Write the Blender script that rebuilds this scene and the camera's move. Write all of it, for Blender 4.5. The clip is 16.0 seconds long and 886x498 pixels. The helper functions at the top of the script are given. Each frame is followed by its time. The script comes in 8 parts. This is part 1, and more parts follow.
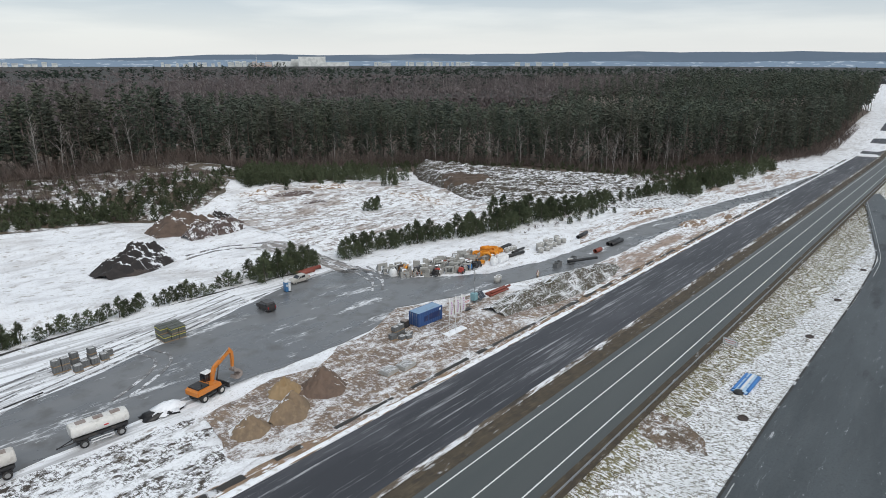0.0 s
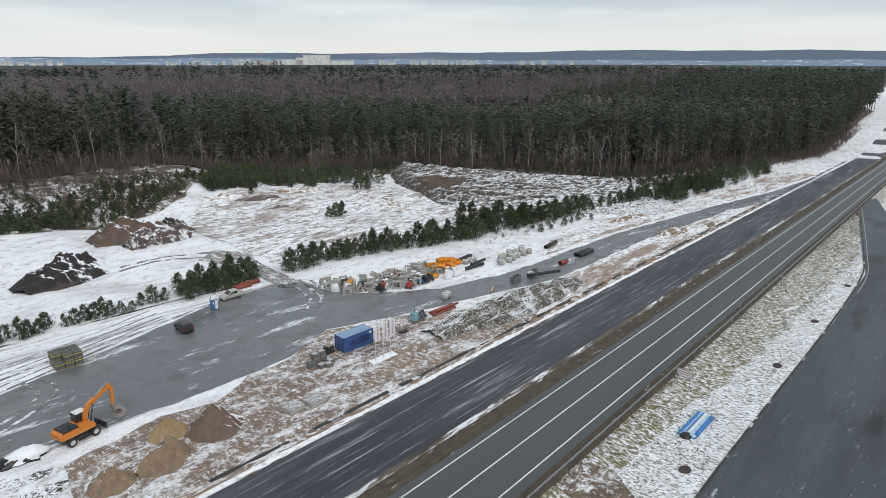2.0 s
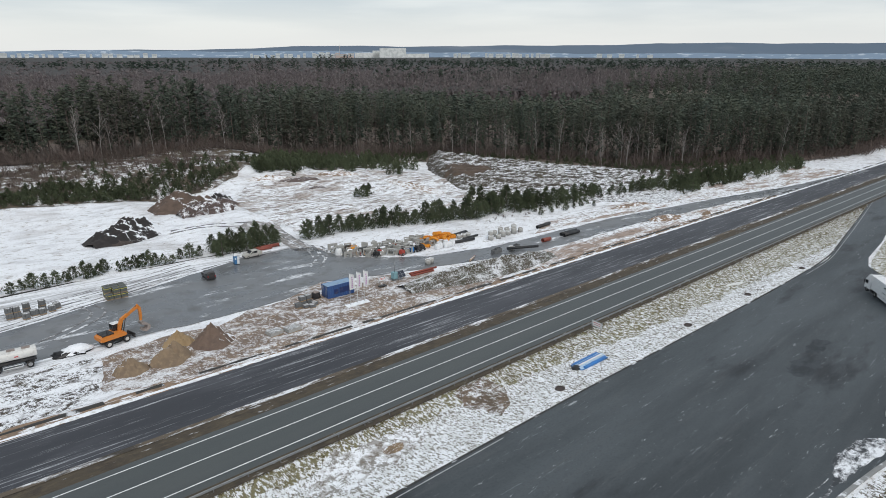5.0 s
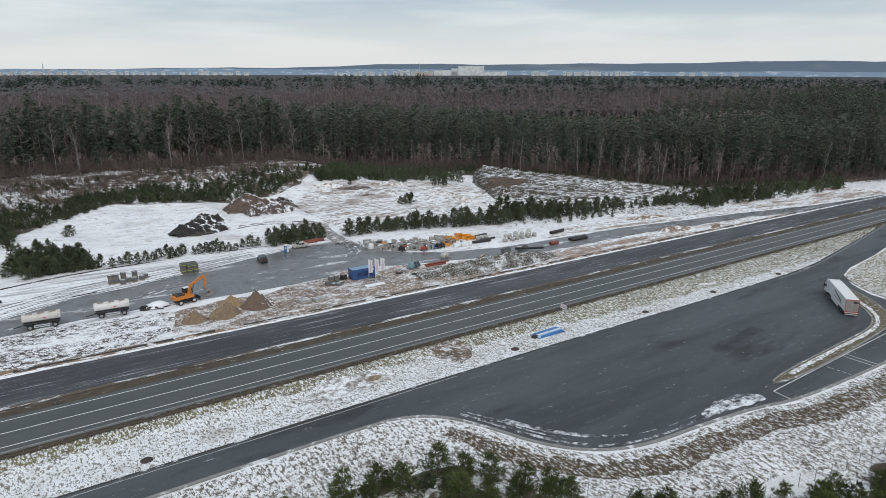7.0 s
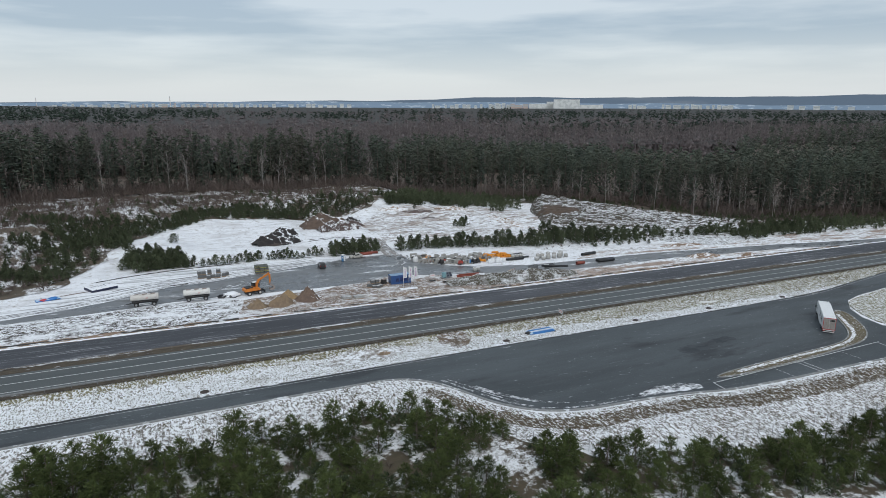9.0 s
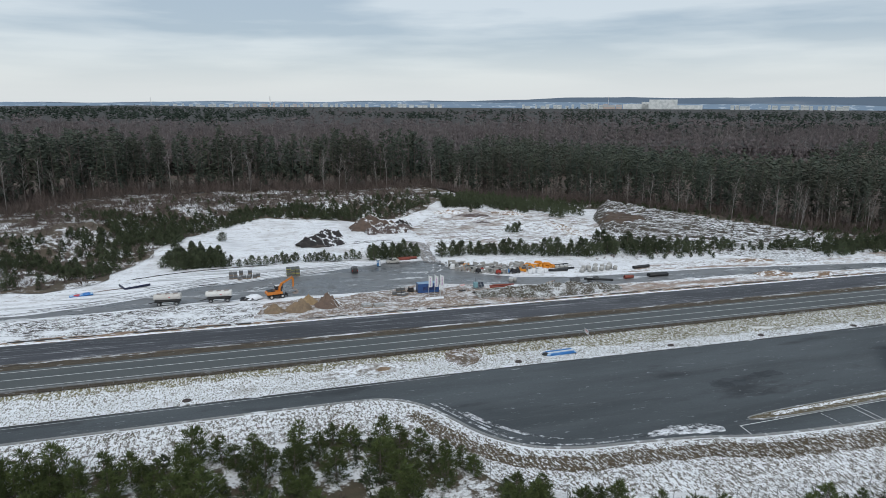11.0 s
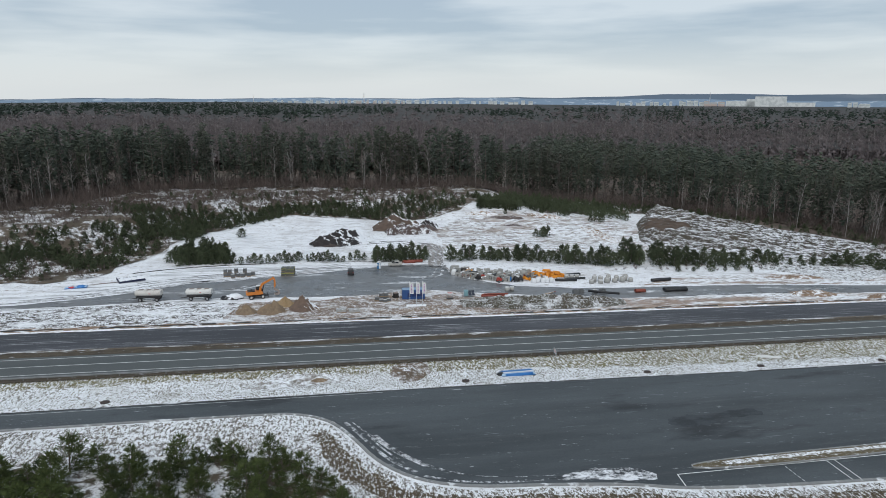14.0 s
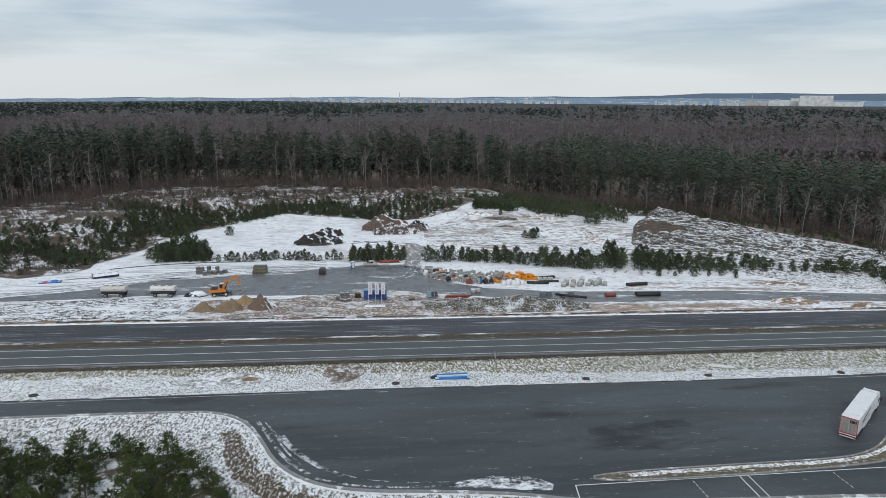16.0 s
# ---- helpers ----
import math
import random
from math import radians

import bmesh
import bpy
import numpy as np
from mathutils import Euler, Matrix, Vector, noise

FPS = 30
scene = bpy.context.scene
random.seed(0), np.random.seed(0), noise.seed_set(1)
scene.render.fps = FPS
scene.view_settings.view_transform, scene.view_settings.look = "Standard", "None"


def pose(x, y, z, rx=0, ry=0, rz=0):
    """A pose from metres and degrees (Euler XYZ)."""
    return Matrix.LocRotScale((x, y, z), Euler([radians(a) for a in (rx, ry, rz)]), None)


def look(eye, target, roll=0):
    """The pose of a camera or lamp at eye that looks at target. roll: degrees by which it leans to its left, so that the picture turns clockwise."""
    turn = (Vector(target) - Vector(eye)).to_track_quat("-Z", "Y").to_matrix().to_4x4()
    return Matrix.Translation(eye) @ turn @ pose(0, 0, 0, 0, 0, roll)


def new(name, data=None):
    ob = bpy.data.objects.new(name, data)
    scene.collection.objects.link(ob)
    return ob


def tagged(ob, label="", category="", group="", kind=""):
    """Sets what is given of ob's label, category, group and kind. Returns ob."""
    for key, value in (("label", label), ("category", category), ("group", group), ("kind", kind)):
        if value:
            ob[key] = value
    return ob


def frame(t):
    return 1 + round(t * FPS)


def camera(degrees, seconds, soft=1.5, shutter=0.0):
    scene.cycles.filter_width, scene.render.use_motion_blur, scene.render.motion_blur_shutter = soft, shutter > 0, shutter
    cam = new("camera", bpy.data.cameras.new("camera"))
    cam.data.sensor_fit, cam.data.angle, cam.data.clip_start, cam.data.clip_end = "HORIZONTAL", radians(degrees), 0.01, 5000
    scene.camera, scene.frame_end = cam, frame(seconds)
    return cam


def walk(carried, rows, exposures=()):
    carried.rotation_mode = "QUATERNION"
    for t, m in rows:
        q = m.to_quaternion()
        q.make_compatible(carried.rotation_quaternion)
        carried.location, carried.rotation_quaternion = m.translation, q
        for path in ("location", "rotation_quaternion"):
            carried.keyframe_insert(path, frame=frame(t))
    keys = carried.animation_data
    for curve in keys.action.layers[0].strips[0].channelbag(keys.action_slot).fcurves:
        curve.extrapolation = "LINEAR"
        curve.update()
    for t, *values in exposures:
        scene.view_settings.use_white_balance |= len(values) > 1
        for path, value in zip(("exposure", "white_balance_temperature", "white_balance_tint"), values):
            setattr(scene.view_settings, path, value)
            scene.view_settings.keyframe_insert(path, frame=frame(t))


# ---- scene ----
# the camera: a drone that swings round the site, field of view across the width
cam = camera(69.1, 16.0, soft=0.65)
# seconds, x, y, z, tilt below level, heading right of +y (degrees)
FLIGHT = [
    (0.0, -47.41, -33.83, 44.24, 16.73, 50.75),
    (0.5, -42.54, -33.69, 44.25, 16.74, 50.74),
    (1.0, -37.91, -33.86, 44.23, 16.74, 50.67),
    (1.5, -33.84, -34.60, 44.17, 16.77, 50.49),
    (2.0, -30.83, -36.35, 44.06, 16.85, 50.15),
    (2.5, -29.29, -39.60, 44.02, 16.97, 49.73),
    (3.0, -29.11, -44.25, 44.15, 17.10, 49.21),
    (3.5, -29.81, -49.34, 44.40, 17.22, 48.29),
    (4.0, -30.94, -54.19, 44.71, 17.35, 46.88),
    (6.5, -38.72, -87.53, 48.01, 16.63, 38.27),
    (7.0, -39.83, -96.09, 48.74, 16.01, 36.62),
    (7.5, -40.76, -104.65, 49.41, 15.35, 34.77),
    (8.0, -41.28, -113.09, 49.97, 14.64, 32.66),
    (8.5, -40.97, -120.90, 50.40, 13.93, 30.41),
    (9.0, -39.81, -127.87, 50.74, 13.27, 28.14),
    (11.5, -16.09, -126.51, 51.31, 13.41, 18.44),
    (12.0, -11.51, -126.15, 51.50, 13.45, 16.93),
    (12.5, -6.77, -125.96, 51.47, 13.47, 15.53),
    (13.0, -1.98, -126.10, 51.53, 13.47, 14.32),
    (13.5, 2.92, -126.34, 51.61, 13.52, 13.12),
    (14.0, 7.84, -126.73, 51.61, 13.55, 11.84),
    (14.5, 12.70, -127.10, 51.63, 13.61, 10.53),
    (15.0, 17.54, -127.79, 51.77, 13.63, 9.45),
    (15.5, 22.52, -128.45, 51.84, 13.64, 8.94),
    (16.0, 27.42, -129.24, 51.86, 13.62, 8.53),
]
walk(cam, [(t, pose(x, y, z, 90 - tilt, 0, -heading)) for t, x, y, z, tilt, heading in FLIGHT],
     exposures=((0.0, 0.22, 6850, 11.5), (4.2, 0.22, 6850, 11.5), (7.0, 0.1, 6750, 11), (9.0, 0.05, 6550, 10), (16.0, 0.05, 6550, 10)))
# ---- world and light: a high overcast winter sky ----
world = bpy.data.worlds.new("overcast_sky")
scene.world = world
world.use_nodes = True
wn, wl = world.node_tree.nodes, world.node_tree.links
wn.clear()
w_out = wn.new("ShaderNodeOutputWorld")
w_bg = wn.new("ShaderNodeBackground")
w_sky = wn.new("ShaderNodeTexSky")
w_sky.sky_type = "NISHITA"
w_sky.sun_disc = False
w_sky.sun_elevation, w_sky.sun_rotation = radians(50), radians(198)
w_co = wn.new("ShaderNodeTexCoord")
w_map = wn.new("ShaderNodeMapping")
w_map.inputs["Scale"].default_value = (1.6, 1.6, 13.0)
w_noise = wn.new("ShaderNodeTexNoise")
w_noise.inputs["Scale"].default_value, w_noise.inputs["Detail"].default_value = 1.7, 5.0
w_noise.inputs["Roughness"].default_value = 0.5
w_ramp = wn.new("ShaderNodeValToRGB")
w_ramp.color_ramp.elements[0].position, w_ramp.color_ramp.elements[0].color = 0.40, (0.485, 0.595, 0.71, 1)
w_ramp.color_ramp.elements[1].position, w_ramp.color_ramp.elements[1].color = 0.585, (0.76, 0.845, 0.92, 1)
w_sep = wn.new("ShaderNodeSeparateXYZ")
w_hz = wn.new("ShaderNodeMapRange")
w_hz.inputs["From Min"].default_value, w_hz.inputs["From Max"].default_value = 0.0, 0.09
w_hz.inputs["To Min"].default_value, w_hz.inputs["To Max"].default_value = 1.0, 0.0
w_mix = wn.new("ShaderNodeMix")
w_mix.data_type = "RGBA"
w_mix.inputs[7].default_value = (0.885, 0.945, 0.985, 1)
w_add = wn.new("ShaderNodeMix")
w_add.data_type, w_add.blend_type = "RGBA", "ADD"
w_add.inputs[0].default_value = 0.03
wl.new(w_co.outputs["Generated"], w_map.inputs["Vector"])
wl.new(w_map.outputs["Vector"], w_noise.inputs["Vector"])
wl.new(w_noise.outputs["Fac"], w_ramp.inputs["Fac"])
wl.new(w_co.outputs["Generated"], w_sep.inputs["Vector"])
wl.new(w_sep.outputs["Z"], w_hz.inputs["Value"])
wl.new(w_hz.outputs["Result"], w_mix.inputs[0])
wl.new(w_ramp.outputs["Color"], w_mix.inputs[6])
wl.new(w_mix.outputs[2], w_add.inputs[6])
wl.new(w_sky.outputs["Color"], w_add.inputs[7])
wl.new(w_add.outputs[2], w_bg.inputs["Color"])
w_bg.inputs["Strength"].default_value = 0.68
wl.new(w_bg.outputs["Background"], w_out.inputs["Surface"])

sun = new("sun", bpy.data.lights.new("sun", "SUN"))
sun.data.energy, sun.data.angle, sun.data.color = 1.15, radians(40), (1.0, 0.97, 0.92)
sun.matrix_world = look((-20, -60, 75), (0, 0, 0))
scene.view_settings.exposure = 0.0

# ---- materials ----
def mat(name, base, rough=0.8, metal=0.0, layers=(), bump=0.0, bump_scale=4.0, spec=0.5, random_value=0.0, island=False, rough_to=None, lie=None):
    """Principled material. layers: (colour, noise scale, from, to, stretch, strength) laid over one another."""
    m = bpy.data.materials.new(name)
    m.use_nodes = True
    n, l = m.node_tree.nodes, m.node_tree.links
    b = n["Principled BSDF"]
    b.inputs["Roughness"].default_value, b.inputs["Metallic"].default_value = rough, metal
    b.inputs["Specular IOR Level"].default_value = spec
    co = n.new("ShaderNodeTexCoord")
    last = n.new("ShaderNodeRGB")
    last.outputs[0].default_value = (*base, 1)
    sock = last.outputs[0]
    rough_sock = None
    for i, lay in enumerate(layers):
        colour, scale, lo, hi, stretch, strength = lay[:6]
        mp = n.new("ShaderNodeMapping")
        mp.inputs["Scale"].default_value = stretch
        mp.inputs["Location"].default_value = (13.7 * i + len(name), 7.3 * i, 3.1 * i)
        no = n.new("ShaderNodeTexNoise")
        no.inputs["Scale"].default_value, no.inputs["Detail"].default_value = scale, 6.0
        no.inputs["Roughness"].default_value = lay[6] if len(lay) > 6 else 0.6
        ra = n.new("ShaderNodeMapRange")
        ra.inputs["From Min"].default_value, ra.inputs["From Max"].default_value = lo, hi
        ra.inputs["To Max"].default_value = strength
        mi = n.new("ShaderNodeMix")
        mi.data_type = "RGBA"
        mi.inputs[7].default_value = (*colour, 1)
        l.new(co.outputs["Object"], mp.inputs["Vector"])
        l.new(mp.outputs["Vector"], no.inputs["Vector"])
        l.new(no.outputs["Fac"], ra.inputs["Value"])
        l.new(ra.outputs["Result"], mi.inputs[0])
        l.new(sock, mi.inputs[6])
        sock = mi.outputs[2]
        if rough_to is not None:
            rm = n.new("ShaderNodeMix")
            rm.inputs[2].default_value = rough
            rm.inputs[3].default_value = rough_to
            if rough_sock is not None:
                l.new(rough_sock, rm.inputs[2])
            l.new(ra.outputs["Result"], rm.inputs[0])
            rough_sock = rm.outputs[0]
    if lie:  # snow that lies on faces turned up and away from the wind: (direction, from, to)
        ge = n.new("ShaderNodeNewGeometry")
        dt = n.new("ShaderNodeVectorMath")
        dt.operation = "DOT_PRODUCT"
        dt.inputs[1].default_value = Vector(lie[0]).normalized()
        no = n.new("ShaderNodeTexNoise")
        no.inputs["Scale"].default_value, no.inputs["Detail"].default_value, no.inputs["Roughness"].default_value = lie[3], 6.0, 0.75
        ad = n.new("ShaderNodeMath")
        ad.operation = "MULTIPLY_ADD"
        ad.inputs[1].default_value = lie[4]
        ra = n.new("ShaderNodeMapRange")
        ra.inputs["From Min"].default_value, ra.inputs["From Max"].default_value = lie[1], lie[2]
        ra.inputs["To Max"].default_value = 0.95
        mi = n.new("ShaderNodeMix")
        mi.data_type = "RGBA"
        mi.inputs[7].default_value = (0.87, 0.89, 0.92, 1)
        l.new(ge.outputs["Normal"], dt.inputs[0])
        l.new(co.outputs["Object"], no.inputs["Vector"])
        l.new(no.outputs["Fac"], ad.inputs[0])
        l.new(dt.outputs["Value"], ad.inputs[2])
        l.new(ad.outputs["Value"], ra.inputs["Value"])
        l.new(ra.outputs["Result"], mi.inputs[0])
        l.new(sock, mi.inputs[6])
        sock = mi.outputs[2]
    if rough_sock is not None:
        l.new(rough_sock, b.inputs["Roughness"])
    if random_value:
        src = n.new("ShaderNodeNewGeometry").outputs["Random Per Island"] if island else n.new("ShaderNodeObjectInfo").outputs["Random"]
        rr = n.new("ShaderNodeMapRange")
        rr.inputs["To Min"].default_value, rr.inputs["To Max"].default_value = 1 - random_value, 1 + random_value
        hs = n.new("ShaderNodeHueSaturation")
        l.new(src, rr.inputs["Value"])
        l.new(rr.outputs["Result"], hs.inputs["Value"])
        l.new(sock, hs.inputs["Color"])
        sock = hs.outputs["Color"]
    l.new(sock, b.inputs["Base Color"])
    if bump:
        bn = n.new("ShaderNodeTexNoise")
        bn.inputs["Scale"].default_value, bn.inputs["Detail"].default_value = bump_scale, 5.0
        bu = n.new("ShaderNodeBump")
        bu.inputs["Strength"].default_value, bu.inputs["Distance"].default_value = min(1.0, bump), 0.12
        l.new(co.outputs["Object"], bn.inputs["Vector"])
        l.new(bn.outputs["Fac"], bu.inputs["Height"])
        l.new(bu.outputs["Normal"], b.inputs["Normal"])
    return m


ONE = (1, 1, 1)
SNOW = (0.87, 0.89, 0.92)
M = {}
M["snow_field"] = mat("snow_field", SNOW, 0.7, layers=[
    ((0.17, 0.14, 0.095), 4.0, 0.56, 0.64, ONE, 0.7, 0.85),
    ((0.20, 0.155, 0.115), 0.55, 0.555, 0.66, (0.7, 1.0, 1), 0.8, 0.75),
    ((0.52, 0.52, 0.54), 0.25, 0.48, 0.64, (0.5, 1.2, 1), 0.5),
    ((0.22, 0.19, 0.13), 1.9, 0.60, 0.72, (0.8, 1.2, 1), 0.7),
    ((0.34, 0.30, 0.27), 0.06, 0.52, 0.75, ONE, 0.45)], bump=0.6, bump_scale=0.8, spec=0.2)
M["forest_floor"] = mat("forest_floor", (0.150, 0.118, 0.100), 0.95, layers=[
    ((0.05, 0.06, 0.035), 0.15, 0.5, 0.7, ONE, 0.8), (SNOW, 0.35, 0.70, 0.80, ONE, 0.35)], bump=0.5)
# near-black tone painted in place of the shade between far crowns
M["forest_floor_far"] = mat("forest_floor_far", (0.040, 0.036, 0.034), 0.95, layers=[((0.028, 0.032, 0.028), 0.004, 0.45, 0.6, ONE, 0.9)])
M["verge_snowy"] = mat("verge_snowy", SNOW, 0.9, layers=[((0.60, 0.61, 0.60), 0.5, 0.45, 0.62, ONE, 0.5), ((0.12, 0.105, 0.064), 2.6, 0.52, 0.555, (1.4, 0.6, 1), 0.82, 0.7), ((0.11, 0.095, 0.06), 6.0, 0.56, 0.62, (1.3, 0.7, 1), 0.6, 0.8), ((0.16, 0.13, 0.085), 0.10, 0.60, 0.72, ONE, 0.45)], bump=1.0, bump_scale=3.6)
M["verge_grass"] = mat("verge_grass", (0.190, 0.172, 0.092), 0.95, layers=[
    ((0.13, 0.105, 0.060), 0.25, 0.5, 0.72, ONE, 0.6),
    (SNOW, 2.1, 0.485, 0.54, (1.4, 0.6, 1), 0.9, 0.72), ((0.13, 0.118, 0.062), 9.0, 0.54, 0.62, ONE, 0.5, 0.8)], bump=0.8, bump_scale=4.5)
M["verge_bare"] = mat("verge_bare", (0.075, 0.060, 0.042), 0.95, layers=[
    ((0.048, 0.038, 0.030), 0.5, 0.45, 0.65, ONE, 0.8), ((0.135, 0.108, 0.066), 1.5, 0.5, 0.7, (0.4, 1.5, 1), 0.6),
    (SNOW, 0.8, 0.62, 0.72, (0.5, 1.6, 1), 0.6)], bump=0.7)
M["asphalt"] = mat("asphalt", (0.062, 0.071, 0.071), 0.55, layers=[
    ((0.080, 0.088, 0.086), 0.12, 0.42, 0.65, (0.12, 1.6, 1), 0.7), ((0.05, 0.055, 0.06), 6, 0.5, 0.8, ONE, 0.4)], bump=0.12, bump_scale=25)
M["new_asphalt"] = mat("new_asphalt", (0.031, 0.033, 0.040), 0.6, layers=[
    ((0.052, 0.054, 0.064), 0.10, 0.45, 0.6, (0.15, 1.2, 1), 0.9),
    ((0.085, 0.088, 0.10), 0.22, 0.55, 0.72, (0.3, 1.5, 1), 0.55),
    (SNOW, 0.7, 0.56, 0.66, (0.06, 2.8, 1), 0.48, 0.8)], bump=0.1, bump_scale=20)
M["lot_asphalt"] = mat("lot_asphalt", (0.045, 0.053, 0.058), 0.55, layers=[
    ((0.080, 0.093, 0.101), 0.07, 0.40, 0.60, (0.25, 1.3, 1), 0.9), ((0.095, 0.102, 0.106), 0.5, 0.54, 0.72, (0.12, 1.6, 1), 0.6, 0.7),
    ((0.018, 0.020, 0.023), 0.075, 0.57, 0.66, (0.5, 1.6, 1), 0.9), ((0.024, 0.027, 0.03), 3.5, 0.5, 0.7, ONE, 0.6, 0.8),
    ((0.30, 0.32, 0.34), 0.45, 0.61, 0.68, (0.22, 1.8, 1), 0.5, 0.85), ((0.50, 0.52, 0.54), 0.8, 0.63, 0.68, (0.35, 1.7, 1), 0.85, 0.8)], bump=0.1, bump_scale=20, spec=0.32)
M["wet_yard"] = mat("wet_yard", (0.125, 0.132, 0.140), 0.25, layers=[
    ((0.19, 0.195, 0.20), 0.12, 0.45, 0.62, (0.4, 1.2, 1), 0.8), ((0.10, 0.098, 0.095), 0.3, 0.5, 0.68, ONE, 0.7),
    (SNOW, 0.20, 0.565, 0.65, (0.35, 1.3, 1), 0.8, 0.8)], bump=0.08, bump_scale=6, rough_to=0.5)
M["tracked_snow"] = mat("tracked_snow", SNOW, 0.6, layers=[
    ((0.30, 0.30, 0.31), 0.28, 0.46, 0.60, (0.16, 2.4, 1), 0.75), ((0.24, 0.21, 0.18), 1.3, 0.56, 0.68, ONE, 0.5)], bump=0.5, bump_scale=1.2, spec=0.2)
M["muddy_ground"] = mat("muddy_ground", (0.20, 0.145, 0.11), 0.85, layers=[
    ((0.30, 0.215, 0.145), 0.25, 0.45, 0.65, (0.5, 1, 1), 0.8), ((0.12, 0.09, 0.075), 0.9, 0.5, 0.66, ONE, 0.7),
    (SNOW, 0.16, 0.49, 0.57, (0.7, 1.3, 1), 0.75, 0.85), (SNOW, 1.3, 0.525, 0.58, (1.2, 0.7, 1), 0.75, 0.85), ((0.13, 0.10, 0.08), 3.0, 0.53, 0.60, ONE, 0.7, 0.8)], bump=0.9, bump_scale=1.2)
M["clay"] = mat("clay", (0.27, 0.185, 0.125), 0.9, layers=[
    ((0.19, 0.135, 0.095), 0.8, 0.45, 0.62, ONE, 0.8), (SNOW, 0.9, 0.52, 0.59, (0.5, 1.5, 1), 0.9)], bump=0.8, bump_scale=1.5)
M["clay_snow"] = mat("clay_snow", (0.29, 0.19, 0.115), 0.9, layers=[((0.17, 0.12, 0.085), 0.8, 0.45, 0.62, ONE, 0.8), (SNOW, 0.55, 0.44, 0.53, (0.7, 1.2, 1), 0.92, 0.8)], bump=0.9, bump_scale=1.2)
M["rough_bank"] = mat("rough_bank", (0.115, 0.092, 0.068), 0.95, layers=[
    ((0.11, 0.10, 0.062), 0.4, 0.48, 0.62, ONE, 0.7), (SNOW, 0.8, 0.37, 0.47, (1, 1, 1), 0.95, 0.85), ((0.09, 0.074, 0.048), 1.9, 0.505, 0.555, (1.4, 0.65, 1), 0.88, 0.72), ((0.08, 0.066, 0.05), 0.35, 0.62, 0.70, (1, 1, 1), 0.6)], bump=1.0, bump_scale=2.4)
M["belt_grass"] = mat("belt_grass", (0.095, 0.072, 0.048), 0.95, layers=[((0.065, 0.05, 0.034), 0.6, 0.45, 0.6, ONE, 0.8), (SNOW, 1.9, 0.52, 0.57, (1.4, 0.65, 1), 0.9, 0.72), ((0.15, 0.13, 0.07), 6.0, 0.52, 0.6, ONE, 0.6, 0.8)], bump=1.0, bump_scale=2.5)
M["clod_bank"] = mat("clod_bank", (0.060, 0.048, 0.040), 0.95, layers=[((0.105, 0.085, 0.06), 0.35, 0.48, 0.6, ONE, 0.8), (SNOW, 0.8, 0.455, 0.50, (0.8, 1.2, 1), 0.95, 0.8), ((0.055, 0.045, 0.036), 2.2, 0.515, 0.56, (1.2, 0.7, 1), 0.9, 0.75), (SNOW, 0.13, 0.50, 0.58, (0.6, 1.6, 1), 0.85, 0.75)], bump=1.0, bump_scale=1.4)
M["weedy_mound"] = mat("weedy_mound", (0.075, 0.062, 0.044), 0.95, layers=[((0.062, 0.062, 0.036), 0.35, 0.45, 0.6, ONE, 0.8), (SNOW, 3.2, 0.53, 0.58, (1.3, 0.6, 0.6), 0.8, 0.8), ((0.05, 0.046, 0.030), 3.2, 0.5, 0.57, ONE, 0.7, 0.8), (SNOW, 0.22, 0.50, 0.60, ONE, 0.7, 0.8), ((0.07, 0.058, 0.04), 1.6, 0.53, 0.57, (1.3, 0.6, 0.6), 0.8, 0.75)], bump=1.0, bump_scale=1.8, lie=((-0.1, 0.40, 0.88), 1.28, 1.48, 3.0, 0.9))
M["edge_slush"] = mat("edge_slush", (0.12, 0.095, 0.07), 0.9, layers=[(SNOW, 0.25, 0.50, 0.58, (0.5, 2.5, 1), 0.85, 0.8), ((0.04, 0.035, 0.03), 0.5, 0.55, 0.62, (0.3, 2, 1), 0.8)], bump=0.6)
M["sand"] = mat("sand", (0.25, 0.180, 0.118), 0.95, layers=[((0.17, 0.125, 0.088), 0.5, 0.45, 0.62, ONE, 0.8), ((0.31, 0.23, 0.145), 1.4, 0.52, 0.66, (1, 1, 0.5), 0.6)], bump=0.5, bump_scale=3, lie=((-0.2, 0.5, 0.85), 1.24, 1.34, 0.5, 0.8))
M["brown_soil"] = mat("brown_soil", (0.165, 0.115, 0.088), 0.95, layers=[((0.10, 0.073, 0.06), 0.7, 0.45, 0.65, ONE, 0.8), ], bump=0.6, bump_scale=3, lie=((0.6, 0.4, 0.7), 1.00, 1.07, 0.3, 0.6))
M["black_soil"] = mat("black_soil", (0.028, 0.025, 0.025), 0.95, layers=[((0.05, 0.042, 0.04), 0.7, 0.45, 0.65, ONE, 0.8), ], bump=0.8, bump_scale=2, lie=((0.75, 0.35, 0.6), 0.93, 1.06, 1.5, 0.85))
M["streaked_soil"] = mat("streaked_soil", (0.125, 0.088, 0.068), 0.95, layers=[((0.075, 0.055, 0.045), 0.7, 0.45, 0.65, ONE, 0.8), ], bump=1.0, bump_scale=1.5, lie=((0.45, 0.4, 0.8), 1.07, 1.19, 1.8, 1.0))
M["snowy_rubble"] = mat("snowy_rubble", (0.105, 0.076, 0.068), 0.95, layers=[((0.06, 0.045, 0.042), 0.6, 0.45, 0.6, ONE, 0.8), (SNOW, 0.38, 0.51, 0.55, ONE, 0.92, 0.8), ((0.09, 0.068, 0.06), 2.0, 0.53, 0.58, ONE, 0.8, 0.8)], bump=1.0, bump_scale=1.4)
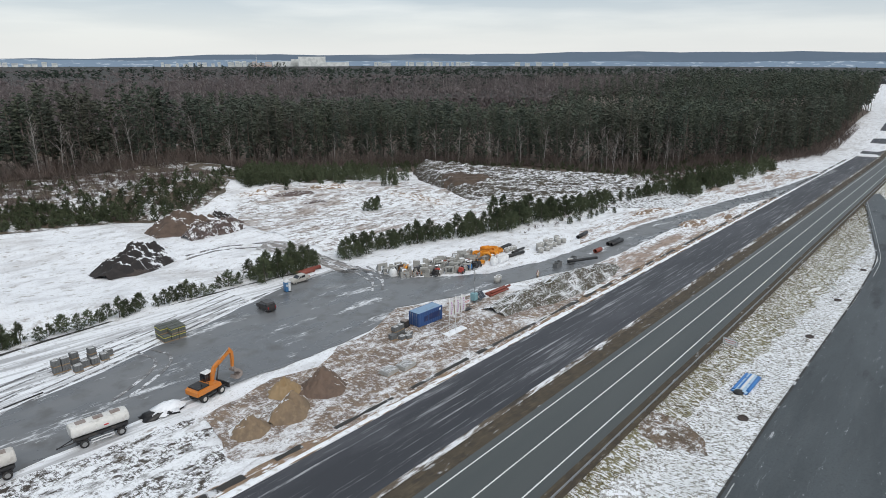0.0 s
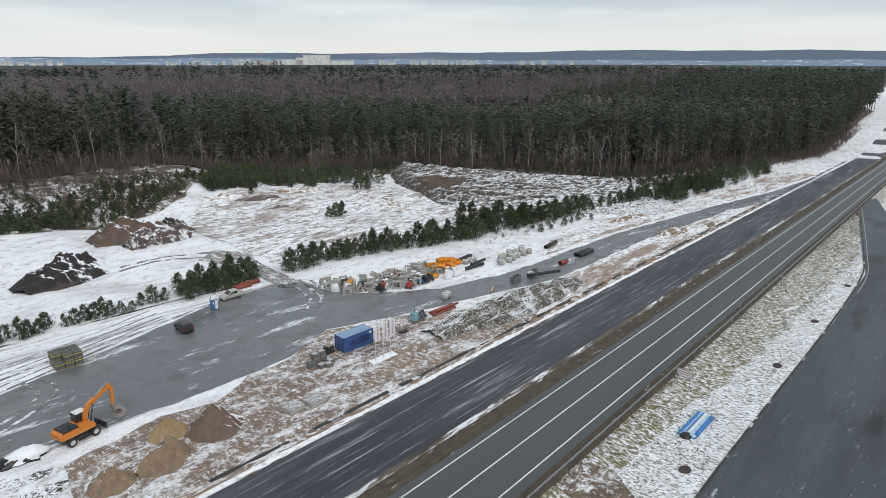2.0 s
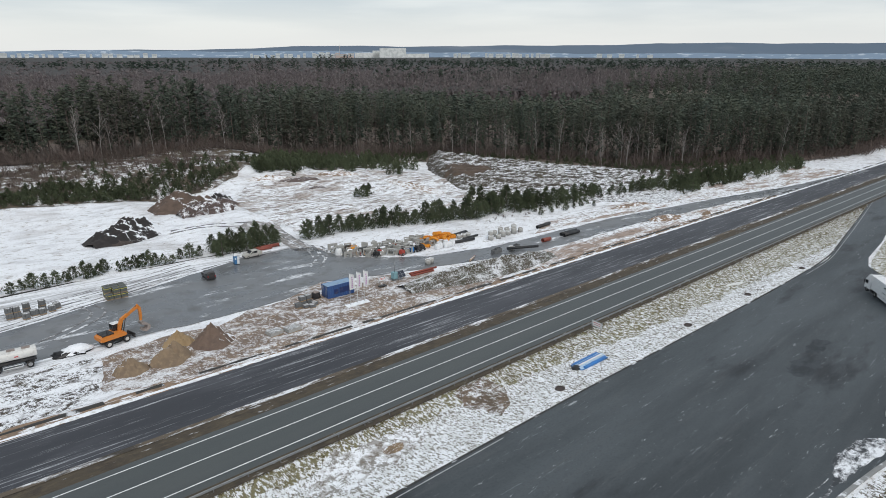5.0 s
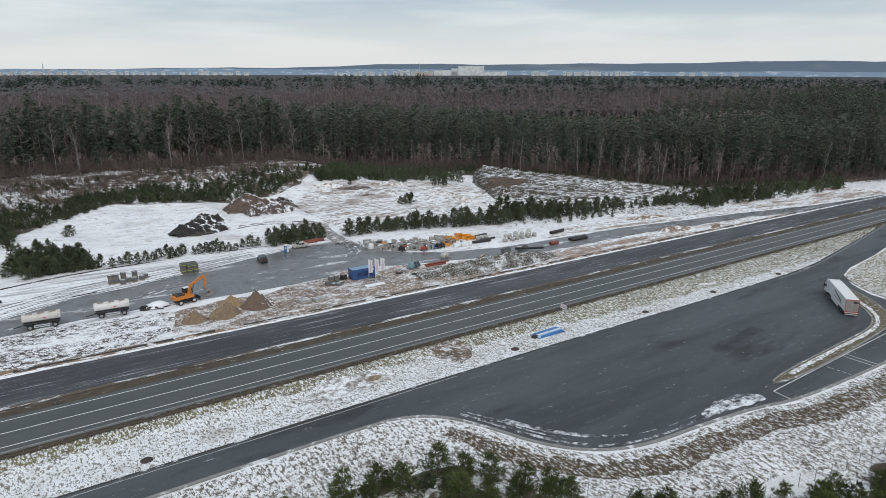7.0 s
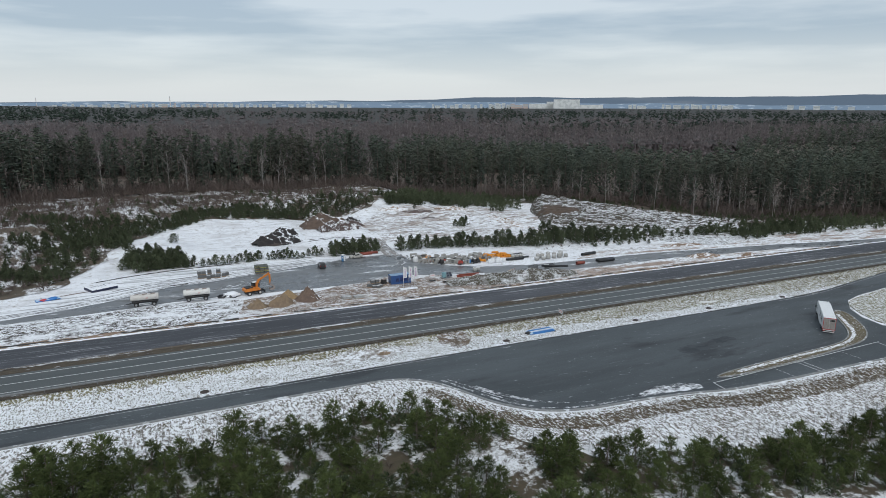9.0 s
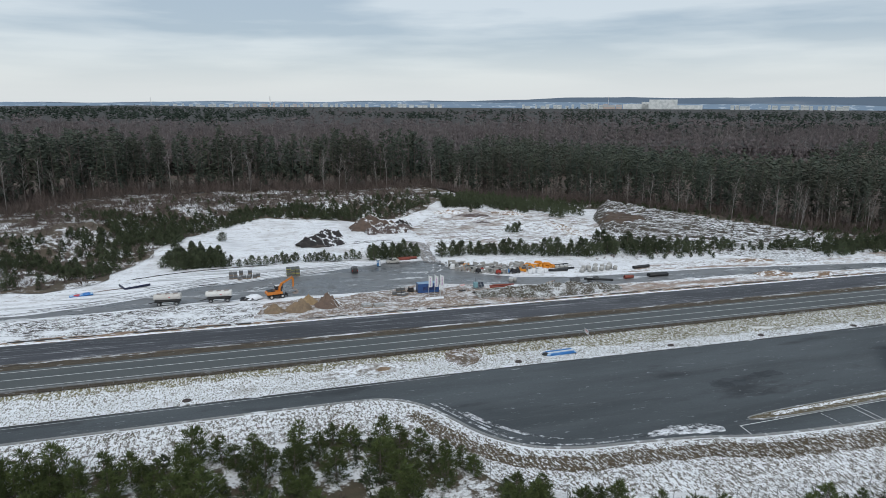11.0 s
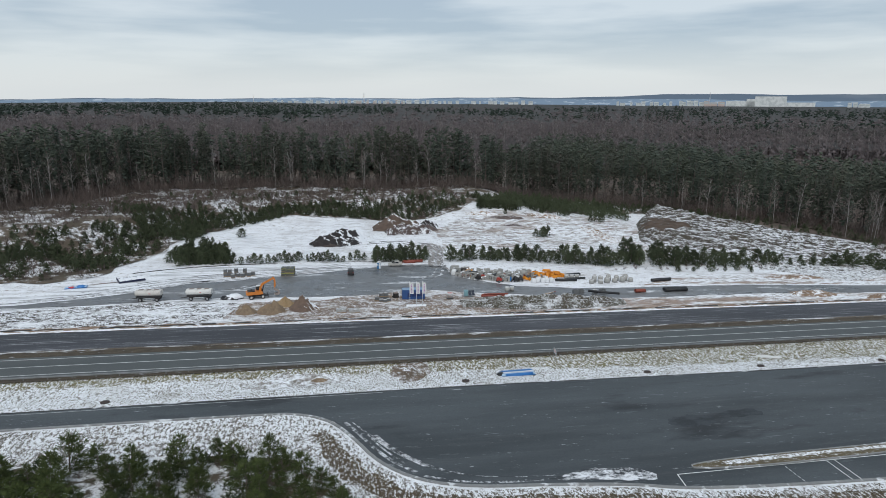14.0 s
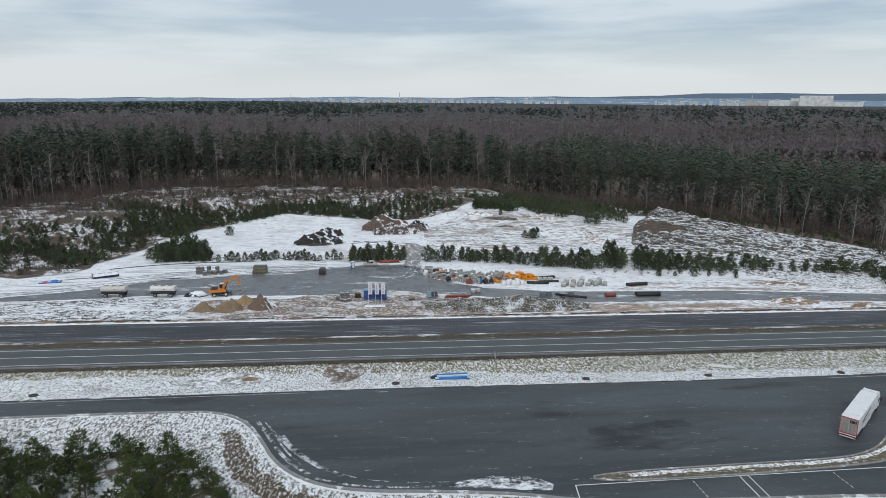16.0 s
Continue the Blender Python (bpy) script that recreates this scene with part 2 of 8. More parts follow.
M["rocky_soil"] = mat("rocky_soil", (0.11, 0.085, 0.08), 0.95, layers=[((0.17, 0.13, 0.11), 0.6, 0.45, 0.65, ONE, 0.8), ], bump=1.0, bump_scale=1.6, lie=((0, 0.45, 0.9), 1.22, 1.34, 0.8, 0.9))
M["white_paint"] = mat("white_paint", (0.72, 0.73, 0.72), 0.6, layers=[((0.40, 0.41, 0.41), 1.2, 0.5, 0.75, (0.3, 1, 1), 0.6)])
M["worn_paint"] = mat("worn_paint", (0.50, 0.51, 0.51), 0.6, layers=[((0.15, 0.16, 0.16), 0.9, 0.45, 0.65, ONE, 0.7)])
M["galvanised"] = mat("galvanised", (0.30, 0.31, 0.32), 0.5, 0.6, layers=[((0.20, 0.21, 0.21), 0.8, 0.4, 0.7, ONE, 0.7)])
M["needles"] = mat("needles", (0.060, 0.080, 0.030), 0.85, layers=[((0.114, 0.140, 0.050), 1.5, 0.45, 0.68, ONE, 0.8)], random_value=0.3, spec=0.15)
M["needles_dark"] = mat("needles_dark", (0.080, 0.096, 0.076), 0.9, layers=[((0.098, 0.108, 0.076), 0.13, 0.48, 0.62, (1, 1, 0.2), 0.7), ((0.068, 0.086, 0.074), 0.10, 0.52, 0.66, (1, 1, 0.2), 0.7), ((0.078, 0.074, 0.060), 0.022, 0.52, 0.64, (1, 1, 0.2), 0.6)], random_value=0.08, island=True, spec=0.1)
M["needles_bushy"] = mat("needles_bushy", (0.076, 0.094, 0.056), 0.9, layers=[((0.115, 0.130, 0.074), 0.8, 0.45, 0.66, ONE, 0.8)], random_value=0.3, spec=0.1)
M["bark"] = mat("bark", (0.135, 0.115, 0.103), 0.95, layers=[((0.17, 0.128, 0.102), 0.3, 0.5, 0.68, (1, 1, 0.3), 0.7)], spec=0.1)
M["birch_bark"] = mat("birch_bark", (0.31, 0.29, 0.275), 0.85, layers=[((0.12, 0.11, 0.10), 1.6, 0.58, 0.68, (1, 1, 0.5), 0.9)], spec=0.2)
M["twigs"] = mat("twigs", (0.125, 0.096, 0.088), 0.95, layers=[((0.165, 0.13, 0.12), 0.04, 0.45, 0.6, ONE, 0.8)], random_value=0.35, island=True, spec=0.1)
M["dry_grass"] = mat("dry_grass", (0.135, 0.106, 0.060), 0.95, layers=[((0.085, 0.07, 0.045), 0.4, 0.45, 0.62, ONE, 0.8)], random_value=0.4, island=True, spec=0.1)
M["birch_twigs"] = mat("birch_twigs", (0.165, 0.138, 0.130), 0.95, layers=[((0.14, 0.11, 0.10), 0.2, 0.45, 0.6, ONE, 0.7)], random_value=0.25, spec=0.1)
M["brushwood"] = mat("brushwood", (0.140, 0.110, 0.098), 0.95, layers=[((0.105, 0.088, 0.078), 0.06, 0.45, 0.6, ONE, 0.8)], random_value=0.35, island=True, spec=0.1)

# ---- helpers of this scene ----
def Gv(x, y):
    """Height of the ground: it falls gently to the east, climbs towards the woods in the north-west, and evens out far away."""
    z = -0.03444 * x - 0.0142 * (y + 9.26)
    start, run = np.interp(x, (-75, -15), (92, 148)), np.interp(x, (-75, -15), (26, 48))
    up = np.clip((y - start) / run, 0, 1)
    side = np.clip((x - 96) / 36, 0, 1)
    z = z + 6.2 * up * up * (3 - 2 * up) * (1 - side * side * (3 - 2 * side))
    d = np.hypot(x - 70, y - 20)
    far = np.clip((d - 330) / 200, 0, 1)
    far = far * far * (3 - 2 * far)
    east = np.clip((x / np.maximum(d, 1.0) - 0.1) / 0.4, 0, 1)
    west = np.clip((60 - x) / 320, 0, 1) * np.clip((y - 150) / 300, 0, 1)
    return z * (1 - far) + far * (-1.0 + 11.0 * west - (0.006 + 0.005 * east) * np.clip(d - 650, 0, 2300))


def G(x, y):
    return float(Gv(np.float64(x), np.float64(y)))


def mesh_of(name, verts, faces, material, smooth=False):
    me = bpy.data.meshes.new(name)
    me.from_pydata([tuple(v) for v in verts], [], faces)
    if smooth:
        me.shade_smooth()
    if material:
        me.materials.append(M[material])
    return me


def part(name, bm, material, parent=None, label=""):
    me = bpy.data.meshes.new(name)
    bm.to_mesh(me)
    bm.free()
    if material:
        me.materials.append(M[material])
    ob = new(name, me)
    ob.parent = parent
    if label:
        ob["label"] = label
    return ob


def holder(name, x, y, turn=0.0, z=None):
    ob = new(name)
    ob.matrix_world = pose(x, y, G(x, y) if z is None else z, 0, 0, turn)
    return ob


def box(bm, x0, y0, z0, x1, y1, z1, m=None, bevel=0.0):
    cv = [bm.verts.new(p) for p in ((x0, y0, z0), (x1, y0, z0), (x1, y1, z0), (x0, y1, z0), (x0, y0, z1), (x1, y0, z1), (x1, y1, z1), (x0, y1, z1))]
    fs = [bm.faces.new([cv[i] for i in q]) for q in ((3, 2, 1, 0), (4, 5, 6, 7), (0, 1, 5, 4), (1, 2, 6, 5), (2, 3, 7, 6), (3, 0, 4, 7))]
    if bevel:
        es = {e for q in fs for e in q.edges}
        r = bmesh.ops.bevel(bm, geom=list(es), offset=bevel, segments=2, affect="EDGES", profile=0.5)
        cv = list({v for v in r["verts"]} | {v for v in cv if v.is_valid})
    if m is not None:
        bmesh.ops.transform(bm, matrix=m, verts=cv)
    return cv


def boxes(*dims, bevel=0.0):
    bm = bmesh.new()
    for d in dims:
        box(bm, *d[:6], m=d[6] if len(d) > 6 else None, bevel=bevel)
    return bm


def tube(bm, a, b, r0, r1=None, n=10, cap=True):
    a, b = Vector(a), Vector(b)
    r1 = r0 if r1 is None else r1
    q = (b - a).to_track_quat("Z", "Y")
    rings = []
    for p, r in ((a, r0), (b, r1)):
        rings.append([bm.verts.new(p + q @ Vector((r * math.cos(k * math.tau / n), r * math.sin(k * math.tau / n), 0))) for k in range(n)])
    for k in range(n):
        f = bm.faces.new((rings[0][k], rings[0][(k + 1) % n], rings[1][(k + 1) % n], rings[1][k]))
        f.smooth = True
    if cap:
        bm.faces.new(rings[0][::-1])
        bm.faces.new(rings[1])
    return bm


def tubes(*segs, n=10):
    bm = bmesh.new()
    for s in segs:
        tube(bm, *s, n=n)
    return bm


def pipe_shell(bm, a, b, r, wall, n=16):
    """An open pipe with a wall thickness."""
    a, b = Vector(a), Vector(b)
    q = (b - a).to_track_quat("Z", "Y")
    loops = []
    for p, rr in ((a, r), (b, r), (b, r - wall), (a, r - wall)):
        loops.append([bm.verts.new(p + q @ Vector((rr * math.cos(k * math.tau / n), rr * math.sin(k * math.tau / n), 0))) for k in range(n)])
    for i in range(4):
        for k in range(n):
            f = bm.faces.new((loops[i][k], loops[i][(k + 1) % n], loops[(i + 1) % 4][(k + 1) % n], loops[(i + 1) % 4][k]))
            f.smooth = i in (0, 2)
    return bm


def ragged(points, step, jitter, rnd, closed=True):
    """The outline with points every step metres, shaken sideways."""
    out = []
    pts = list(points) + ([points[0]] if closed else [])
    for (ax, ay), (bx, by) in zip(pts, pts[1:]):
        n = max(1, int(math.hypot(bx - ax, by - ay) / step))
        for k in range(n):
            s = k / n
            out.append((ax + (bx - ax) * s + rnd.uniform(-jitter, jitter), ay + (by - ay) * s + rnd.uniform(-jitter, jitter)))
    if not closed:
        out.append(pts[-1])
    return out


def rounded(points, rounds=2, closed=True):
    """Corner cutting: a smooth outline through few points."""
    for _ in range(rounds):
        out = []
        n = len(points)
        for i in range(n if closed else n - 1):
            (ax, ay), (bx, by) = points[i], points[(i + 1) % n]
            out += [(ax * 0.75 + bx * 0.25, ay * 0.75 + by * 0.25), (ax * 0.25 + bx * 0.75, ay * 0.25 + by * 0.75)]
        if not closed:
            out = [points[0]] + out + [points[-1]]
        points = out
    return points


def sheet(name, outline, material, lift, label="", category="", thick=0.0, kind="structure"):
    """A flat piece of the setting that follows the ground, with a drop at its rim."""
    bm = bmesh.new()
    top = [bm.verts.new((x, y, G(x, y) + lift)) for x, y in outline]
    f = bm.faces.new(top)
    if f.normal.z < 0:
        f.normal_flip()
    drop = [bm.verts.new((x, y, G(x, y) + lift - max(thick, 0.05))) for x, y in outline]
    n = len(top)
    for i in range(n):
        bm.faces.new((top[i], top[(i + 1) % n], drop[(i + 1) % n], drop[i]))
    bmesh.ops.recalc_face_normals(bm, faces=bm.faces)
    bmesh.ops.triangulate(bm, faces=[f])
    ob = part(name, bm, material)
    return tagged(ob, label, category, kind=kind)


def strip(bm, x0, x1, y0, y1, lift, step=20.0, thick=0.0):
    """A long band along the road that follows the ground."""
    n = max(1, int(abs(x1 - x0) / step))
    rows = []
    for k in range(n + 1):
        x = x0 + (x1 - x0) * k / n
        rows.append((bm.verts.new((x, y0, G(x, y0) + lift)), bm.verts.new((x, y1, G(x, y1) + lift))))
    for a, b in zip(rows, rows[1:]):
        bm.faces.new((a[0], b[0], b[1], a[1]))
    return bm

# ---- ground and roads ----
rnd = random.Random(5)


def axis(lo, hi, step, end):
    a = list(np.arange(lo, hi + 0.1, step))
    s = step
    while a[-1] < end:
        s *= 1.35
        a.append(a[-1] + s)
    s = step
    while a[0] > -end:
        s *= 1.35
        a.insert(0, a[0] - s)
    return np.array(a)


def relief(x, y):
    """Unevenness of the snow field behind the yard and of the rough land beside it; none under roads."""
    w = np.clip((y - 76) / 12, 0, 1) * np.clip((y * 0 + 320 - x) / 40, 0, 1)
    z = 0.35 * np.sin(x * 0.21 + 1.3) * np.sin(y * 0.17 + x * 0.05) + 0.5 * np.sin(x * 0.06 + y * 0.09) + 0.15 * np.sin(x * 0.8) * np.sin(y * 0.7 + x * 0.3)
    # a low plateau with spoil ridges at the back of the snow field
    p = 0.8 * np.exp(-((x - 118) / 40) ** 2 - ((y - 150) / 26) ** 2)
    low = -0.55 * np.exp(-((y - 6.3) / 1.2) ** 2) - 0.6 * np.exp(-((y + 13.5) / 4.5) ** 2) - 1.1 * np.clip((-28 - y) / 12, 0, 1) * np.clip((x + 400) / 50, 0, 1) * np.clip((12 - x) / 22, 0, 1)
    south = -1.6 * np.clip((-62 - y) / 10, 0, 1) * np.clip((x + 10) / 22, 0, 1)
    return w * (z + p) + low + south - 0.03


gx, gy = axis(-130, 330, 2.0, 4700), axis(-110, 270, 2.0, 4700)
GX, GY = np.meshgrid(gx, gy)
GZ = Gv(GX, GY) + relief(GX, GY)
nx, ny = len(gx), len(gy)
verts = np.stack([GX.ravel(), GY.ravel(), GZ.ravel()], 1)
idx = np.arange(nx * ny).reshape(ny, nx)
quads = np.stack([idx[:-1, :-1].ravel(), idx[:-1, 1:].ravel(), idx[1:, 1:].ravel(), idx[1:, :-1].ravel()], 1)
ground = new("ground", mesh_of("ground", verts, quads.tolist(), "snow_field", True))
tagged(ground, "snow-covered open ground with dry grass showing through", "ground", kind="structure")


def land(x, y):
    """Height of the ground sheet."""
    return float(Gv(np.array(float(x)), np.array(float(y))) + relief(np.array(float(x)), np.array(float(y))))


def cover(name, outline, material, lift, label, category, step=2.0, inside=1):
    """A thin layer over uneven land: a grid cut to a ragged outline."""
    xs, ys = [p[0] for p in outline], [p[1] for p in outline]
    bm = bmesh.new()
    vs = {}

    def within(px, py):
        c = False
        n = len(outline)
        for i in range(n):
            (ax, ay), (bx, by) = outline[i], outline[i - 1]
            if (ay > py) != (by > py) and px < (bx - ax) * (py - ay) / (by - ay) + ax:
                c = not c
        return c

    def v(i, j):
        if (i, j) not in vs:
            x, y = x0 + i * step, y0 + j * step
            vs[i, j] = bm.verts.new((x, y, land(x, y) + lift))
        return vs[i, j]

    x0, y0 = min(xs), min(ys)
    for i in range(int((max(xs) - x0) / step) + 1):
        for j in range(int((max(ys) - y0) / step) + 1):
            if within(x0 + (i + 0.5) * step, y0 + (j + 0.5) * step):
                f = bm.faces.new((v(i, j), v(i + 1, j), v(i + 1, j + 1), v(i, j + 1)))
                f.smooth = True
    # bring the stepped rim onto the outline
    A = np.array(outline, float)
    B = np.roll(A, -1, 0)
    AB = B - A
    L2 = (AB * AB).sum(1) + 1e-9
    for w in bm.verts:
        if any(len(e.link_faces) == 1 for e in w.link_edges):
            p = np.array((w.co.x, w.co.y))
            t = np.clip(((p - A) * AB).sum(1) / L2, 0, 1)
            q = A + AB * t[:, None]
            k = int(((q - p) ** 2).sum(1).argmin())
            if math.hypot(*(q[k] - p)) < step * 1.1:
                w.co.x, w.co.y = q[k]
                w.co.z = land(w.co.x, w.co.y) + lift
    ob = part(name, bm, material)
    return tagged(ob, label, category, kind="structure")


EAST, WEST = 900, -500
hw = bmesh.new()
strip(hw, WEST, EAST, -5.6, 4.7, 0.03)
tagged(part("road_highway", hw, "asphalt"), "grey two-lane asphalt highway, damp and cleared of snow", "road", kind="structure")
nc = bmesh.new()
strip(nc, WEST, EAST, 8.0, 19.0, 0.05)
tagged(part("road_new_carriageway", nc, "new_asphalt"), "fresh black asphalt carriageway streaked with snow", "road", kind="structure")
for nm, y, w, m, lb in (("road_line_north", 3.6, 0.18, "white_paint", "white edge line"), ("road_line_centre", -0.2, 0.18, "white_paint", "white centre line"),
                        ("road_line_south", -4.2, 0.18, "white_paint", "white edge line")):
    b = bmesh.new()
    strip(b, WEST, EAST, y - w / 2, y + w / 2, 0.036)
    tagged(part(nm, b, m), lb + " painted along the highway", "road marking", kind="structure")
# damp earth between the carriageways, and the grassy foot of the guard rail
b = bmesh.new()
strip(b, WEST, EAST, 4.7, 8.0, 0.01, 8)
tagged(part("median_ditch", b, "verge_bare"), "brown earth and dead grass between the carriageways", "verge", kind="structure")
cover("verge_snow", [(-200, -20.3), (-200, -5.6), (420, -5.6), (420, -20), (250, -14), (190, -15), (150, -21), (100, -21.4), (24, -19.9)], "verge_snowy", 0.03,
      "grass verge under thin snow with tufts showing", "verge", 2.0)
cover("verge_grass", ragged([(-200, -5.6), (420, -5.6), (420, -15), (250, -13), (190, -14), (150, -17.5), (110, -16), (70, -14), (40, -11.5), (0, -10), (-60, -9.8), (-200, -9.6)], 1.6, 0.9, rnd), "verge_grass", 0.06,
      "yellowish grass verge with patchy snow by the guard rail", "verge", 0.8)
b = bmesh.new()
strip(b, WEST, EAST, -7.5, -5.6, 0.085, 8)
tagged(part("verge_foot", b, "verge_bare"), "muddy strip of dead grass along the guard rail", "verge", kind="structure")

LOT = [(-200, -20.1), (24, -20.0), (60, -20.6), (100, -21.4), (140, -21.2), (158, -18.6), (186, -14.6), (240, -6.5), (252, -6.0), (262, -9), (210, -20), (172, -25.5),
       (150, -27.6), (141, -29.8), (133, -35), (128, -41), (126, -47), (132, -56), (150, -62), (150, -70), (130, -64), (103, -59.8), (75, -58.4), (57, -56.7), (50, -54.4), (38, -52.6),
       (28, -51.6), (21, -49), (16, -43.6), (13, -36), (10, -30.2), (5.5, -26.9), (0, -25.9), (-30, -25.6), (-200, -25.4)]
sheet("pavement_lot", LOT, "lot_asphalt", 0.05, "dark grey asphalt of a lorry parking area and slip road", "pavement", 0.2)

# kerb round the parking area, and the snow left along it
def ribbon(name, line, width, material, lift, thick, label, category, jitter=0.0, side=1, ground=G):
    bm = bmesh.new()
    prev = None
    rr = random.Random(len(line))
    for i, (x, y) in enumerate(line):
        ax, ay = line[max(0, i - 1)]
        bx, by = line[min(len(line) - 1, i + 1)]
        d = math.hypot(bx - ax, by - ay) or 1
        nxv, nyv = -(by - ay) / d * side, (bx - ax) / d * side
        w = width + rr.uniform(-jitter, jitter)
        a, c = (x, y), (x + nxv * w, y + nyv * w)
        row = [bm.verts.new((a[0], a[1], ground(*a) - 0.1)), bm.verts.new((a[0], a[1], ground(*a) + lift + thick)), bm.verts.new((c[0], c[1], ground(*c) + lift + thick)), bm.verts.new((c[0], c[1], ground(*c) - 0.1))]
        if prev:
            for k in range(3):
                bm.faces.new((prev[k], row[k], row[k + 1], prev[k + 1]))
        prev = row
    ob = part(name, bm, material)
    return tagged(ob, label, category, kind="structure")


LOT_SOUTH = rounded([(-300, -25.5), (-30, -25.6), (0, -25.9), (5.5, -26.9), (10, -30.2), (13, -36), (16, -43.6), (21, -49), (28, -51.6), (38, -52.6), (50, -54.4), (57, -56.7), (75, -58.4), (103, -59.8), (130, -64), (150, -70)], 2, False)
M["kerb"] = mat("kerb", (0.26, 0.265, 0.26), 0.8, layers=[((0.17, 0.175, 0.17), 1.0, 0.4, 0.7, ONE, 0.7), (SNOW, 0.5, 0.55, 0.62, ONE, 0.7)], bump=0.2)
ribbon("kerb_lot", LOT_SOUTH, 0.5, "kerb", 0.05, 0.1, "grey concrete gutter kerb round the parking area", "kerb", side=-1)
LOT_NORTH = [(-300, -20.1), (24, -20.0), (60, -20.6), (100, -21.4), (140, -21.2), (158, -18.6), (186, -14.6), (240, -6.5)]
M["wet_edge"] = mat("wet_edge", (0.035, 0.033, 0.03), 0.7, layers=[(SNOW, 0.4, 0.58, 0.64, ONE, 0.7)])
ribbon("kerb_north", rounded(LOT_NORTH, 2, False), 0.3, "wet_edge", 0.05, 0.02, "dark earth edge of the parking area", "kerb")
for nm, line in (("road_line_slip", [(-300, -20.6), (-30, -20.6), (19, -20.5)]), ("road_line_exit", [(122, -22.0), (140, -21.8), (158, -19.2), (186, -15.2), (238, -7.2)])):
    ribbon(nm, rounded(line, 2, False), 0.13, "worn_paint", 0.053, 0.004, "white edge line of the slip road", "road marking", side=-1)

# traffic island and parking bays
ISLAND = rounded([(59, -51.9), (67, -51.0), (85, -50.8), (100, -50.8), (107, -49.6), (113, -46.5), (120, -40), (125, -35.2), (128, -34.8), (128, -37), (123.5, -42.3), (117, -48.2), (110, -51.6), (101, -52.6), (81, -53.2), (66, -53.1)])
M["island_turf"] = mat("island_turf", (0.13, 0.105, 0.06), 0.95, layers=[((0.09, 0.075, 0.05), 0.8, 0.45, 0.65, ONE, 0.7), (SNOW, 1.8, 0.56, 0.62, (0.7, 1.3, 1), 0.8, 0.8)], bump=0.8, bump_scale=2)
sheet("traffic_island", ISLAND, "island_turf", 0.2, "grassy traffic island with snow along its kerb", "traffic island", 0.2)
ribbon("island_kerb", ISLAND + ISLAND[:1], 0.3, "kerb", 0.1, 0.12, "concrete kerb round the traffic island", "kerb", side=1)
ISLAND_EAST = rounded([(139, -30.8), (147.6, -28.8), (165, -26.8), (205, -22), (235, -16), (230, -40), (190, -58), (150, -62), (132, -56), (127, -47), (130, -40), (135, -34)])
sheet("ground_east", ISLAND_EAST, "verge_grass", 0.16, "snowy grass ground beside the car park exit", "verge", 0.15)
for a, c in (((57.4, -53.5), (112, -53.6)), ((57.4, -53.5), (56.9, -56.6)), ((82.2, -53.6), (82.0, -58.6)), ((83.6, -53.6), (83.4, -58.7)), ((111, -53.8), (110, -60.0))):
    ribbon("bay_line", [a, c], 0.16, "white_paint", 0.052, 0.004, "white line of a parking bay", "road marking")
for x in (74.7, 97):
    for k in range(5):
        ribbon("bay_dash", [(x, -54.0 - k * 0.85), (x, -54.5 - k * 0.85)], 0.13, "white_paint", 0.052, 0.004, "short dash between parking bays", "road marking")

# ploughed and drifted snow along the edges of the carriageway
def windrow(name, x0, x1, y, width, material, seed, label, gaps=0.0):
    r = random.Random(seed)
    bm = bmesh.new()
    prev = None
    x = x0
    while x < x1:
        w = width * max(0.15, 1 + 0.8 * noise.noise(Vector((x * 0.09, seed, 0))) + 0.5 * noise.noise(Vector((x * 0.5, seed, 2))))
        row = [bm.verts.new((x, y + dy * w, G(x, y) + dz)) for dy, dz in ((-0.5, 0.03), (-0.2, 0.10 + 0.1 * w * 0.5), (0.2, 0.11 + 0.1 * w * 0.5), (0.5, 0.03))]
        if prev and noise.noise(Vector((x * 0.13, seed * 3, 5))) > -0.35 + gaps:
            for i in range(3):
                bm.faces.new((prev[i], row[i], row[i + 1], prev[i + 1])).smooth = True
        prev = row
        x += r.uniform(0.8, 1.5)
    bmesh.ops.delete(bm, geom=[v for v in bm.verts if not v.link_faces], context="VERTS")
    return tagged(part(name, bm, material), label, "snow", kind="structure")


M["drift"] = mat("drift", SNOW, 0.7, layers=[((0.45, 0.42, 0.38), 1.2, 0.52, 0.66, ONE, 0.6)], bump=0.5)
windrow("snow_edge_north", -200, 400, 19.6, 0.8, "drift", 3, "bright band of snow along the new carriageway", -0.3)
b = bmesh.new()
strip(b, WEST, EAST, 7.15, 8.05, 0.07, 8)
tagged(part("slush_edge", b, "edge_slush"), "slushy earth edge of the new carriageway", "verge", kind="structure")
windrow("earth_edge", -200, 400, 21.2, 0.9, "wet_edge", 6, "dark wet furrow along the shoulder", 0.25)
SLUSH = rounded([(38, -51.6), (40.5, -51.2), (43, -50.2), (46, -49.7), (48.5, -50.4), (51, -50.6), (53.4, -51.6), (54.8, -53.6), (52.5, -54.3), (49, -53.6), (44, -52.6), (40, -52.2)])
M["scuffed_snow"] = mat("scuffed_snow", (0.034, 0.039, 0.044), 0.55, layers=[(SNOW, 0.5, 0.47, 0.58, (1, 1, 1), 0.8, 0.85)], bump=0.1)
M["thin_snow"] = mat("thin_snow", (0.045, 0.05, 0.055), 0.6, layers=[(SNOW, 0.55, 0.45, 0.58, (0.7, 1.2, 1), 0.92, 0.75)], bump=0.2, spec=0.28)
sheet("snow_patch", ragged(SLUSH, 0.8, 0.22, rnd), "thin_snow", 0.062, "patch of thin snow left on the asphalt", "snow", kind="structure")
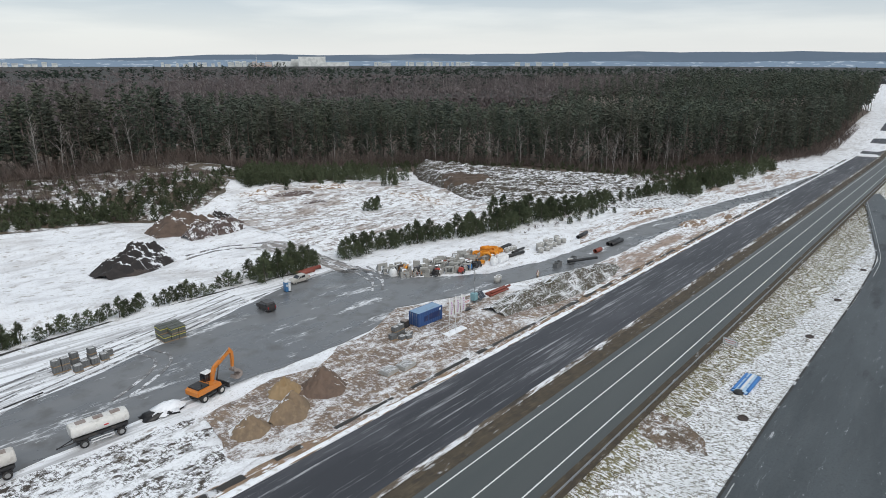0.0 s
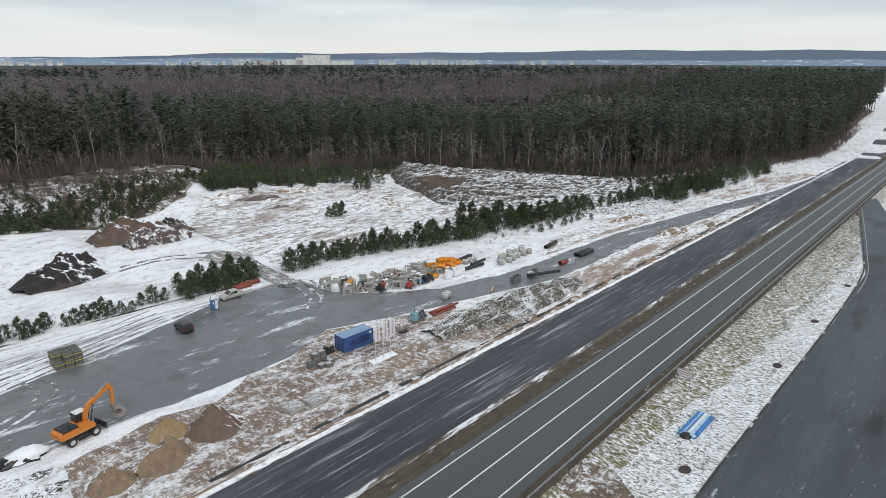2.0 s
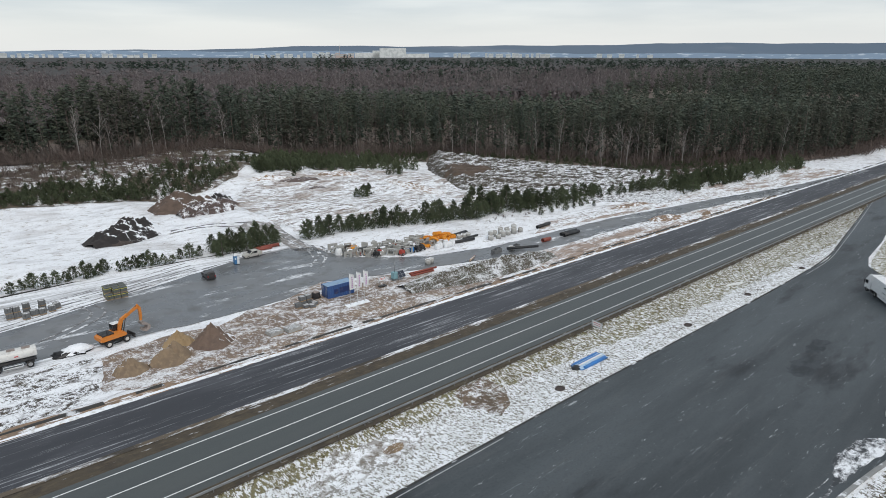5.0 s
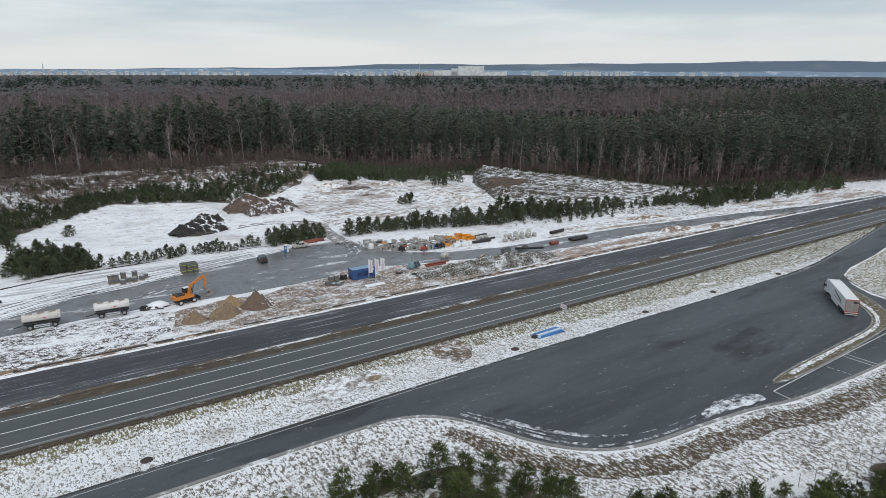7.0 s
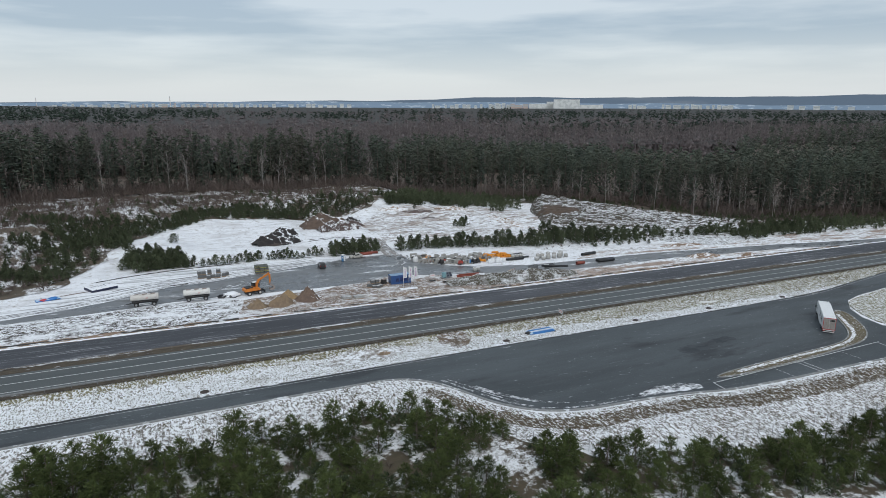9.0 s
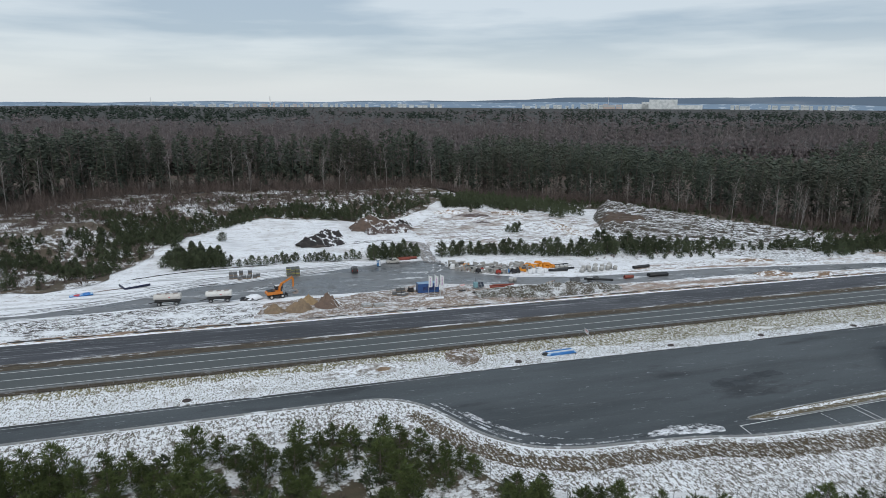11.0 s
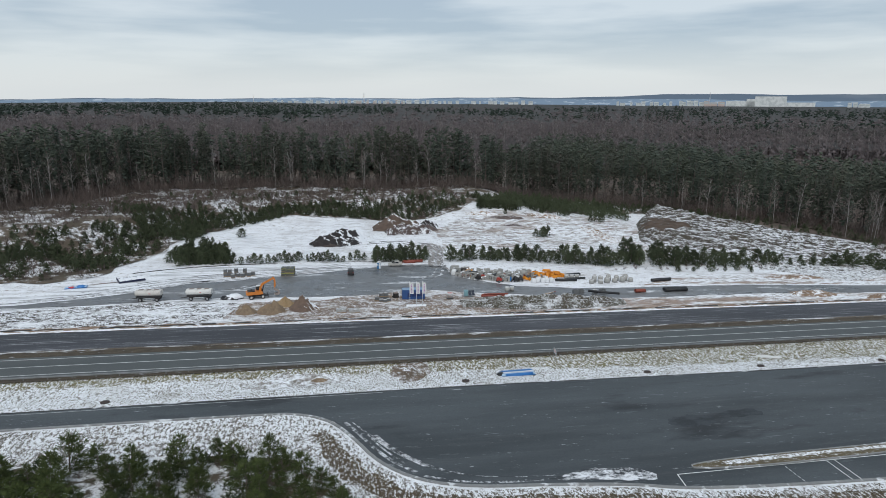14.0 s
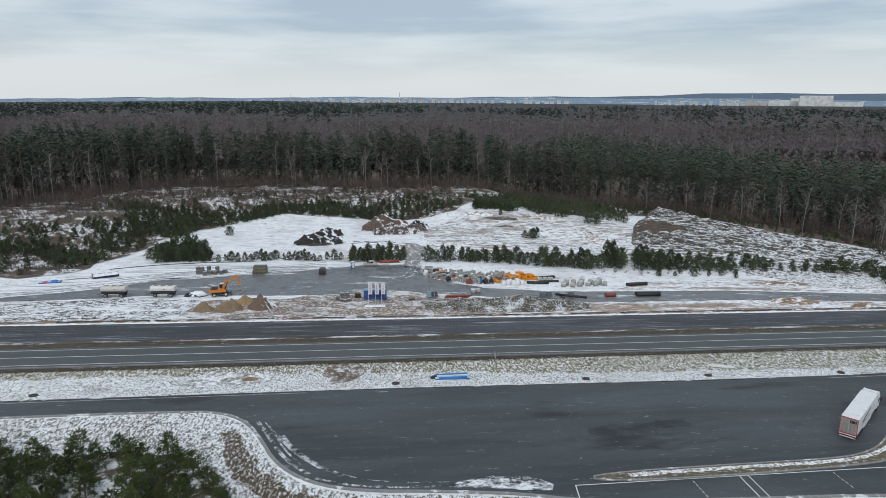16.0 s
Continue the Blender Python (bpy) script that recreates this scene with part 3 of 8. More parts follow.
for line, wd in (([(11.5, -31.0), (13.6, -35.5), (15.2, -39.6), (17.4, -43.8), (20.6, -47.4)], 0.6), ([(14.8, -35.5), (16.8, -40.5), (19.4, -44.6)], 0.3), ([(21.5, -48.3), (26, -50.5), (32, -51.6), (38, -51.9)], 0.45), ([(12.9, -31.1), (15.0, -35.6), (17.6, -40.3)], 0.14), ([(15.6, -36.0), (18.0, -41.2), (22.4, -46.2)], 0.9), ([(13.6, -32.2), (15.9, -36.6), (18.9, -41.0), (21.0, -43.6)], 0.1), ([(17.0, -38.0), (20.0, -43.0), (24.2, -47.0), (28, -49.0)], 0.22), ([(22.5, -46.0), (26.5, -48.6), (33, -50.4), (40, -50.9)], 0.16)):
    ribbon("snow_streak", rounded(line, 3, False), wd, "scuffed_snow", 0.05, 0.012, "streak of snow along the kerb", "snow", 0.06, 1)

M["oil_stain"] = mat("oil_stain", (0.024, 0.028, 0.032), 0.6, layers=[((0.048, 0.056, 0.062), 0.4, 0.43, 0.56, (0.6, 1.4, 1), 0.95, 0.8)], bump=0.1, bump_scale=20, spec=0.32)
for sx_, sy_, rx_, ry_ in ((69.2, -38.8, 4.6, 1.9), (79.6, -37.4, 4.0, 1.5)):
    sheet("oil_stain", ragged([(sx_ + rx_ * math.cos(k * 0.5), sy_ + ry_ * math.sin(k * 0.5)) for k in range(12)], 0.5, 0.5, rnd), "oil_stain", 0.056, "dark wet stain on the asphalt", "stain")

# rough grass bank round the parking area
BANK = [(-300, -26.4), (0, -26.6), (5, -27.6), (9.3, -31), (12.2, -36.5), (15.2, -44.2), (20.4, -49.8), (27.6, -52.6), (38, -53.6), (50, -55.4), (57, -57.7), (75, -59.4), (103, -60.8), (130, -65), (150, -71), (300, -75),
        (300, -110), (60, -110), (40, -66), (25, -64), (14, -58), (8, -50), (2, -40), (-4, -36), (-300, -34)]
cover("bank", BANK, "rough_bank", 0.05, "trampled grass bank with rows of thin snow", "verge", 1.6)

BELT = ragged([(8.4, -33.0), (10.6, -37.4), (13.6, -44.8), (19.0, -51.2), (27.0, -54.2), (38, -55.0), (50, -57.0), (57, -59.2), (75, -61.0), (103, -62.4), (103, -66.4), (75, -65.0), (56, -63.2), (48, -60.6), (38, -58.6), (26, -58.0), (16.4, -54.2), (10.4, -46.6), (7.8, -39.0), (6.6, -34.0)], 1.2, 0.5, rnd)
cover("bank_grass", BELT, "belt_grass", 0.09, "belt of dead brown grass along the kerb, flecked with snow", "verge", 0.6)
M["patchy_snow"] = mat("patchy_snow", SNOW, 0.7, layers=[((0.13, 0.105, 0.06), 1.6, 0.48, 0.56, ONE, 0.9, 0.8)], bump=0.5)
ribbon("island_snow", rounded([(66, -51.5), (75, -51.2), (85, -51.15), (99, -51.1), (106.5, -50.2), (113, -47.2), (119.3, -41.2), (124.2, -36.4)], 3, False), 0.85, "patchy_snow", 0.17, 0.05, "line of snow along the island kerb", "snow", 0.2, -1)

M["thicket_floor"] = mat("thicket_floor", (0.085, 0.068, 0.045), 0.95, layers=[((0.06, 0.055, 0.034), 0.6, 0.45, 0.6, ONE, 0.8), (SNOW, 0.16, 0.48, 0.55, ONE, 0.92, 0.8), ((0.10, 0.08, 0.05), 2.0, 0.52, 0.60, ONE, 0.7, 0.8)], bump=0.9)
NEAR_FLOOR = ragged([(-120, -35.4), (-32, -36.4), (-18, -37.4), (-5, -37), (4, -41), (9, -49.5), (13.5, -58), (20, -64), (32, -67.5), (48, -71), (72, -74), (120, -76), (120, -112), (-120, -112)], 3, 0.7, rnd)
cover("thicket_floor", NEAR_FLOOR, "thicket_floor", 0.1, "brown weedy ground between young pines, partly snowy", "ground", 1.6)

# the site: yard, track, mud
YARD = ragged([(-200, 33), (-64, 37.4), (-40, 39.4), (-30, 41.0), (-10, 42), (8, 40.5), (24, 41), (36, 45.5), (47, 41.8), (62, 37.6), (89, 30.6), (140, 30.6), (198, 26), (225, 20.5), (330, 16), (330, 19.5), (250, 25), (206, 32), (163, 37), (136, 40),
               (97, 40.7), (85, 41), (66, 45.5), (55, 53), (50.5, 60), (49, 70), (44, 73.4), (32, 72.6), (20, 69), (0, 63), (-13, 59.5), (-26, 56.5), (-40, 49), (-52, 43.6), (-64, 40.6), (-200, 36)], 3, 0.35, rnd)
TRACKED = ragged([(-64, 36), (-40, 37.2), (-8, 39.2), (0, 40), (8, 44), (-6, 58), (0, 66), (24, 70), (48, 74.5), (26, 78.5), (0, 78), (-20, 76.5), (-34, 71), (-42, 64), (-52, 56), (-64, 50), (-200, 46), (-200, 30)], 3, 0.4, rnd)
sheet("yard_snow", TRACKED, "tracked_snow", 0.02, "rutted snow with tyre tracks beside the yard", "yard")
sheet("yard", YARD, "wet_yard", 0.06, "wet icy grey yard and site road with slush", "yard")
M["tyre_track"] = mat("tyre_track", (0.13, 0.13, 0.135), 0.5, layers=[((0.20, 0.19, 0.185), 0.6, 0.45, 0.6, ONE, 0.7), (SNOW, 0.35, 0.50, 0.58, (1, 1, 1), 0.85, 0.8)], bump=0.2)
RIM = [(-90, 38.6), (-64, 40.6), (-52, 43.6), (-40, 49), (-26, 56.5), (-13, 59.5), (0, 63), (20, 69), (40, 73.0)]
for k, (off, x0_, x1_, wd) in enumerate(((0.9, -90, 40, 0.5), (2.3, -80, 20, 0.35), (3.9, -64, 34, 0.45), (4.5, -60, 0, 0.25), (6.4, -52, 38, 0.4), (8.4, -44, 20, 0.3), (9.0, -40, 10, 0.3), (-2.2, -60, -10, 0.4))):
    ribbon("tyre_track", rounded([(x, y + off + 0.5 * math.sin(x * 0.07 + k)) for x, y in RIM if x0_ <= x <= x1_], 3, False), wd, "tyre_track", 0.035, 0.004, "wet tyre track through the snow", "tyre track", 0.08)
ribbon("yard_kerb", rounded([(-44, 69.5), (-34, 74), (-20, 77.6), (0, 78.9), (24, 79.2), (44, 77)], 3, False), 0.45, "wet_edge", 0.03, 0.08, "low dark earth ridge behind the yard", "bank", 0.12)
for pts in (((-16, 49), (-9, 53), (-5, 57), (-6, 62)), ((-14, 48.4), (-6.6, 52.4), (-2.6, 57), (-4, 62)), ((44, 60), (47, 68), (48.2, 76), (49.6, 84), (52, 94), (50, 104), (40, 110), (28, 108)), ((46.2, 59), (49.2, 67.6), (50.2, 76), (51.6, 84), (54, 94), (52.5, 106), (42, 112.4), (29, 110)), ((40, 56), (48, 64), (50.6, 72)), ((42, 55), (50, 63), (52, 70))):
    ribbon("tyre_track", rounded(list(pts), 3, False), 0.5, "tyre_track", 0.14, 0.004, "wet tyre track through the snow", "tyre track", 0.08, 1, land)
TRACK = ragged([(44, 70), (50.5, 66), (50, 74), (51.6, 82), (53.5, 91), (56, 100), (52, 108), (45, 104), (47, 95), (47.3, 88), (46.2, 80)], 2, 0.3, rnd)
M["track_dirt"] = mat("track_dirt", (0.28, 0.26, 0.245), 0.7, layers=[((0.17, 0.15, 0.14), 0.5, 0.45, 0.62, (1.3, 0.4, 1), 0.8), (SNOW, 0.6, 0.5, 0.6, (1.2, 0.3, 1), 0.85, 0.8)], bump=0.4)
cover("track", TRACK, "track_dirt", 0.09, "muddy rutted track through the snow", "track", 0.7)
M["churned_snow"] = mat("churned_snow", SNOW, 0.8, layers=[((0.27, 0.19, 0.135), 0.10, 0.49, 0.56, (0.6, 1.7, 1), 0.75, 0.8), ((0.15, 0.11, 0.085), 0.5, 0.505, 0.555, (0.6, 1.4, 1), 0.85, 0.8), ((0.60, 0.60, 0.61), 0.3, 0.5, 0.65, ONE, 0.6)], bump=1.0, bump_scale=0.8)
CHURNED = ragged([(56.0, 90.1), (74, 80), (100, 78), (122, 74), (142, 80), (148.1, 104.2), (152.6, 123.1), (148.7, 155.2), (129.8, 176.3), (92.8, 165.7), (70.2, 152.9), (58.1, 128.4)], 4, 1.4, rnd)
cover("churned_snow", CHURNED, "churned_snow", 0.11, "driven-over snow with ridges of clay", "ground", 1.6)
MUD = ragged([(-14, 24), (-10, 36), (2, 39), (9, 36.5), (16, 40), (24, 40.6), (35, 45), (46, 41.2), (56, 37.4), (62, 30), (72, 24), (60, 20.6), (35, 20.4), (15, 20.4), (-4, 20.6)], 2.5, 0.5, rnd)
sheet("mud", MUD, "muddy_ground", 0.075, "churned reddish mud patched with snow", "ground")
SHOULDER = ragged([(-200, 19.2), (300, 19.2), (300, 21.4), (110, 22.4), (60, 21.6), (0, 21.6), (-40, 22.6), (-200, 22)], 3, 0.35, rnd)
sheet("shoulder_clay", SHOULDER, "clay", 0.045, "sandy shoulder of the new carriageway with snow", "ground")
BANK_N = ragged([(-300, 21.8), (-40, 22.4), (-14, 21.8), (-8, 23), (-15, 25.4), (-9.5, 27.6), (-16, 30), (-10, 32.4), (-14, 34.6), (-9, 37), (-30, 39.4), (-64, 36), (-300, 31)], 1.6, 0.7, rnd)
cover("site_bank", BANK_N, "clod_bank", 0.09, "rough earth bank with dead weeds and snow", "bank", 1.5)
EDGE_SNOW = ragged([(62, 37), (89, 30), (140, 30), (198, 25.6), (225, 20.2), (224, 19.4), (110, 21.8), (76, 22)], 3, 0.4, rnd)
M["roadside_snow"] = mat("roadside_snow", SNOW, 0.7, layers=[((0.30, 0.20, 0.14), 0.14, 0.49, 0.58, (0.4, 1.6, 1), 0.9, 0.75), ((0.18, 0.135, 0.105), 0.9, 0.505, 0.58, (0.5, 1.6, 1), 0.85, 0.8)], bump=0.9, bump_scale=1.0)
sheet("roadside_snow", EDGE_SNOW, "roadside_snow", 0.03, "trampled snow and clay between site road and carriageway", "ground")
NORTH_SNOW = ragged([(104, 42.5), (136, 41.6), (163, 38.6), (206, 33.6), (250, 27), (320, 22), (320, 44), (250, 47), (195, 48), (150, 52), (118, 50)], 3, 0.4, rnd)
sheet("field_edge", NORTH_SNOW, "roadside_snow", 0.025, "snowy strip with bare clay along the site road", "ground")

FOREST_EDGE = [(-330, 60), (-200, 96), (-128, 128), (-102, 148), (-86, 181), (-54, 217), (-20, 223), (28, 221), (70, 228), (104, 231), (134, 228), (164, 206), (194, 184), (214, 162), (230, 138), (240, 116), (249, 96), (266, 82), (296, 76), (340, 50), (400, 40), (600, 36)]
FLOOR = FOREST_EDGE + [(1100, 200), (1100, 900), (-900, 900), (-900, 100)]
# sheet 10 m above ground, coloured dark as shade to fill gaps among far trees
far_shade = bmesh.new()
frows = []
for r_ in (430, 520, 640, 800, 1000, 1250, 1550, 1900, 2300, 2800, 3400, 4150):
    frows.append([far_shade.verts.new((x_, y_, G(x_, y_) + 10.0)) for x_, y_ in [(-5 + r_ * math.sin(radians(a_)), -125 + r_ * math.cos(radians(a_))) for a_ in range(-62, 101, 3)]])
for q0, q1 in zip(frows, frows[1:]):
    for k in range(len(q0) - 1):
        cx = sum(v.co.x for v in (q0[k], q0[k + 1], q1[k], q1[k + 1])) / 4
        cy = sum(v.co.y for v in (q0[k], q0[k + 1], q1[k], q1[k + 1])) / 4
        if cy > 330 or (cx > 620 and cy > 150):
            far_shade.faces.new((q0[k], q0[k + 1], q1[k + 1], q1[k]))
bmesh.ops.delete(far_shade, geom=[v for v in far_shade.verts if not v.link_faces], context="VERTS")
tagged(part("forest_floor_far", far_shade, "forest_floor_far"), "dark raised sheet painted as shade between the far trees", "forest floor", kind="structure")
M["scrub_ground"] = mat("scrub_ground", (0.125, 0.098, 0.072), 0.95, layers=[((0.07, 0.06, 0.042), 0.2, 0.45, 0.6, ONE, 0.7), (SNOW, 0.10, 0.49, 0.545, ONE, 0.9, 0.8), ((0.09, 0.07, 0.05), 1.2, 0.49, 0.57, ONE, 0.8, 0.8)], bump=0.8)
THICKET_GROUND = ragged([(-300, 62), (-110, 64), (-66, 61), (-57, 63), (-51, 72), (-47.0, 89.1), (-41.0, 100.1), (-35.0, 122.1), (-20.9, 149.0), (-4.9, 159.1), (7.9, 161.2), (30.7, 157.5), (45.0, 150.9), (61.2, 159.1), (78.2, 168.3), (87.9, 181.0), (111.8, 178.6), (151.5, 171.1), (164.9, 167.7), (190.0, 190.1), (130, 258), (32, 256), (-40, 256), (-100, 210), (-130, 146), (-300, 112)], 5, 1.4, rnd)
cover("scrub_ground", THICKET_GROUND, "scrub_ground", 0.16, "brown scrubland floor with patches of snow", "ground", 2.0)
BEHIND = ragged([(150, 196), (170, 172), (196, 150), (222, 128), (240, 102), (262, 76), (320, 66), (330, 90), (262, 100), (240, 160), (190, 210)], 4, 1.0, rnd)
EAST_SCRUB = ragged([(224, 78), (232, 92), (247, 97), (266, 108), (300, 96), (345, 66), (345, 50), (300, 52), (262, 55), (236, 62), (224, 68)], 4, 1.2, rnd)
cover("east_scrub", EAST_SCRUB, "scrub_ground", 0.12, "brown weedy ground with patches of snow below the forest", "ground", 2.0)
cover("forest_margin", BEHIND, "forest_floor", 0.14, "brown leaf litter between the spoil mound and the trees", "forest floor", 2.0)
cover("forest_floor", FLOOR, "forest_floor", 0.7, "dark leaf litter of the forest floor, dusted with snow", "forest floor", 12.0)

# ---- trees ----
rng = np.random.default_rng(11)


def stem(path, r0, r1, n=5):
    """A tapered stem along a path of points: vertices and faces."""
    v, f = [], []
    m = len(path)
    for i, p in enumerate(path):
        r = r0 + (r1 - r0) * i / (m - 1)
        for k in range(n):
            a = k * math.tau / n
            v.append((p[0] + r * math.cos(a), p[1] + r * math.sin(a), p[2]))
    for i in range(m - 1):
        for k in range(n):
            f.append((i * n + k, i * n + (k + 1) % n, (i + 1) * n + (k + 1) % n, (i + 1) * n + k))
    return v, f


def join(pieces):
    V, F, o = [], [], 0
    for v, f in pieces:
        V += list(v)
        F += [tuple(i + o for i in q) for q in f]
        o += len(v)
    return V, F


def blade(p, d, length, width, r):
    """One narrow tuft of needles: a folded, tapering leaf of two triangles."""
    d = d / (np.linalg.norm(d) + 1e-9)
    s = np.cross(d, r.normal(size=3))
    s /= np.linalg.norm(s) + 1e-9
    q = p + d * length * 0.45
    return [p, q + s * width, p + d * length, q - s * width], [(0, 1, 2), (0, 2, 3)]


def tuft(p, out, size, n, r, wide=0.17):
    pcs = []
    for _ in range(n):
        d = out + r.normal(size=3) * 0.75
        pcs.append(blade(p, d, size * r.uniform(0.7, 1.25), size * wide, r))
    return join(pcs)


def young_pine(seed, h, width, whorls, tips, needles, tsize, bare=0.05, wide=0.17, cone=0.95, boughs=False):
    """A young pine: trunk with upswept whorls of boughs that end in sprays of needles."""
    r = np.random.default_rng(seed)
    lean = r.normal(size=2) * 0.03 * h
    trunk = [stem([(lean[0] * t, lean[1] * t, h * t) for t in np.linspace(-0.03, 0.97, 5)], 0.02 * h + 0.02, 0.012, 6)]
    green = []
    for w in range(whorls):
        t = bare + (1 - bare) * (w + r.uniform(-0.3, 0.3)) / whorls
        t = min(max(t, 0.02), 0.98)
        reach = width * (1 - t) ** cone * (0.6 + 0.4 * min(1, t * 5)) + 0.06
        for b in range(5 if t < 0.85 else 3):
            a = r.uniform(0, math.tau)
            rr = reach * r.uniform(0.55, 1.15)
            rise = rr * r.uniform(0.1, 0.55)
            base = np.array([lean[0] * t, lean[1] * t, h * t])
            end = base + np.array([math.cos(a) * rr, math.sin(a) * rr, rise])
            if boughs:
                trunk.append(stem([base, (base + end) / 2 - np.array([0, 0, rise * 0.12]), end], 0.008 * h * (1 - t) + 0.012, 0.006, 3))
            for k in range(tips):
                s = 0.35 + 0.65 * (k + r.uniform(0, 1)) / tips
                p = base + (end - base) * s + r.normal(size=3) * 0.08 * reach
                out = np.array([math.cos(a), math.sin(a), 0.75]) + r.normal(size=3) * 0.3
                green.append(tuft(p, out, tsize * r.uniform(0.8, 1.2), needles, r, wide))
    top = np.array([lean[0], lean[1], h * 0.97])
    for _ in range(3):
        green.append(tuft(top - np.array([0, 0, r.uniform(0, 0.08) * h]), np.array([0, 0, 2.6]), tsize * 1.25, needles, r, wide))
    return join(trunk), join(green)


def thing_tree(name, label, kinds, spots, group, trunk_mat="bark", crown_mat="needles", category="pine tree"):
    protos = []
    for (tv, tf), (cv, cf) in kinds:
        tm, cm = mesh_of("trunk", tv, tf, trunk_mat, True), mesh_of("crown", cv, cf, crown_mat)
        protos.append((tm, cm))
    r = random.Random(len(spots))
    for i, (x, y, s) in enumerate(spots):
        tm, cm = protos[i % len(protos)]
        ob = new(name)
        ob.matrix_world = pose(x, y, land(x, y), 0, 0, r.uniform(0, 360)) @ Matrix.Diagonal((s * r.uniform(0.9, 1.1), s * r.uniform(0.9, 1.1), s, 1))
        for nm, me in (("trunk", tm), ("crown", cm)):
            c = new(nm, me)
            c.parent = ob
        tagged(ob, label, category, group)


def within(poly, x, y):
    c = False
    for i in range(len(poly)):
        (ax, ay), (bx, by) = poly[i], poly[i - 1]
        if (ay > y) != (by > y) and x < (bx - ax) * (y - ay) / (by - ay) + ax:
            c = not c
    return c


def scatter(poly, gap, r, lo, hi, count=9999):
    """Random places inside an outline, no two nearer than gap; size between lo and hi."""
    xs, ys = [p[0] for p in poly], [p[1] for p in poly]
    out = []
    for _ in range(9000):
        x, y = r.uniform(min(xs), max(xs)), r.uniform(min(ys), max(ys))
        if within(poly, x, y) and all((x - a) ** 2 + (y - b) ** 2 > gap * gap for a, b, _ in out):
            out.append((x, y, r.uniform(lo, hi)))
            if len(out) >= count:
                break
    return out


rt = random.Random(21)
near_kinds = [young_pine(100 + i, 5.2, 2.7, 12, 5, 5, 0.72, 0.04, 0.06, 0.68, True) for i in range(5)]
NEAR = [(-60, -36), (-32, -37), (-18, -38), (-5, -37.5), (4, -41), (9, -49), (14, -60), (24, -67), (40, -71), (60, -75), (100, -77), (100, -96), (60, -90), (20, -78), (0, -72), (-30, -68), (-60, -58)]
near_spots = scatter(NEAR, 2.45, rt, 0.55, 1.15, 255)
near_spots = [s for s in near_spots if not (within([(-12, -52), (-4, -46), (0, -52), (-6, -62)], s[0], s[1]) or within([(4, -56), (10, -58), (10, -70), (3, -70)], s[0], s[1]))]
thing_tree("pine_tree", "young green pine in the thicket beside the car park", near_kinds, near_spots, "pines beside the car park")

mid_kinds = [young_pine(200 + i, (3.4, 2.9, 3.8, 3.2)[i], (1.8, 2.0, 1.6, 1.8)[i], 11, 4, 6, 0.50, 0.02, 0.08, (0.8, 0.68, 0.9, 0.75)[i]) for i in range(4)]
mid = []
x = -33.0
while x < 25:
    mid.append((x, 80.2 + rt.uniform(-0.8, 0.8) + 0.02 * x, rt.uniform(0.6, 1.1)))
    x += rt.uniform(1.3, 2.4)
mid += scatter([(-36, 84), (-28, 80), (-18, 82), (-20, 90), (-34, 92)], 1.8, rt, 0.9, 1.4)
mid += scatter([(28, 77.5), (46, 79), (46, 85), (28, 84)], 2.4, rt, 0.8, 1.6)
mid += scatter([(53, 78.5), (70, 77.5), (90, 71), (110, 65), (112, 69), (92, 76.5), (71, 83), (55, 83)], 2.5, rt, 0.8, 1.75)
mid += scatter([(113.5, 66), (130, 64.5), (132, 70), (128, 82), (116, 80)], 3.0, rt, 1.2, 2.1)
mid += scatter([(130, 65.5), (154, 61), (156, 66), (132, 71)], 2.8, rt, 0.8, 1.8)
mid += scatter([(160, 62), (206, 55.5), (245, 50), (246, 54), (208, 60), (162, 67)], 2.8, rt, 0.7, 1.6)
mid += scatter([(124, 57), (152, 54), (153, 59), (126, 62)], 4.2, rt, 0.4, 0.8)
mid = [m_ for m_ in mid if m_[0] < 112 or noise.noise(Vector((m_[0] * 0.11, m_[1] * 0.05, 2))) > -0.25]
mid += [(100.4, 116.5, 1.35), (103.2, 117.6, 1.25), (98.2, 118.3, 1.0), (101.8, 119.2, 1.2), (136.5, 143.0, 1.5), (139.0, 144.0, 1.3), (134.7, 145.7, 1.0), (116.9, 162.9, 0.8), (-18.0, 124.1, 1.2), (98.0, 160.0, 0.8), (127.4, 166.0, 1.0), (129.7, 165.4, 0.9), (131.6, 167.1, 1.1)]
mid += scatter([(87.6, 168.7), (106.5, 168.0), (106.0, 172.6), (88.6, 173.5)], 2.0, rt, 0.9, 1.3)
thing_tree("young_pine", "small bushy young pine standing in the snow", mid_kinds, mid, "young pines round the yard", "bark", "needles_bushy")

# ---- forest ----
def blob(p, sx, sz, r):
    """A ragged clump of needles: a bent octahedron."""
    v = np.array([(1, 0, 0), (0, 1, 0), (-1, 0, 0), (0, -1, 0), (0, 0, 1), (0, 0, -0.7)], float)
    v = v * r.uniform(0.6, 1.35, size=(6, 1)) + r.normal(size=(6, 3)) * 0.18
    a = r.uniform(0, math.tau)
    c, s = math.cos(a), math.sin(a)
    v = np.stack([(v[:, 0] * c - v[:, 1] * s) * sx, (v[:, 0] * s + v[:, 1] * c) * sx, v[:, 2] * sz], 1) + p
    return [tuple(q) for q in v], [(0, 1, 4), (1, 2, 4), (2, 3, 4), (3, 0, 4), (1, 0, 5), (2, 1, 5), (3, 2, 5), (0, 3, 5)]


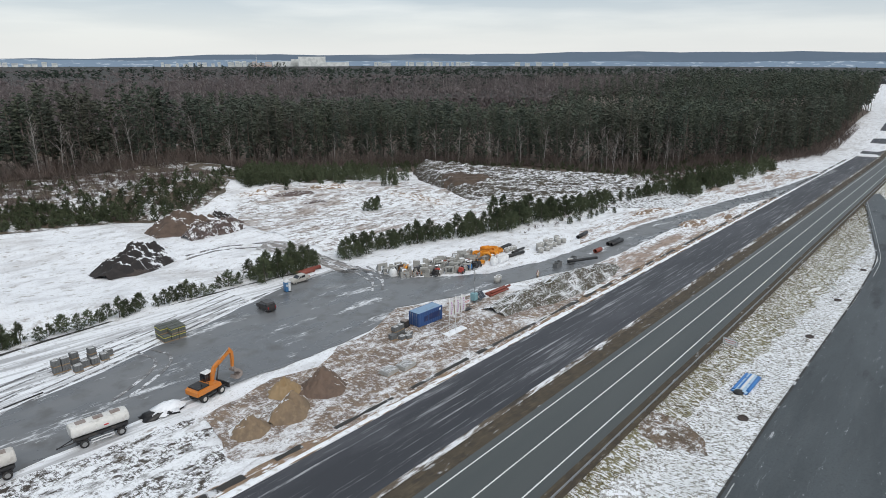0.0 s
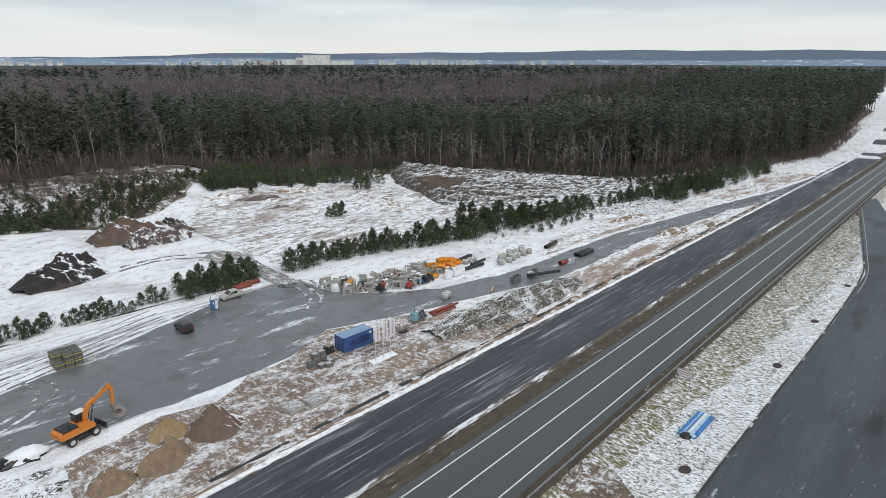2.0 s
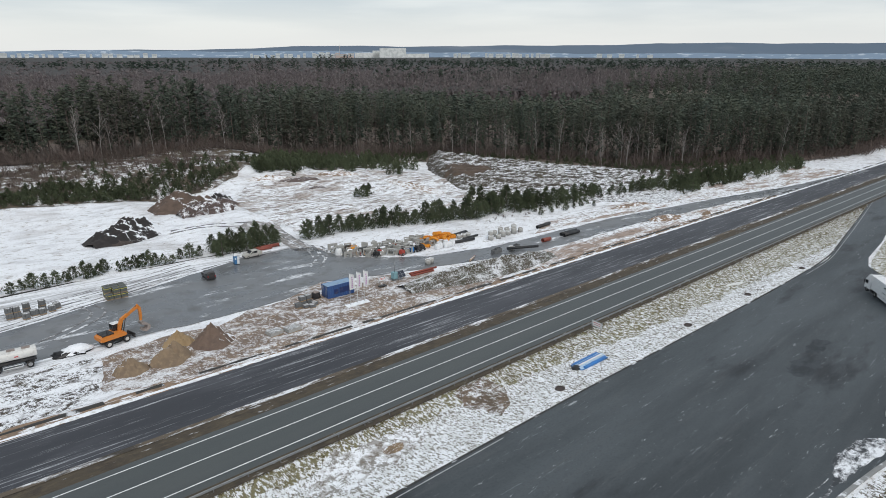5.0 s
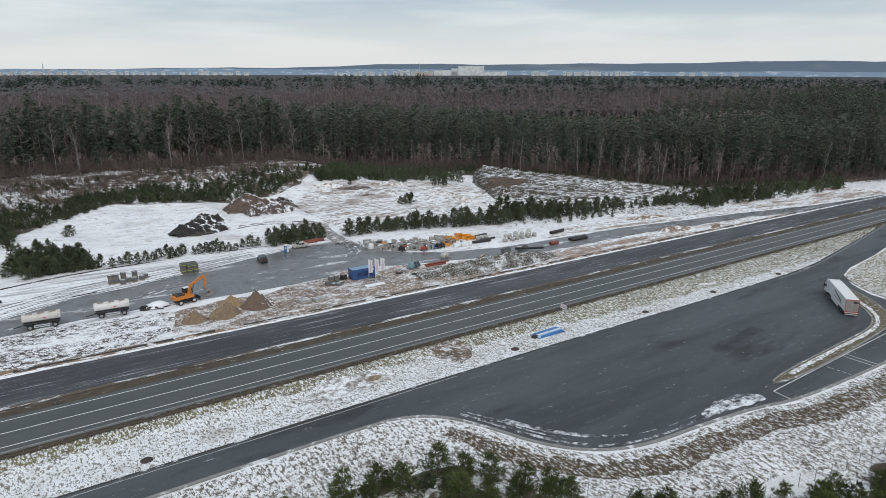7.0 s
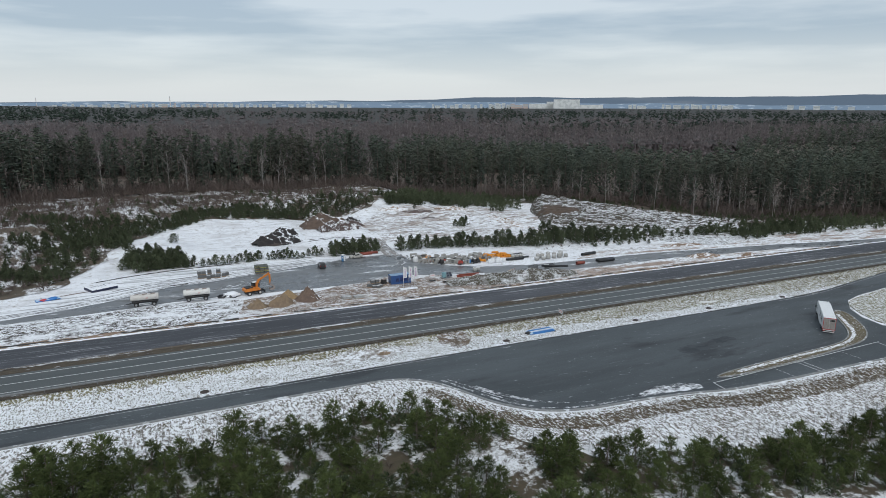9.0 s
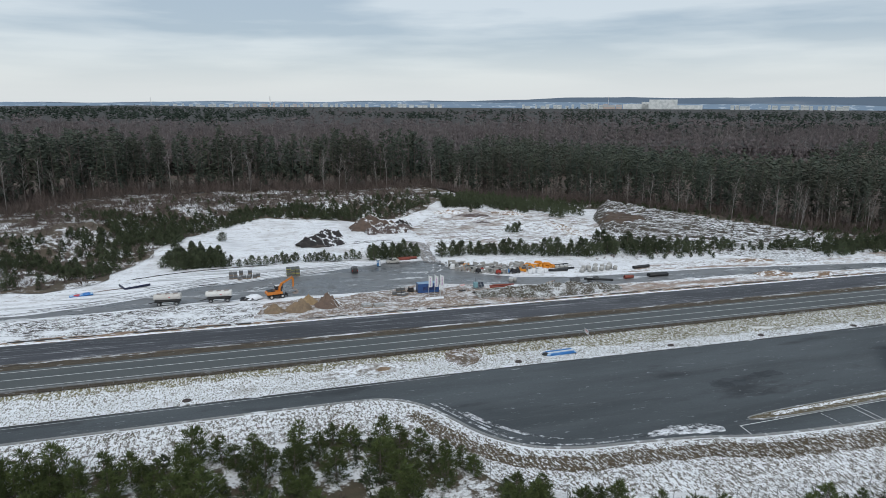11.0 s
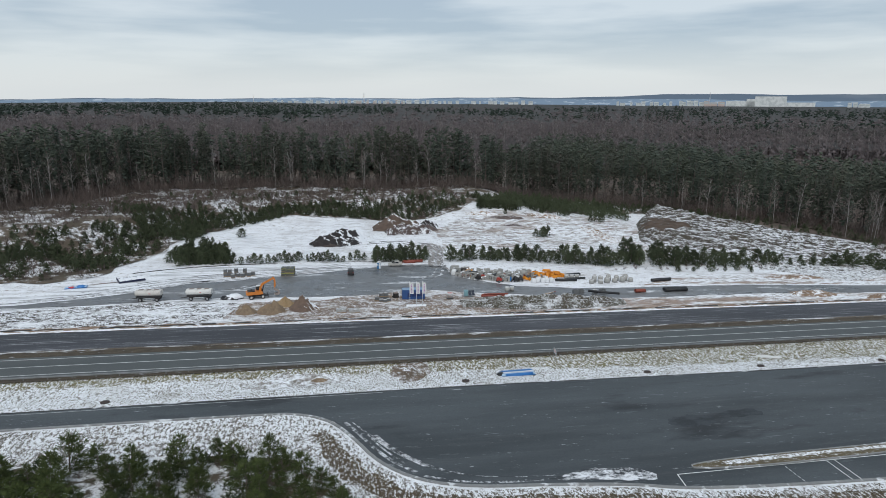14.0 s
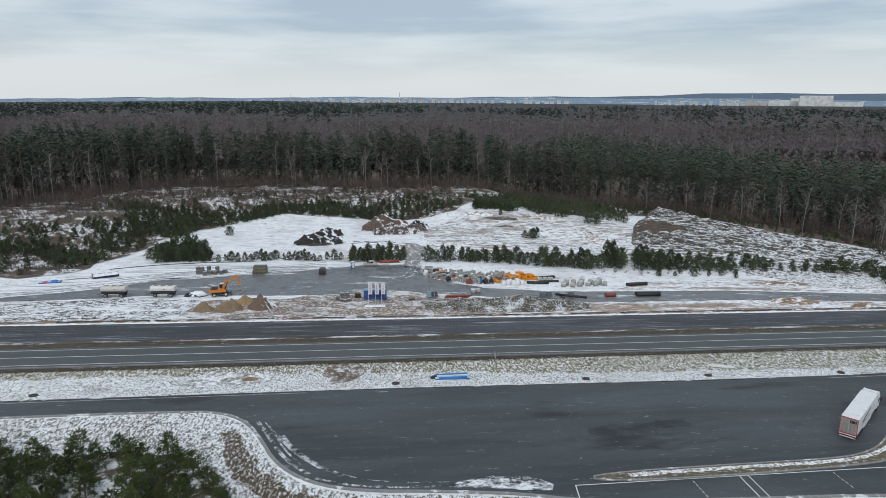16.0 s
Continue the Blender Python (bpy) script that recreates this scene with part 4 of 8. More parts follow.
def tall_pine(seed, h, base, width, clumps, sprays, trunk=True, big=1.0, tall=1.0):
    r = np.random.default_rng(seed)
    wood = [stem([(0, 0, -0.3), (r.normal() * 0.3, r.normal() * 0.3, h * 0.55), (r.normal() * 0.4, r.normal() * 0.4, h * 0.96)], 0.22, 0.05, 4)] if trunk else []
    green = []
    bough = [(r.uniform(0, math.tau), r.uniform(0.45, 1.15)) for _ in range(9)]
    for k in range(clumps):
        t = base + (1 - base) * (k + r.uniform(0, 1)) / clumps
        s = (t - base) / (1 - base)
        w = width * (0.55 + 0.9 * s) * (1 - s) ** 0.45 + 0.25
        a, far = bough[min(8, int(s * 9))] if r.uniform() < 0.5 else (r.uniform(0, math.tau), 0.8)
        a, d = a + r.normal() * 0.5, w * far * math.sqrt(r.uniform(0.05, 1))
        p = np.array([math.cos(a) * d, math.sin(a) * d, h * t])
        green.append(blob(p, r.uniform(0.4, 0.8) * big, r.uniform(0.28, 0.55) * big * tall, r))
        for _ in range(sprays):
            b = a + r.normal() * 1.1
            out = np.array([math.cos(b), math.sin(b), r.uniform(-0.35, 0.9) * tall])
            green.append(blade(p + r.normal(size=3) * 0.3 * big, out, r.uniform(0.7, 1.35) * big, 0.2 * big, r))
        if trunk and r.uniform() < 0.35:
            wood.append(stem([(0, 0, h * t - 0.4), tuple(p)], 0.06, 0.03, 3))
    return (join(wood) if wood else ([], [])), join(green)


def bare_tree(seed, h, limbs, twigs, base=0.3, spread=0.22, fine_w=0.028, sides=5):
    """A leafless tree: thin trunk, rising limbs and fine twigs."""
    r = np.random.default_rng(seed)
    bend = r.normal(size=2) * 0.04 * h

    def at(t):
        return np.array([bend[0] * t * t, bend[1] * t * t, h * t])
    wood = [stem([at(-0.01), at(0.35), at(0.7), at(0.98)], 0.011 * h * 0.6, 0.03, sides)]
    fine = []
    for k in range(limbs):
        t = base + (0.92 - base) * (k + r.uniform(0, 1)) / limbs
        a = r.uniform(0, math.tau)
        ln = h * spread * (1.25 - t) * r.uniform(0.7, 1.2)
        d = np.array([math.cos(a), math.sin(a), r.uniform(0.9, 1.7)])
        d /= np.linalg.norm(d)
        p0, p1 = at(t), at(t) + d * ln
        wood.append(stem([p0, p1], 0.0035 * h, 0.018, 3))
        for _ in range(twigs):
            q = p0 + (p1 - p0) * r.uniform(0.25, 1)
            fine.append(blade(q, d + r.normal(size=3) * 0.55, ln * r.uniform(0.25, 0.55), fine_w, r))
    return join(wood), join(fine)


def grove(seed, h, clumps, twigs, low=0.5, wide=0.10):
    """A far leafless crown: soft rounded masses of twigs with sprays standing out of them."""
    r = np.random.default_rng(seed)
    pcs = []
    for k in range(clumps):
        a, d = r.uniform(0, math.tau), 3.2 * math.sqrt(r.uniform(0, 1))
        pcs.append(blob(np.array([math.cos(a) * d, math.sin(a) * d, h * r.uniform(0.42, low)]), r.uniform(1.3, 2.4), r.uniform(1.6, 3.0), r))
    for k in range(twigs):
        a, d = r.uniform(0, math.tau), 3.6 * math.sqrt(r.uniform(0, 1))
        pcs.append(blade(np.array([math.cos(a) * d, math.sin(a) * d, h * r.uniform(0.5, 0.85)]), np.array([math.cos(a) * 0.5, math.sin(a) * 0.5, 1.0]) + r.normal(size=3) * 0.4, r.uniform(2.0, 4.6), wide, r))
    return ([], []), join(pcs)


def crowd(name, templates, spots, mats, label, category, smooth=True):
    """Many trees as one object. templates: lists of (verts, faces) for each material; spots: x, y, z, scale."""
    VV, LL, MM, o = [], [], [], 0
    r = np.random.default_rng(len(spots))
    prep = []
    for t in templates:
        fs, ms, vs, k = [], [], [], 0
        for mi, (v, f) in enumerate(t):
            for q in f:
                tri = [(q[0], q[i], q[i + 1]) for i in range(1, len(q) - 1)]
                fs += [tuple(a + k for a in w) for w in tri]
                ms += [mi] * len(tri)
            vs += list(v)
            k += len(v)
        prep.append((np.array(vs, float), np.array(fs, int), np.array(ms, int)))
    for i, (x, y, z, s, *wide) in enumerate(spots):
        v, f, m = prep[int(r.integers(len(prep)))]
        a = r.uniform(0, math.tau)
        c, sn = math.cos(a), math.sin(a)
        wx = s * r.uniform(0.8, 1.25) * (wide[0] if wide else 1.0)
        VV.append(np.stack([(v[:, 0] * c - v[:, 1] * sn) * wx + x, (v[:, 0] * sn + v[:, 1] * c) * wx + y, v[:, 2] * s + z], 1))
        LL.append(f + o)
        MM.append(m)
        o += len(v)
    V, F, Q = np.concatenate(VV), np.concatenate(LL), np.concatenate(MM)
    me = bpy.data.meshes.new(name)
    me.vertices.add(len(V))
    me.vertices.foreach_set("co", V.ravel())
    me.loops.add(len(F) * 3)
    me.loops.foreach_set("vertex_index", F.ravel())
    me.polygons.add(len(F))
    me.polygons.foreach_set("loop_start", np.arange(0, len(F) * 3, 3))
    me.polygons.foreach_set("material_index", Q)
    me.polygons.foreach_set("use_smooth", np.full(len(F), smooth))
    me.update(calc_edges=True)
    for q in mats:
        me.materials.append(M[q])
    return tagged(new(name, me), label, category, kind="stuff")


EDGE = np.array(FOREST_EDGE, float)
POLY = np.array(FOREST_EDGE + [(4500, 400), (4500, 4500), (-4500, 4500), (-4500, 100)], float)


def inside_v(x, y):
    c = np.zeros(len(x), bool)
    for i in range(len(POLY)):
        (ax, ay), (bx, by) = POLY[i], POLY[i - 1]
        if ay != by:
            c ^= ((ay > y) != (by > y)) & (x < (bx - ax) * (y - ay) / (by - ay) + ax)
    return c


def edge_dist(x, y):
    d = np.full(len(x), 1e9)
    for a, b in zip(EDGE[:-1], EDGE[1:]):
        ab = b - a
        t = np.clip(((x - a[0]) * ab[0] + (y - a[1]) * ab[1]) / (ab @ ab), 0, 1)
        d = np.minimum(d, np.hypot(x - a[0] - ab[0] * t, y - a[1] - ab[1] * t))
    return np.where(inside_v(x, y), d, -d)


def stand(gap, lo, hi, xr, yr, r, keep=1.0):
    """A jittered grid of places whose depth into the forest lies between lo and hi."""
    X, Y = np.meshgrid(np.arange(xr[0], xr[1], gap), np.arange(yr[0], yr[1], gap))
    x = X.ravel() + r.uniform(-0.7, 0.7, X.size) * gap
    y = Y.ravel() + r.uniform(-0.7, 0.7, X.size) * gap
    d = edge_dist(x, y)
    view = np.degrees(np.arctan2(x + 5, y + 125))
    ok = (d > lo) & (d < hi) & (r.uniform(size=x.size) < keep) & (view > -34) & (view < 92)
    return x[ok], y[ok]


front = [tall_pine(300 + i, 23, (0.20, 0.32, 0.26, 0.14, 0.36, 0.22)[i], (2.7, 2.4, 3.0, 2.6, 2.3, 3.2)[i], 40, 5, True, 1.08, 0.95) for i in range(6)]
spruce = [tall_pine(320 + i, 22, 0.12, 2.7, 40, 4) for i in range(2)]
x, y = stand(4.8, 0, 20, (-200, 800), (20, 300), rng, 0.8)
s = rng.normal(1.2, 0.15, x.size).clip(0.6, 1.45)
crowd("pine_forest_edge", front * 3 + spruce, list(zip(x, y, Gv(x, y), s)), ("bark", "needles_dark"), "tall dark green pine forest with bare reddish trunks", "pine forest", False)
deep = [tall_pine(340 + i, 24, (0.5, 0.42, 0.55)[i % 3], (1.8, 2.2, 1.6)[i % 3], 12, 4, False, 1.4, 1.0) for i in range(8)]


def belt(x, y):
    """How deep the pines reach before the leafless wood begins: far in the east, less in the west."""
    az = np.degrees(np.arctan2(x + 5, y + 125))
    wave = np.array([noise.noise(Vector((a * 0.006, b * 0.006, 7))) for a, b in zip(x, y)])
    return 88 + 115 * np.clip((az - 16) / 32, 0, 1) ** 1.3 + 110 * wave


x, y = stand(6.3, 20, 300, (-230, 800), (20, 600), rng, 0.93)
d = edge_dist(x, y)
az = np.degrees(np.arctan2(x + 5, y + 125))
ok = (d < belt(x, y)) & ((d < 120) | (rng.uniform(size=x.size) < 0.62))
x, y = x[ok], y[ok]
age = np.array([noise.noise(Vector((a * 0.014, b * 0.014, 3))) for a, b in zip(x, y)])
s = (rng.normal(1.08, 0.11, x.size) + 0.22 * age).clip(0.7, 1.4)
crowd("pine_forest", deep, list(zip(x, y, Gv(x, y), s)), ("bark", "needles_dark"), "dense canopy of dark green pines", "pine forest", False)

# leafless trees and saplings mixed into the forest front
mixed = [bare_tree(350 + i, 17, 10, 6, 0.2, 0.34, 0.07, 4) for i in range(4)]
x, y = stand(7.0, -2, 130, (-200, 560), (20, 420), rng, 0.2)
ok = (edge_dist(x, y) < 18) | (np.array([noise.noise(Vector((a * 0.02, b * 0.02, 11))) for a, b in zip(x, y)]) > 0.02)
x, y = x[ok], y[ok]
inner = edge_dist(x, y) > 18
crowd("leafless_trees", mixed, [(a, b, land(a, b), rng.uniform(1.3, 1.75) if q else rng.uniform(0.7, 1.6)) for a, b, q in zip(x, y, inner)], ("birch_twigs", "twigs"), "leafless grey-brown trees in the forest front", "woodland")

low = [tall_pine(330 + i, 13, 0.15, 2.3, 22, 4, True, 0.95, 0.9) for i in range(4)]
x, y = stand(8.5, 2, 40, (-200, 560), (20, 330), rng, 0.75)
crowd("pine_understorey", low, [(a, b, G(a, b), rng.uniform(0.5, 1.25)) for a, b in zip(x, y)], ("bark", "needles_dark"), "young dark pines growing under the forest edge", "pine forest", False)
sapling = [bare_tree(700 + i, 11, 8, 6, 0.12, 0.42, 0.09, 3) for i in range(4)]
x, y = stand(4.6, -12, 26, (-200, 560), (20, 320), rng, 0.75)
ok = (edge_dist(x, y) > 0) | (x < 75)
x, y = x[ok], y[ok]
x2, y2 = stand(3.6, -22, 4, (150, 330), (60, 220), rng, 0.3)
x, y = np.concatenate([x, x2]), np.concatenate([y, y2])
ok = [within(BEHIND, a, b) or q > 0 or a < 110 for a, b, q in zip(x, y, edge_dist(x, y))]
x, y = x[ok], y[ok]
crowd("forest_saplings", sapling, [(a, b, land(a, b), rng.uniform(0.45, 1.0)) for a, b in zip(x, y)], ("brushwood", "brushwood"), "reddish-brown leafless saplings along the forest foot", "brushwood")

# leafless wood behind the pines, thinning into mixed far forest
M["canopy_brown"] = mat("canopy_brown", (0.150, 0.128, 0.130), 0.95, layers=[((0.195, 0.172, 0.172), 0.03, 0.45, 0.6, ONE, 0.8), ((0.085, 0.074, 0.068), 0.07, 0.52, 0.66, ONE, 0.6)], random_value=0.12, island=True, spec=0.05)
bare = [grove(360 + i, 22, 1, 34, 0.5, 0.12) for i in range(6)]
x, y = stand(8.0, 60, 400, (-420, 900), (20, 700), rng, 0.95)
d = edge_dist(x, y)
ok = d > belt(x, y) - 12
x, y = x[ok], y[ok]
s = rng.normal(1.0, 0.13, x.size).clip(0.6, 1.3)
pale = [bare_tree(370 + i, 21, 8, 5, 0.5, 0.28, 0.08, 3) for i in range(4)]
pick = rng.uniform(size=x.size) < 0.16
crowd("birch_wood", pale, [(a, b, Gv(a, b), k * 1.08) for a, b, k in zip(x[pick], y[pick], s[pick])], ("birch_bark", "birch_twigs"), "pale birches standing among brown woodland", "woodland")
crowd("bare_woodland", bare, list(zip(x, y, Gv(x, y), s)), ("canopy_brown", "canopy_brown"), "leafless brown birch and alder woodland in winter", "woodland")
lump = [grove(380 + i, 19, 2, 20, 0.7, 0.2) for i in range(5)]
green_lump = [tall_pine(390 + i, 21, 0.35, 2.6, 4, 2, False, 3.4, 1.2) for i in range(5)]


def fan(r0, r1, gap, a0, a1, r):
    out = []
    d = r0
    while d < r1:
        for a in np.arange(a0, a1, math.degrees(gap * d / r0 / d)):
            aa = math.radians(a + r.uniform(-1.5, 1.5) * math.degrees(gap / r0))
            dd = d * (1 + r.uniform(-1.6, 1.6) * gap / r0)
            out.append((-5 + dd * math.sin(aa), -125 + dd * math.cos(aa)))
        d += gap * d / r0 * 1.3
    return np.array(out)


P = fan(590, 2900, 12, -36, 92, rng)
keep = edge_dist(P[:, 0], P[:, 1]) > 330
P = P[keep]
azi = np.degrees(np.arctan2(P[:, 0] + 5, P[:, 1] + 125))
rad = np.hypot(P[:, 0] + 5, P[:, 1] + 125)
pat = np.array([noise.noise(Vector((a * 0.0035, b * 0.0035, 1))) for a, b in P])
green = (pat + np.clip((azi - 35) / 60, -0.2, 0.22) + np.where(rad > 1500, 0.3, 0) + np.where((rad > 1150) & (azi < 8), 0.7, 0)) > 0.24
M["canopy_green"] = mat("canopy_green", (0.040, 0.055, 0.045), 0.95, layers=[((0.062, 0.078, 0.062), 0.012, 0.45, 0.6, ONE, 0.8)], random_value=0.12, island=True, spec=0.05)
crowd("distant_birch_wood", lump, [(a, b, G(a, b), rng.uniform(0.7, 1.15), 1.15 * (q / 590) ** 0.35) for (a, b), q in zip(P[~green], rad[~green])], ("bark", "canopy_brown"), "far leafless brown woods", "woodland")
crowd("distant_pine_wood", green_lump, [(a, b, G(a, b), rng.uniform(0.75, 1.2), 1.1 * (q / 590) ** 0.35) for (a, b), q in zip(P[green], rad[green])], ("bark", "canopy_green"), "far dark green pine woods", "pine forest")

# dark spruces standing in small clumps out of the leafless wood
clump = []
for az_ in (25.0, 25.4, 25.9, 26.4, 27.9, 28.2, 29.8, 30.1, 30.5, 31.0, 31.4, 31.9, 32.2, 32.5, 23.0):
    q = 1060 + rng.uniform(-25, 25)
    a, b = -5 + q * math.sin(radians(az_)), -125 + q * math.cos(radians(az_))
    clump.append((a, b, G(a, b) + 4, rng.uniform(1.3, 1.6), 1.3))
crowd("spruce_clump", spruce, clump, ("bark", "canopy_green"), "dark spruces standing out of the leafless wood", "spruce trees", False)

# brushwood along the forest edge
def bush(seed, h, n):
    r = np.random.default_rng(seed)
    pcs = []
    for _ in range(n):
        a = r.uniform(0, math.tau)
        d = np.array([math.cos(a) * 0.5, math.sin(a) * 0.5, r.uniform(0.7, 1.3)])
        p = np.array([math.cos(a), math.sin(a), 0]) * r.uniform(0, 0.6) + np.array([0, 0, r.uniform(0, 0.35) * h])
        pcs.append(blade(p, d, h * r.uniform(0.4, 0.8), 0.045, r))
    return [], join(pcs)


brush = [(([], []), bush(400 + i, 4.2, 34)[1]) for i in range(4)]
x, y = stand(3.0, -13, 13, (-200, 520), (20, 300), rng, 0.8)
ok = (x < 150) | (edge_dist(x, y) > -6)
x, y = x[ok], y[ok]
crowd("brushwood", brush, [(a, b, land(a, b), rng.uniform(0.5, 1.9)) for a, b in zip(x, y)], ("brushwood", "brushwood"), "leafless brown brushwood along the forest edge", "brushwood")

fr = scatter([(-139.9, 105.6), (-88.0, 114.2), (-55.1, 130.2), (-27.4, 161.8), (18.4, 180.5), (80.3, 186.6), (81.0, 203.5), (-34.7, 200.0), (-87.3, 173.7), (-131.1, 124.6)], 3.0, rt, 0.5, 1.2, 620)
crowd("undergrowth", brush, [(a, b, land(a, b), k) for a, b, k in fr], ("brushwood", "brushwood"), "leafless brown saplings between scrub and forest", "brushwood")

birch_kinds = [bare_tree(420 + i, 19, 18, 7, 0.35, 0.30, 0.045) for i in range(6)]
bx = []
for i in range(64):
    k = rt.uniform(1.2, len(EDGE) - 2.3)
    a, b = EDGE[int(k)], EDGE[int(k) + 1]
    p = a + (b - a) * (k - int(k)) + np.array([rt.uniform(-6, 7), rt.uniform(-7, 8)])
    bx.append((float(p[0]), float(p[1]), rt.uniform(0.75, 1.25)))
for sx in range(9):
    bx.append((-112 + sx * 4.6 + rt.uniform(-1.5, 1.5), 142 + sx * 8.0 + rt.uniform(-3, 3), rt.uniform(1.0, 1.3)))
thing_tree("birch_tree", "leafless birch with a white trunk before dark pines", birch_kinds, bx, "birches at the forest edge", "birch_bark", "birch_twigs", "birch tree")

thicket_kinds = [young_pine(440 + i, 3.7, 1.7, 9, 3, 6, 0.55, 0.04, 0.085) for i in range(4)]
THICKET = [(-110, 70), (-66, 62), (-57, 64), (-52, 72), (-48.0, 89.1), (-42.0, 101.1), (-36.0, 122.1), (-20.9, 148.5), (-5.8, 160.2), (7.9, 162.8), (30.5, 159.1), (44.9, 153.2), (60.9, 160.6), (76.1, 169.1), (86.2, 180.6), (75.6, 187.6), (36.8, 178.8), (-14.2, 167.9), (-36.0, 155.8), (-54.2, 133.8), (-89.1, 111.8)]
PINE_BAND = [(-66, 150), (-44, 147), (-27, 155), (-6, 170), (15, 178), (33, 172), (40, 156), (30, 160), (0, 161), (-8, 155), (-30, 138), (-34, 114), (-49, 114), (-56, 128)]
PINE_WEST = [(-92, 104), (-81, 106), (-70, 114), (-58, 124), (-50, 121), (-47, 99), (-52, 88), (-52, 74), (-66, 66), (-95, 72)]
tk = scatter(PINE_BAND, 3.4, rt, 0.55, 1.1, 170) + scatter(PINE_WEST, 4.3, rt, 0.6, 1.2, 110) + scatter([(-35, 106), (-28, 110), (-20, 92), (-19, 80), (-29, 80)], 3.0, rt, 0.7, 1.2, 30)
tk += scatter([(32, 164), (40, 180), (74, 188), (84, 178), (70, 168), (52, 156)], 3.6, rt, 0.7, 1.2, 70)
tk += scatter([(104.5, 175.6), (118.1, 181.6), (151.4, 172.7), (161.0, 169.9), (158.2, 190.3), (135.0, 220.1), (99.2, 190.1)], 3.2, rt, 0.7, 1.2, 60)
tk += scatter([(196, 45), (310, 40), (330, 48), (250, 58), (198, 53)], 3.6, rt, 0.8, 1.5, 70)
tk += scatter([(88, 170), (109, 169), (110, 178), (100, 184), (90, 180)], 2.6, rt, 0.9, 1.3, 40)
tk += scatter([(113, 182), (140, 168), (156, 152), (162, 168), (158, 190), (132, 208), (112, 206)], 3.0, rt, 0.8, 1.4, 110)
tk.sort(key=lambda q: math.hypot(q[0] - 10, q[1] + 100))
crowd("pine_thicket", [young_pine(450 + i, 3.7, 1.7, 7, 2, 3, 0.75, 0.04, 0.14) for i in range(4)], [(a, b, land(a, b), k) for a, b, k in tk[285:]], ("bark", "needles_bushy"), "dense thicket of low dark young pines", "scrub")
thing_tree("thicket_pine", "low dark young pine in a dense thicket", thicket_kinds, tk[:285], "pines of the thicket", "bark", "needles_bushy")

scrub_kinds = [young_pine(460 + i, 2.6, 1.4, 5, 2, 3, 0.8, 0.05, 0.15) for i in range(4)]
sc = scatter(THICKET, 2.4, rt, 0.5, 1.2, 560) + scatter(PINE_BAND, 2.0, rt, 0.5, 1.1, 330) + scatter(PINE_WEST, 2.4, rt, 0.5, 1.1, 190)
sc += scatter([(99.2, 177.3), (114.6, 180.3), (151.2, 174.5), (162.9, 169.7), (160.1, 192.2), (138.0, 224.1), (98.7, 195.3), (86.5, 191.3)], 2.0, rt, 0.7, 1.3, 240)
sc += scatter([(196, 46), (310, 41), (330, 50), (250, 60), (198, 55)], 2.4, rt, 0.6, 1.3, 200)
sc += scatter([(-82.9, 124.6), (-53.4, 137.4), (-14.1, 169.6), (36.5, 180.5), (79.9, 188.5), (31.9, 203.5), (-34.7, 194.7), (-78.5, 170.2)], 4.0, rt, 0.5, 1.1, 120)
sc += scatter(BEHIND, 2.6, rt, 0.5, 1.2, 330) + scatter(EAST_SCRUB, 3.0, rt, 0.5, 1.2, 200)
sc = [q for q in sc if within(PINE_BAND, q[0], q[1]) or (q[0] > 165 and q[1] > 60) or noise.noise(Vector((q[0] * 0.05, q[1] * 0.08, 4))) > -0.05]
crowd("pine_scrub", scrub_kinds, [(a, b, land(a, b), k) for a, b, k in sc], ("bark", "needles_bushy"), "dense dark scrub of low young pines", "scrub")
weeds = [(([], []), bush(470 + i, 1.9, 30)[1]) for i in range(4)]
wd = scatter(THICKET, 2.0, rt, 0.5, 1.5, 600) + scatter([(-82.9, 124.6), (-53.7, 136.0), (-14.2, 167.9), (36.8, 178.8), (80.1, 187.6), (96.7, 199.0), (31.9, 207.9), (-34.7, 200.0), (-78.5, 175.4)], 2.6, rt, 0.8, 1.8, 420) + scatter(NEAR, 2.8, rt, 0.3, 0.8, 200) + scatter([(104, 60), (135.0, 92.1), (150.0, 96.1), (200, 70), (230, 72), (196, 53), (130, 57)], 3.0, rt, 0.4, 0.9, 160)
wd += scatter(EAST_SCRUB, 2.4, rt, 0.7, 1.7, 260)
crowd("dry_weeds", weeds, [(a, b, land(a, b), k) for a, b, k in wd], ("brushwood", "brushwood"), "dry brown weeds and saplings in the snow", "weeds")
ns = scatter(NEAR, 1.7, rt, 0.35, 0.9, 420)
ns = [q for q in ns if noise.noise(Vector((q[0] * 0.09, q[1] * 0.09, 9))) > -0.12]
M["needles_low"] = mat("needles_low", (0.055, 0.074, 0.042), 0.9, layers=[((0.085, 0.098, 0.055), 0.4, 0.45, 0.65, ONE, 0.8)], random_value=0.35, island=True, spec=0.1)
crowd("pine_undergrowth", [young_pine(480 + i, 2.6, 1.7, 6, 2, 4, 0.8, 0.03, 0.10, 0.7) for i in range(3)], [(a, b, land(a, b), k) for a, b, k in ns], ("bark", "needles_low"), "low pine undergrowth between the young trees", "undergrowth")

# tussocks of dead grass on the verge and on the bank
def tussock(seed, n, size):
    r = np.random.default_rng(seed)
    pcs = []
    for _ in range(n):
        a = r.uniform(0, math.tau)
        d = np.array([math.cos(a), math.sin(a), r.uniform(0.35, 1.1)])
        pcs.append(blade(np.array([math.cos(a) * 0.03, math.sin(a) * 0.03, 0.0]), d, size * r.uniform(0.7, 1.2), size * 0.16, r))
    return ([], []), join(pcs)


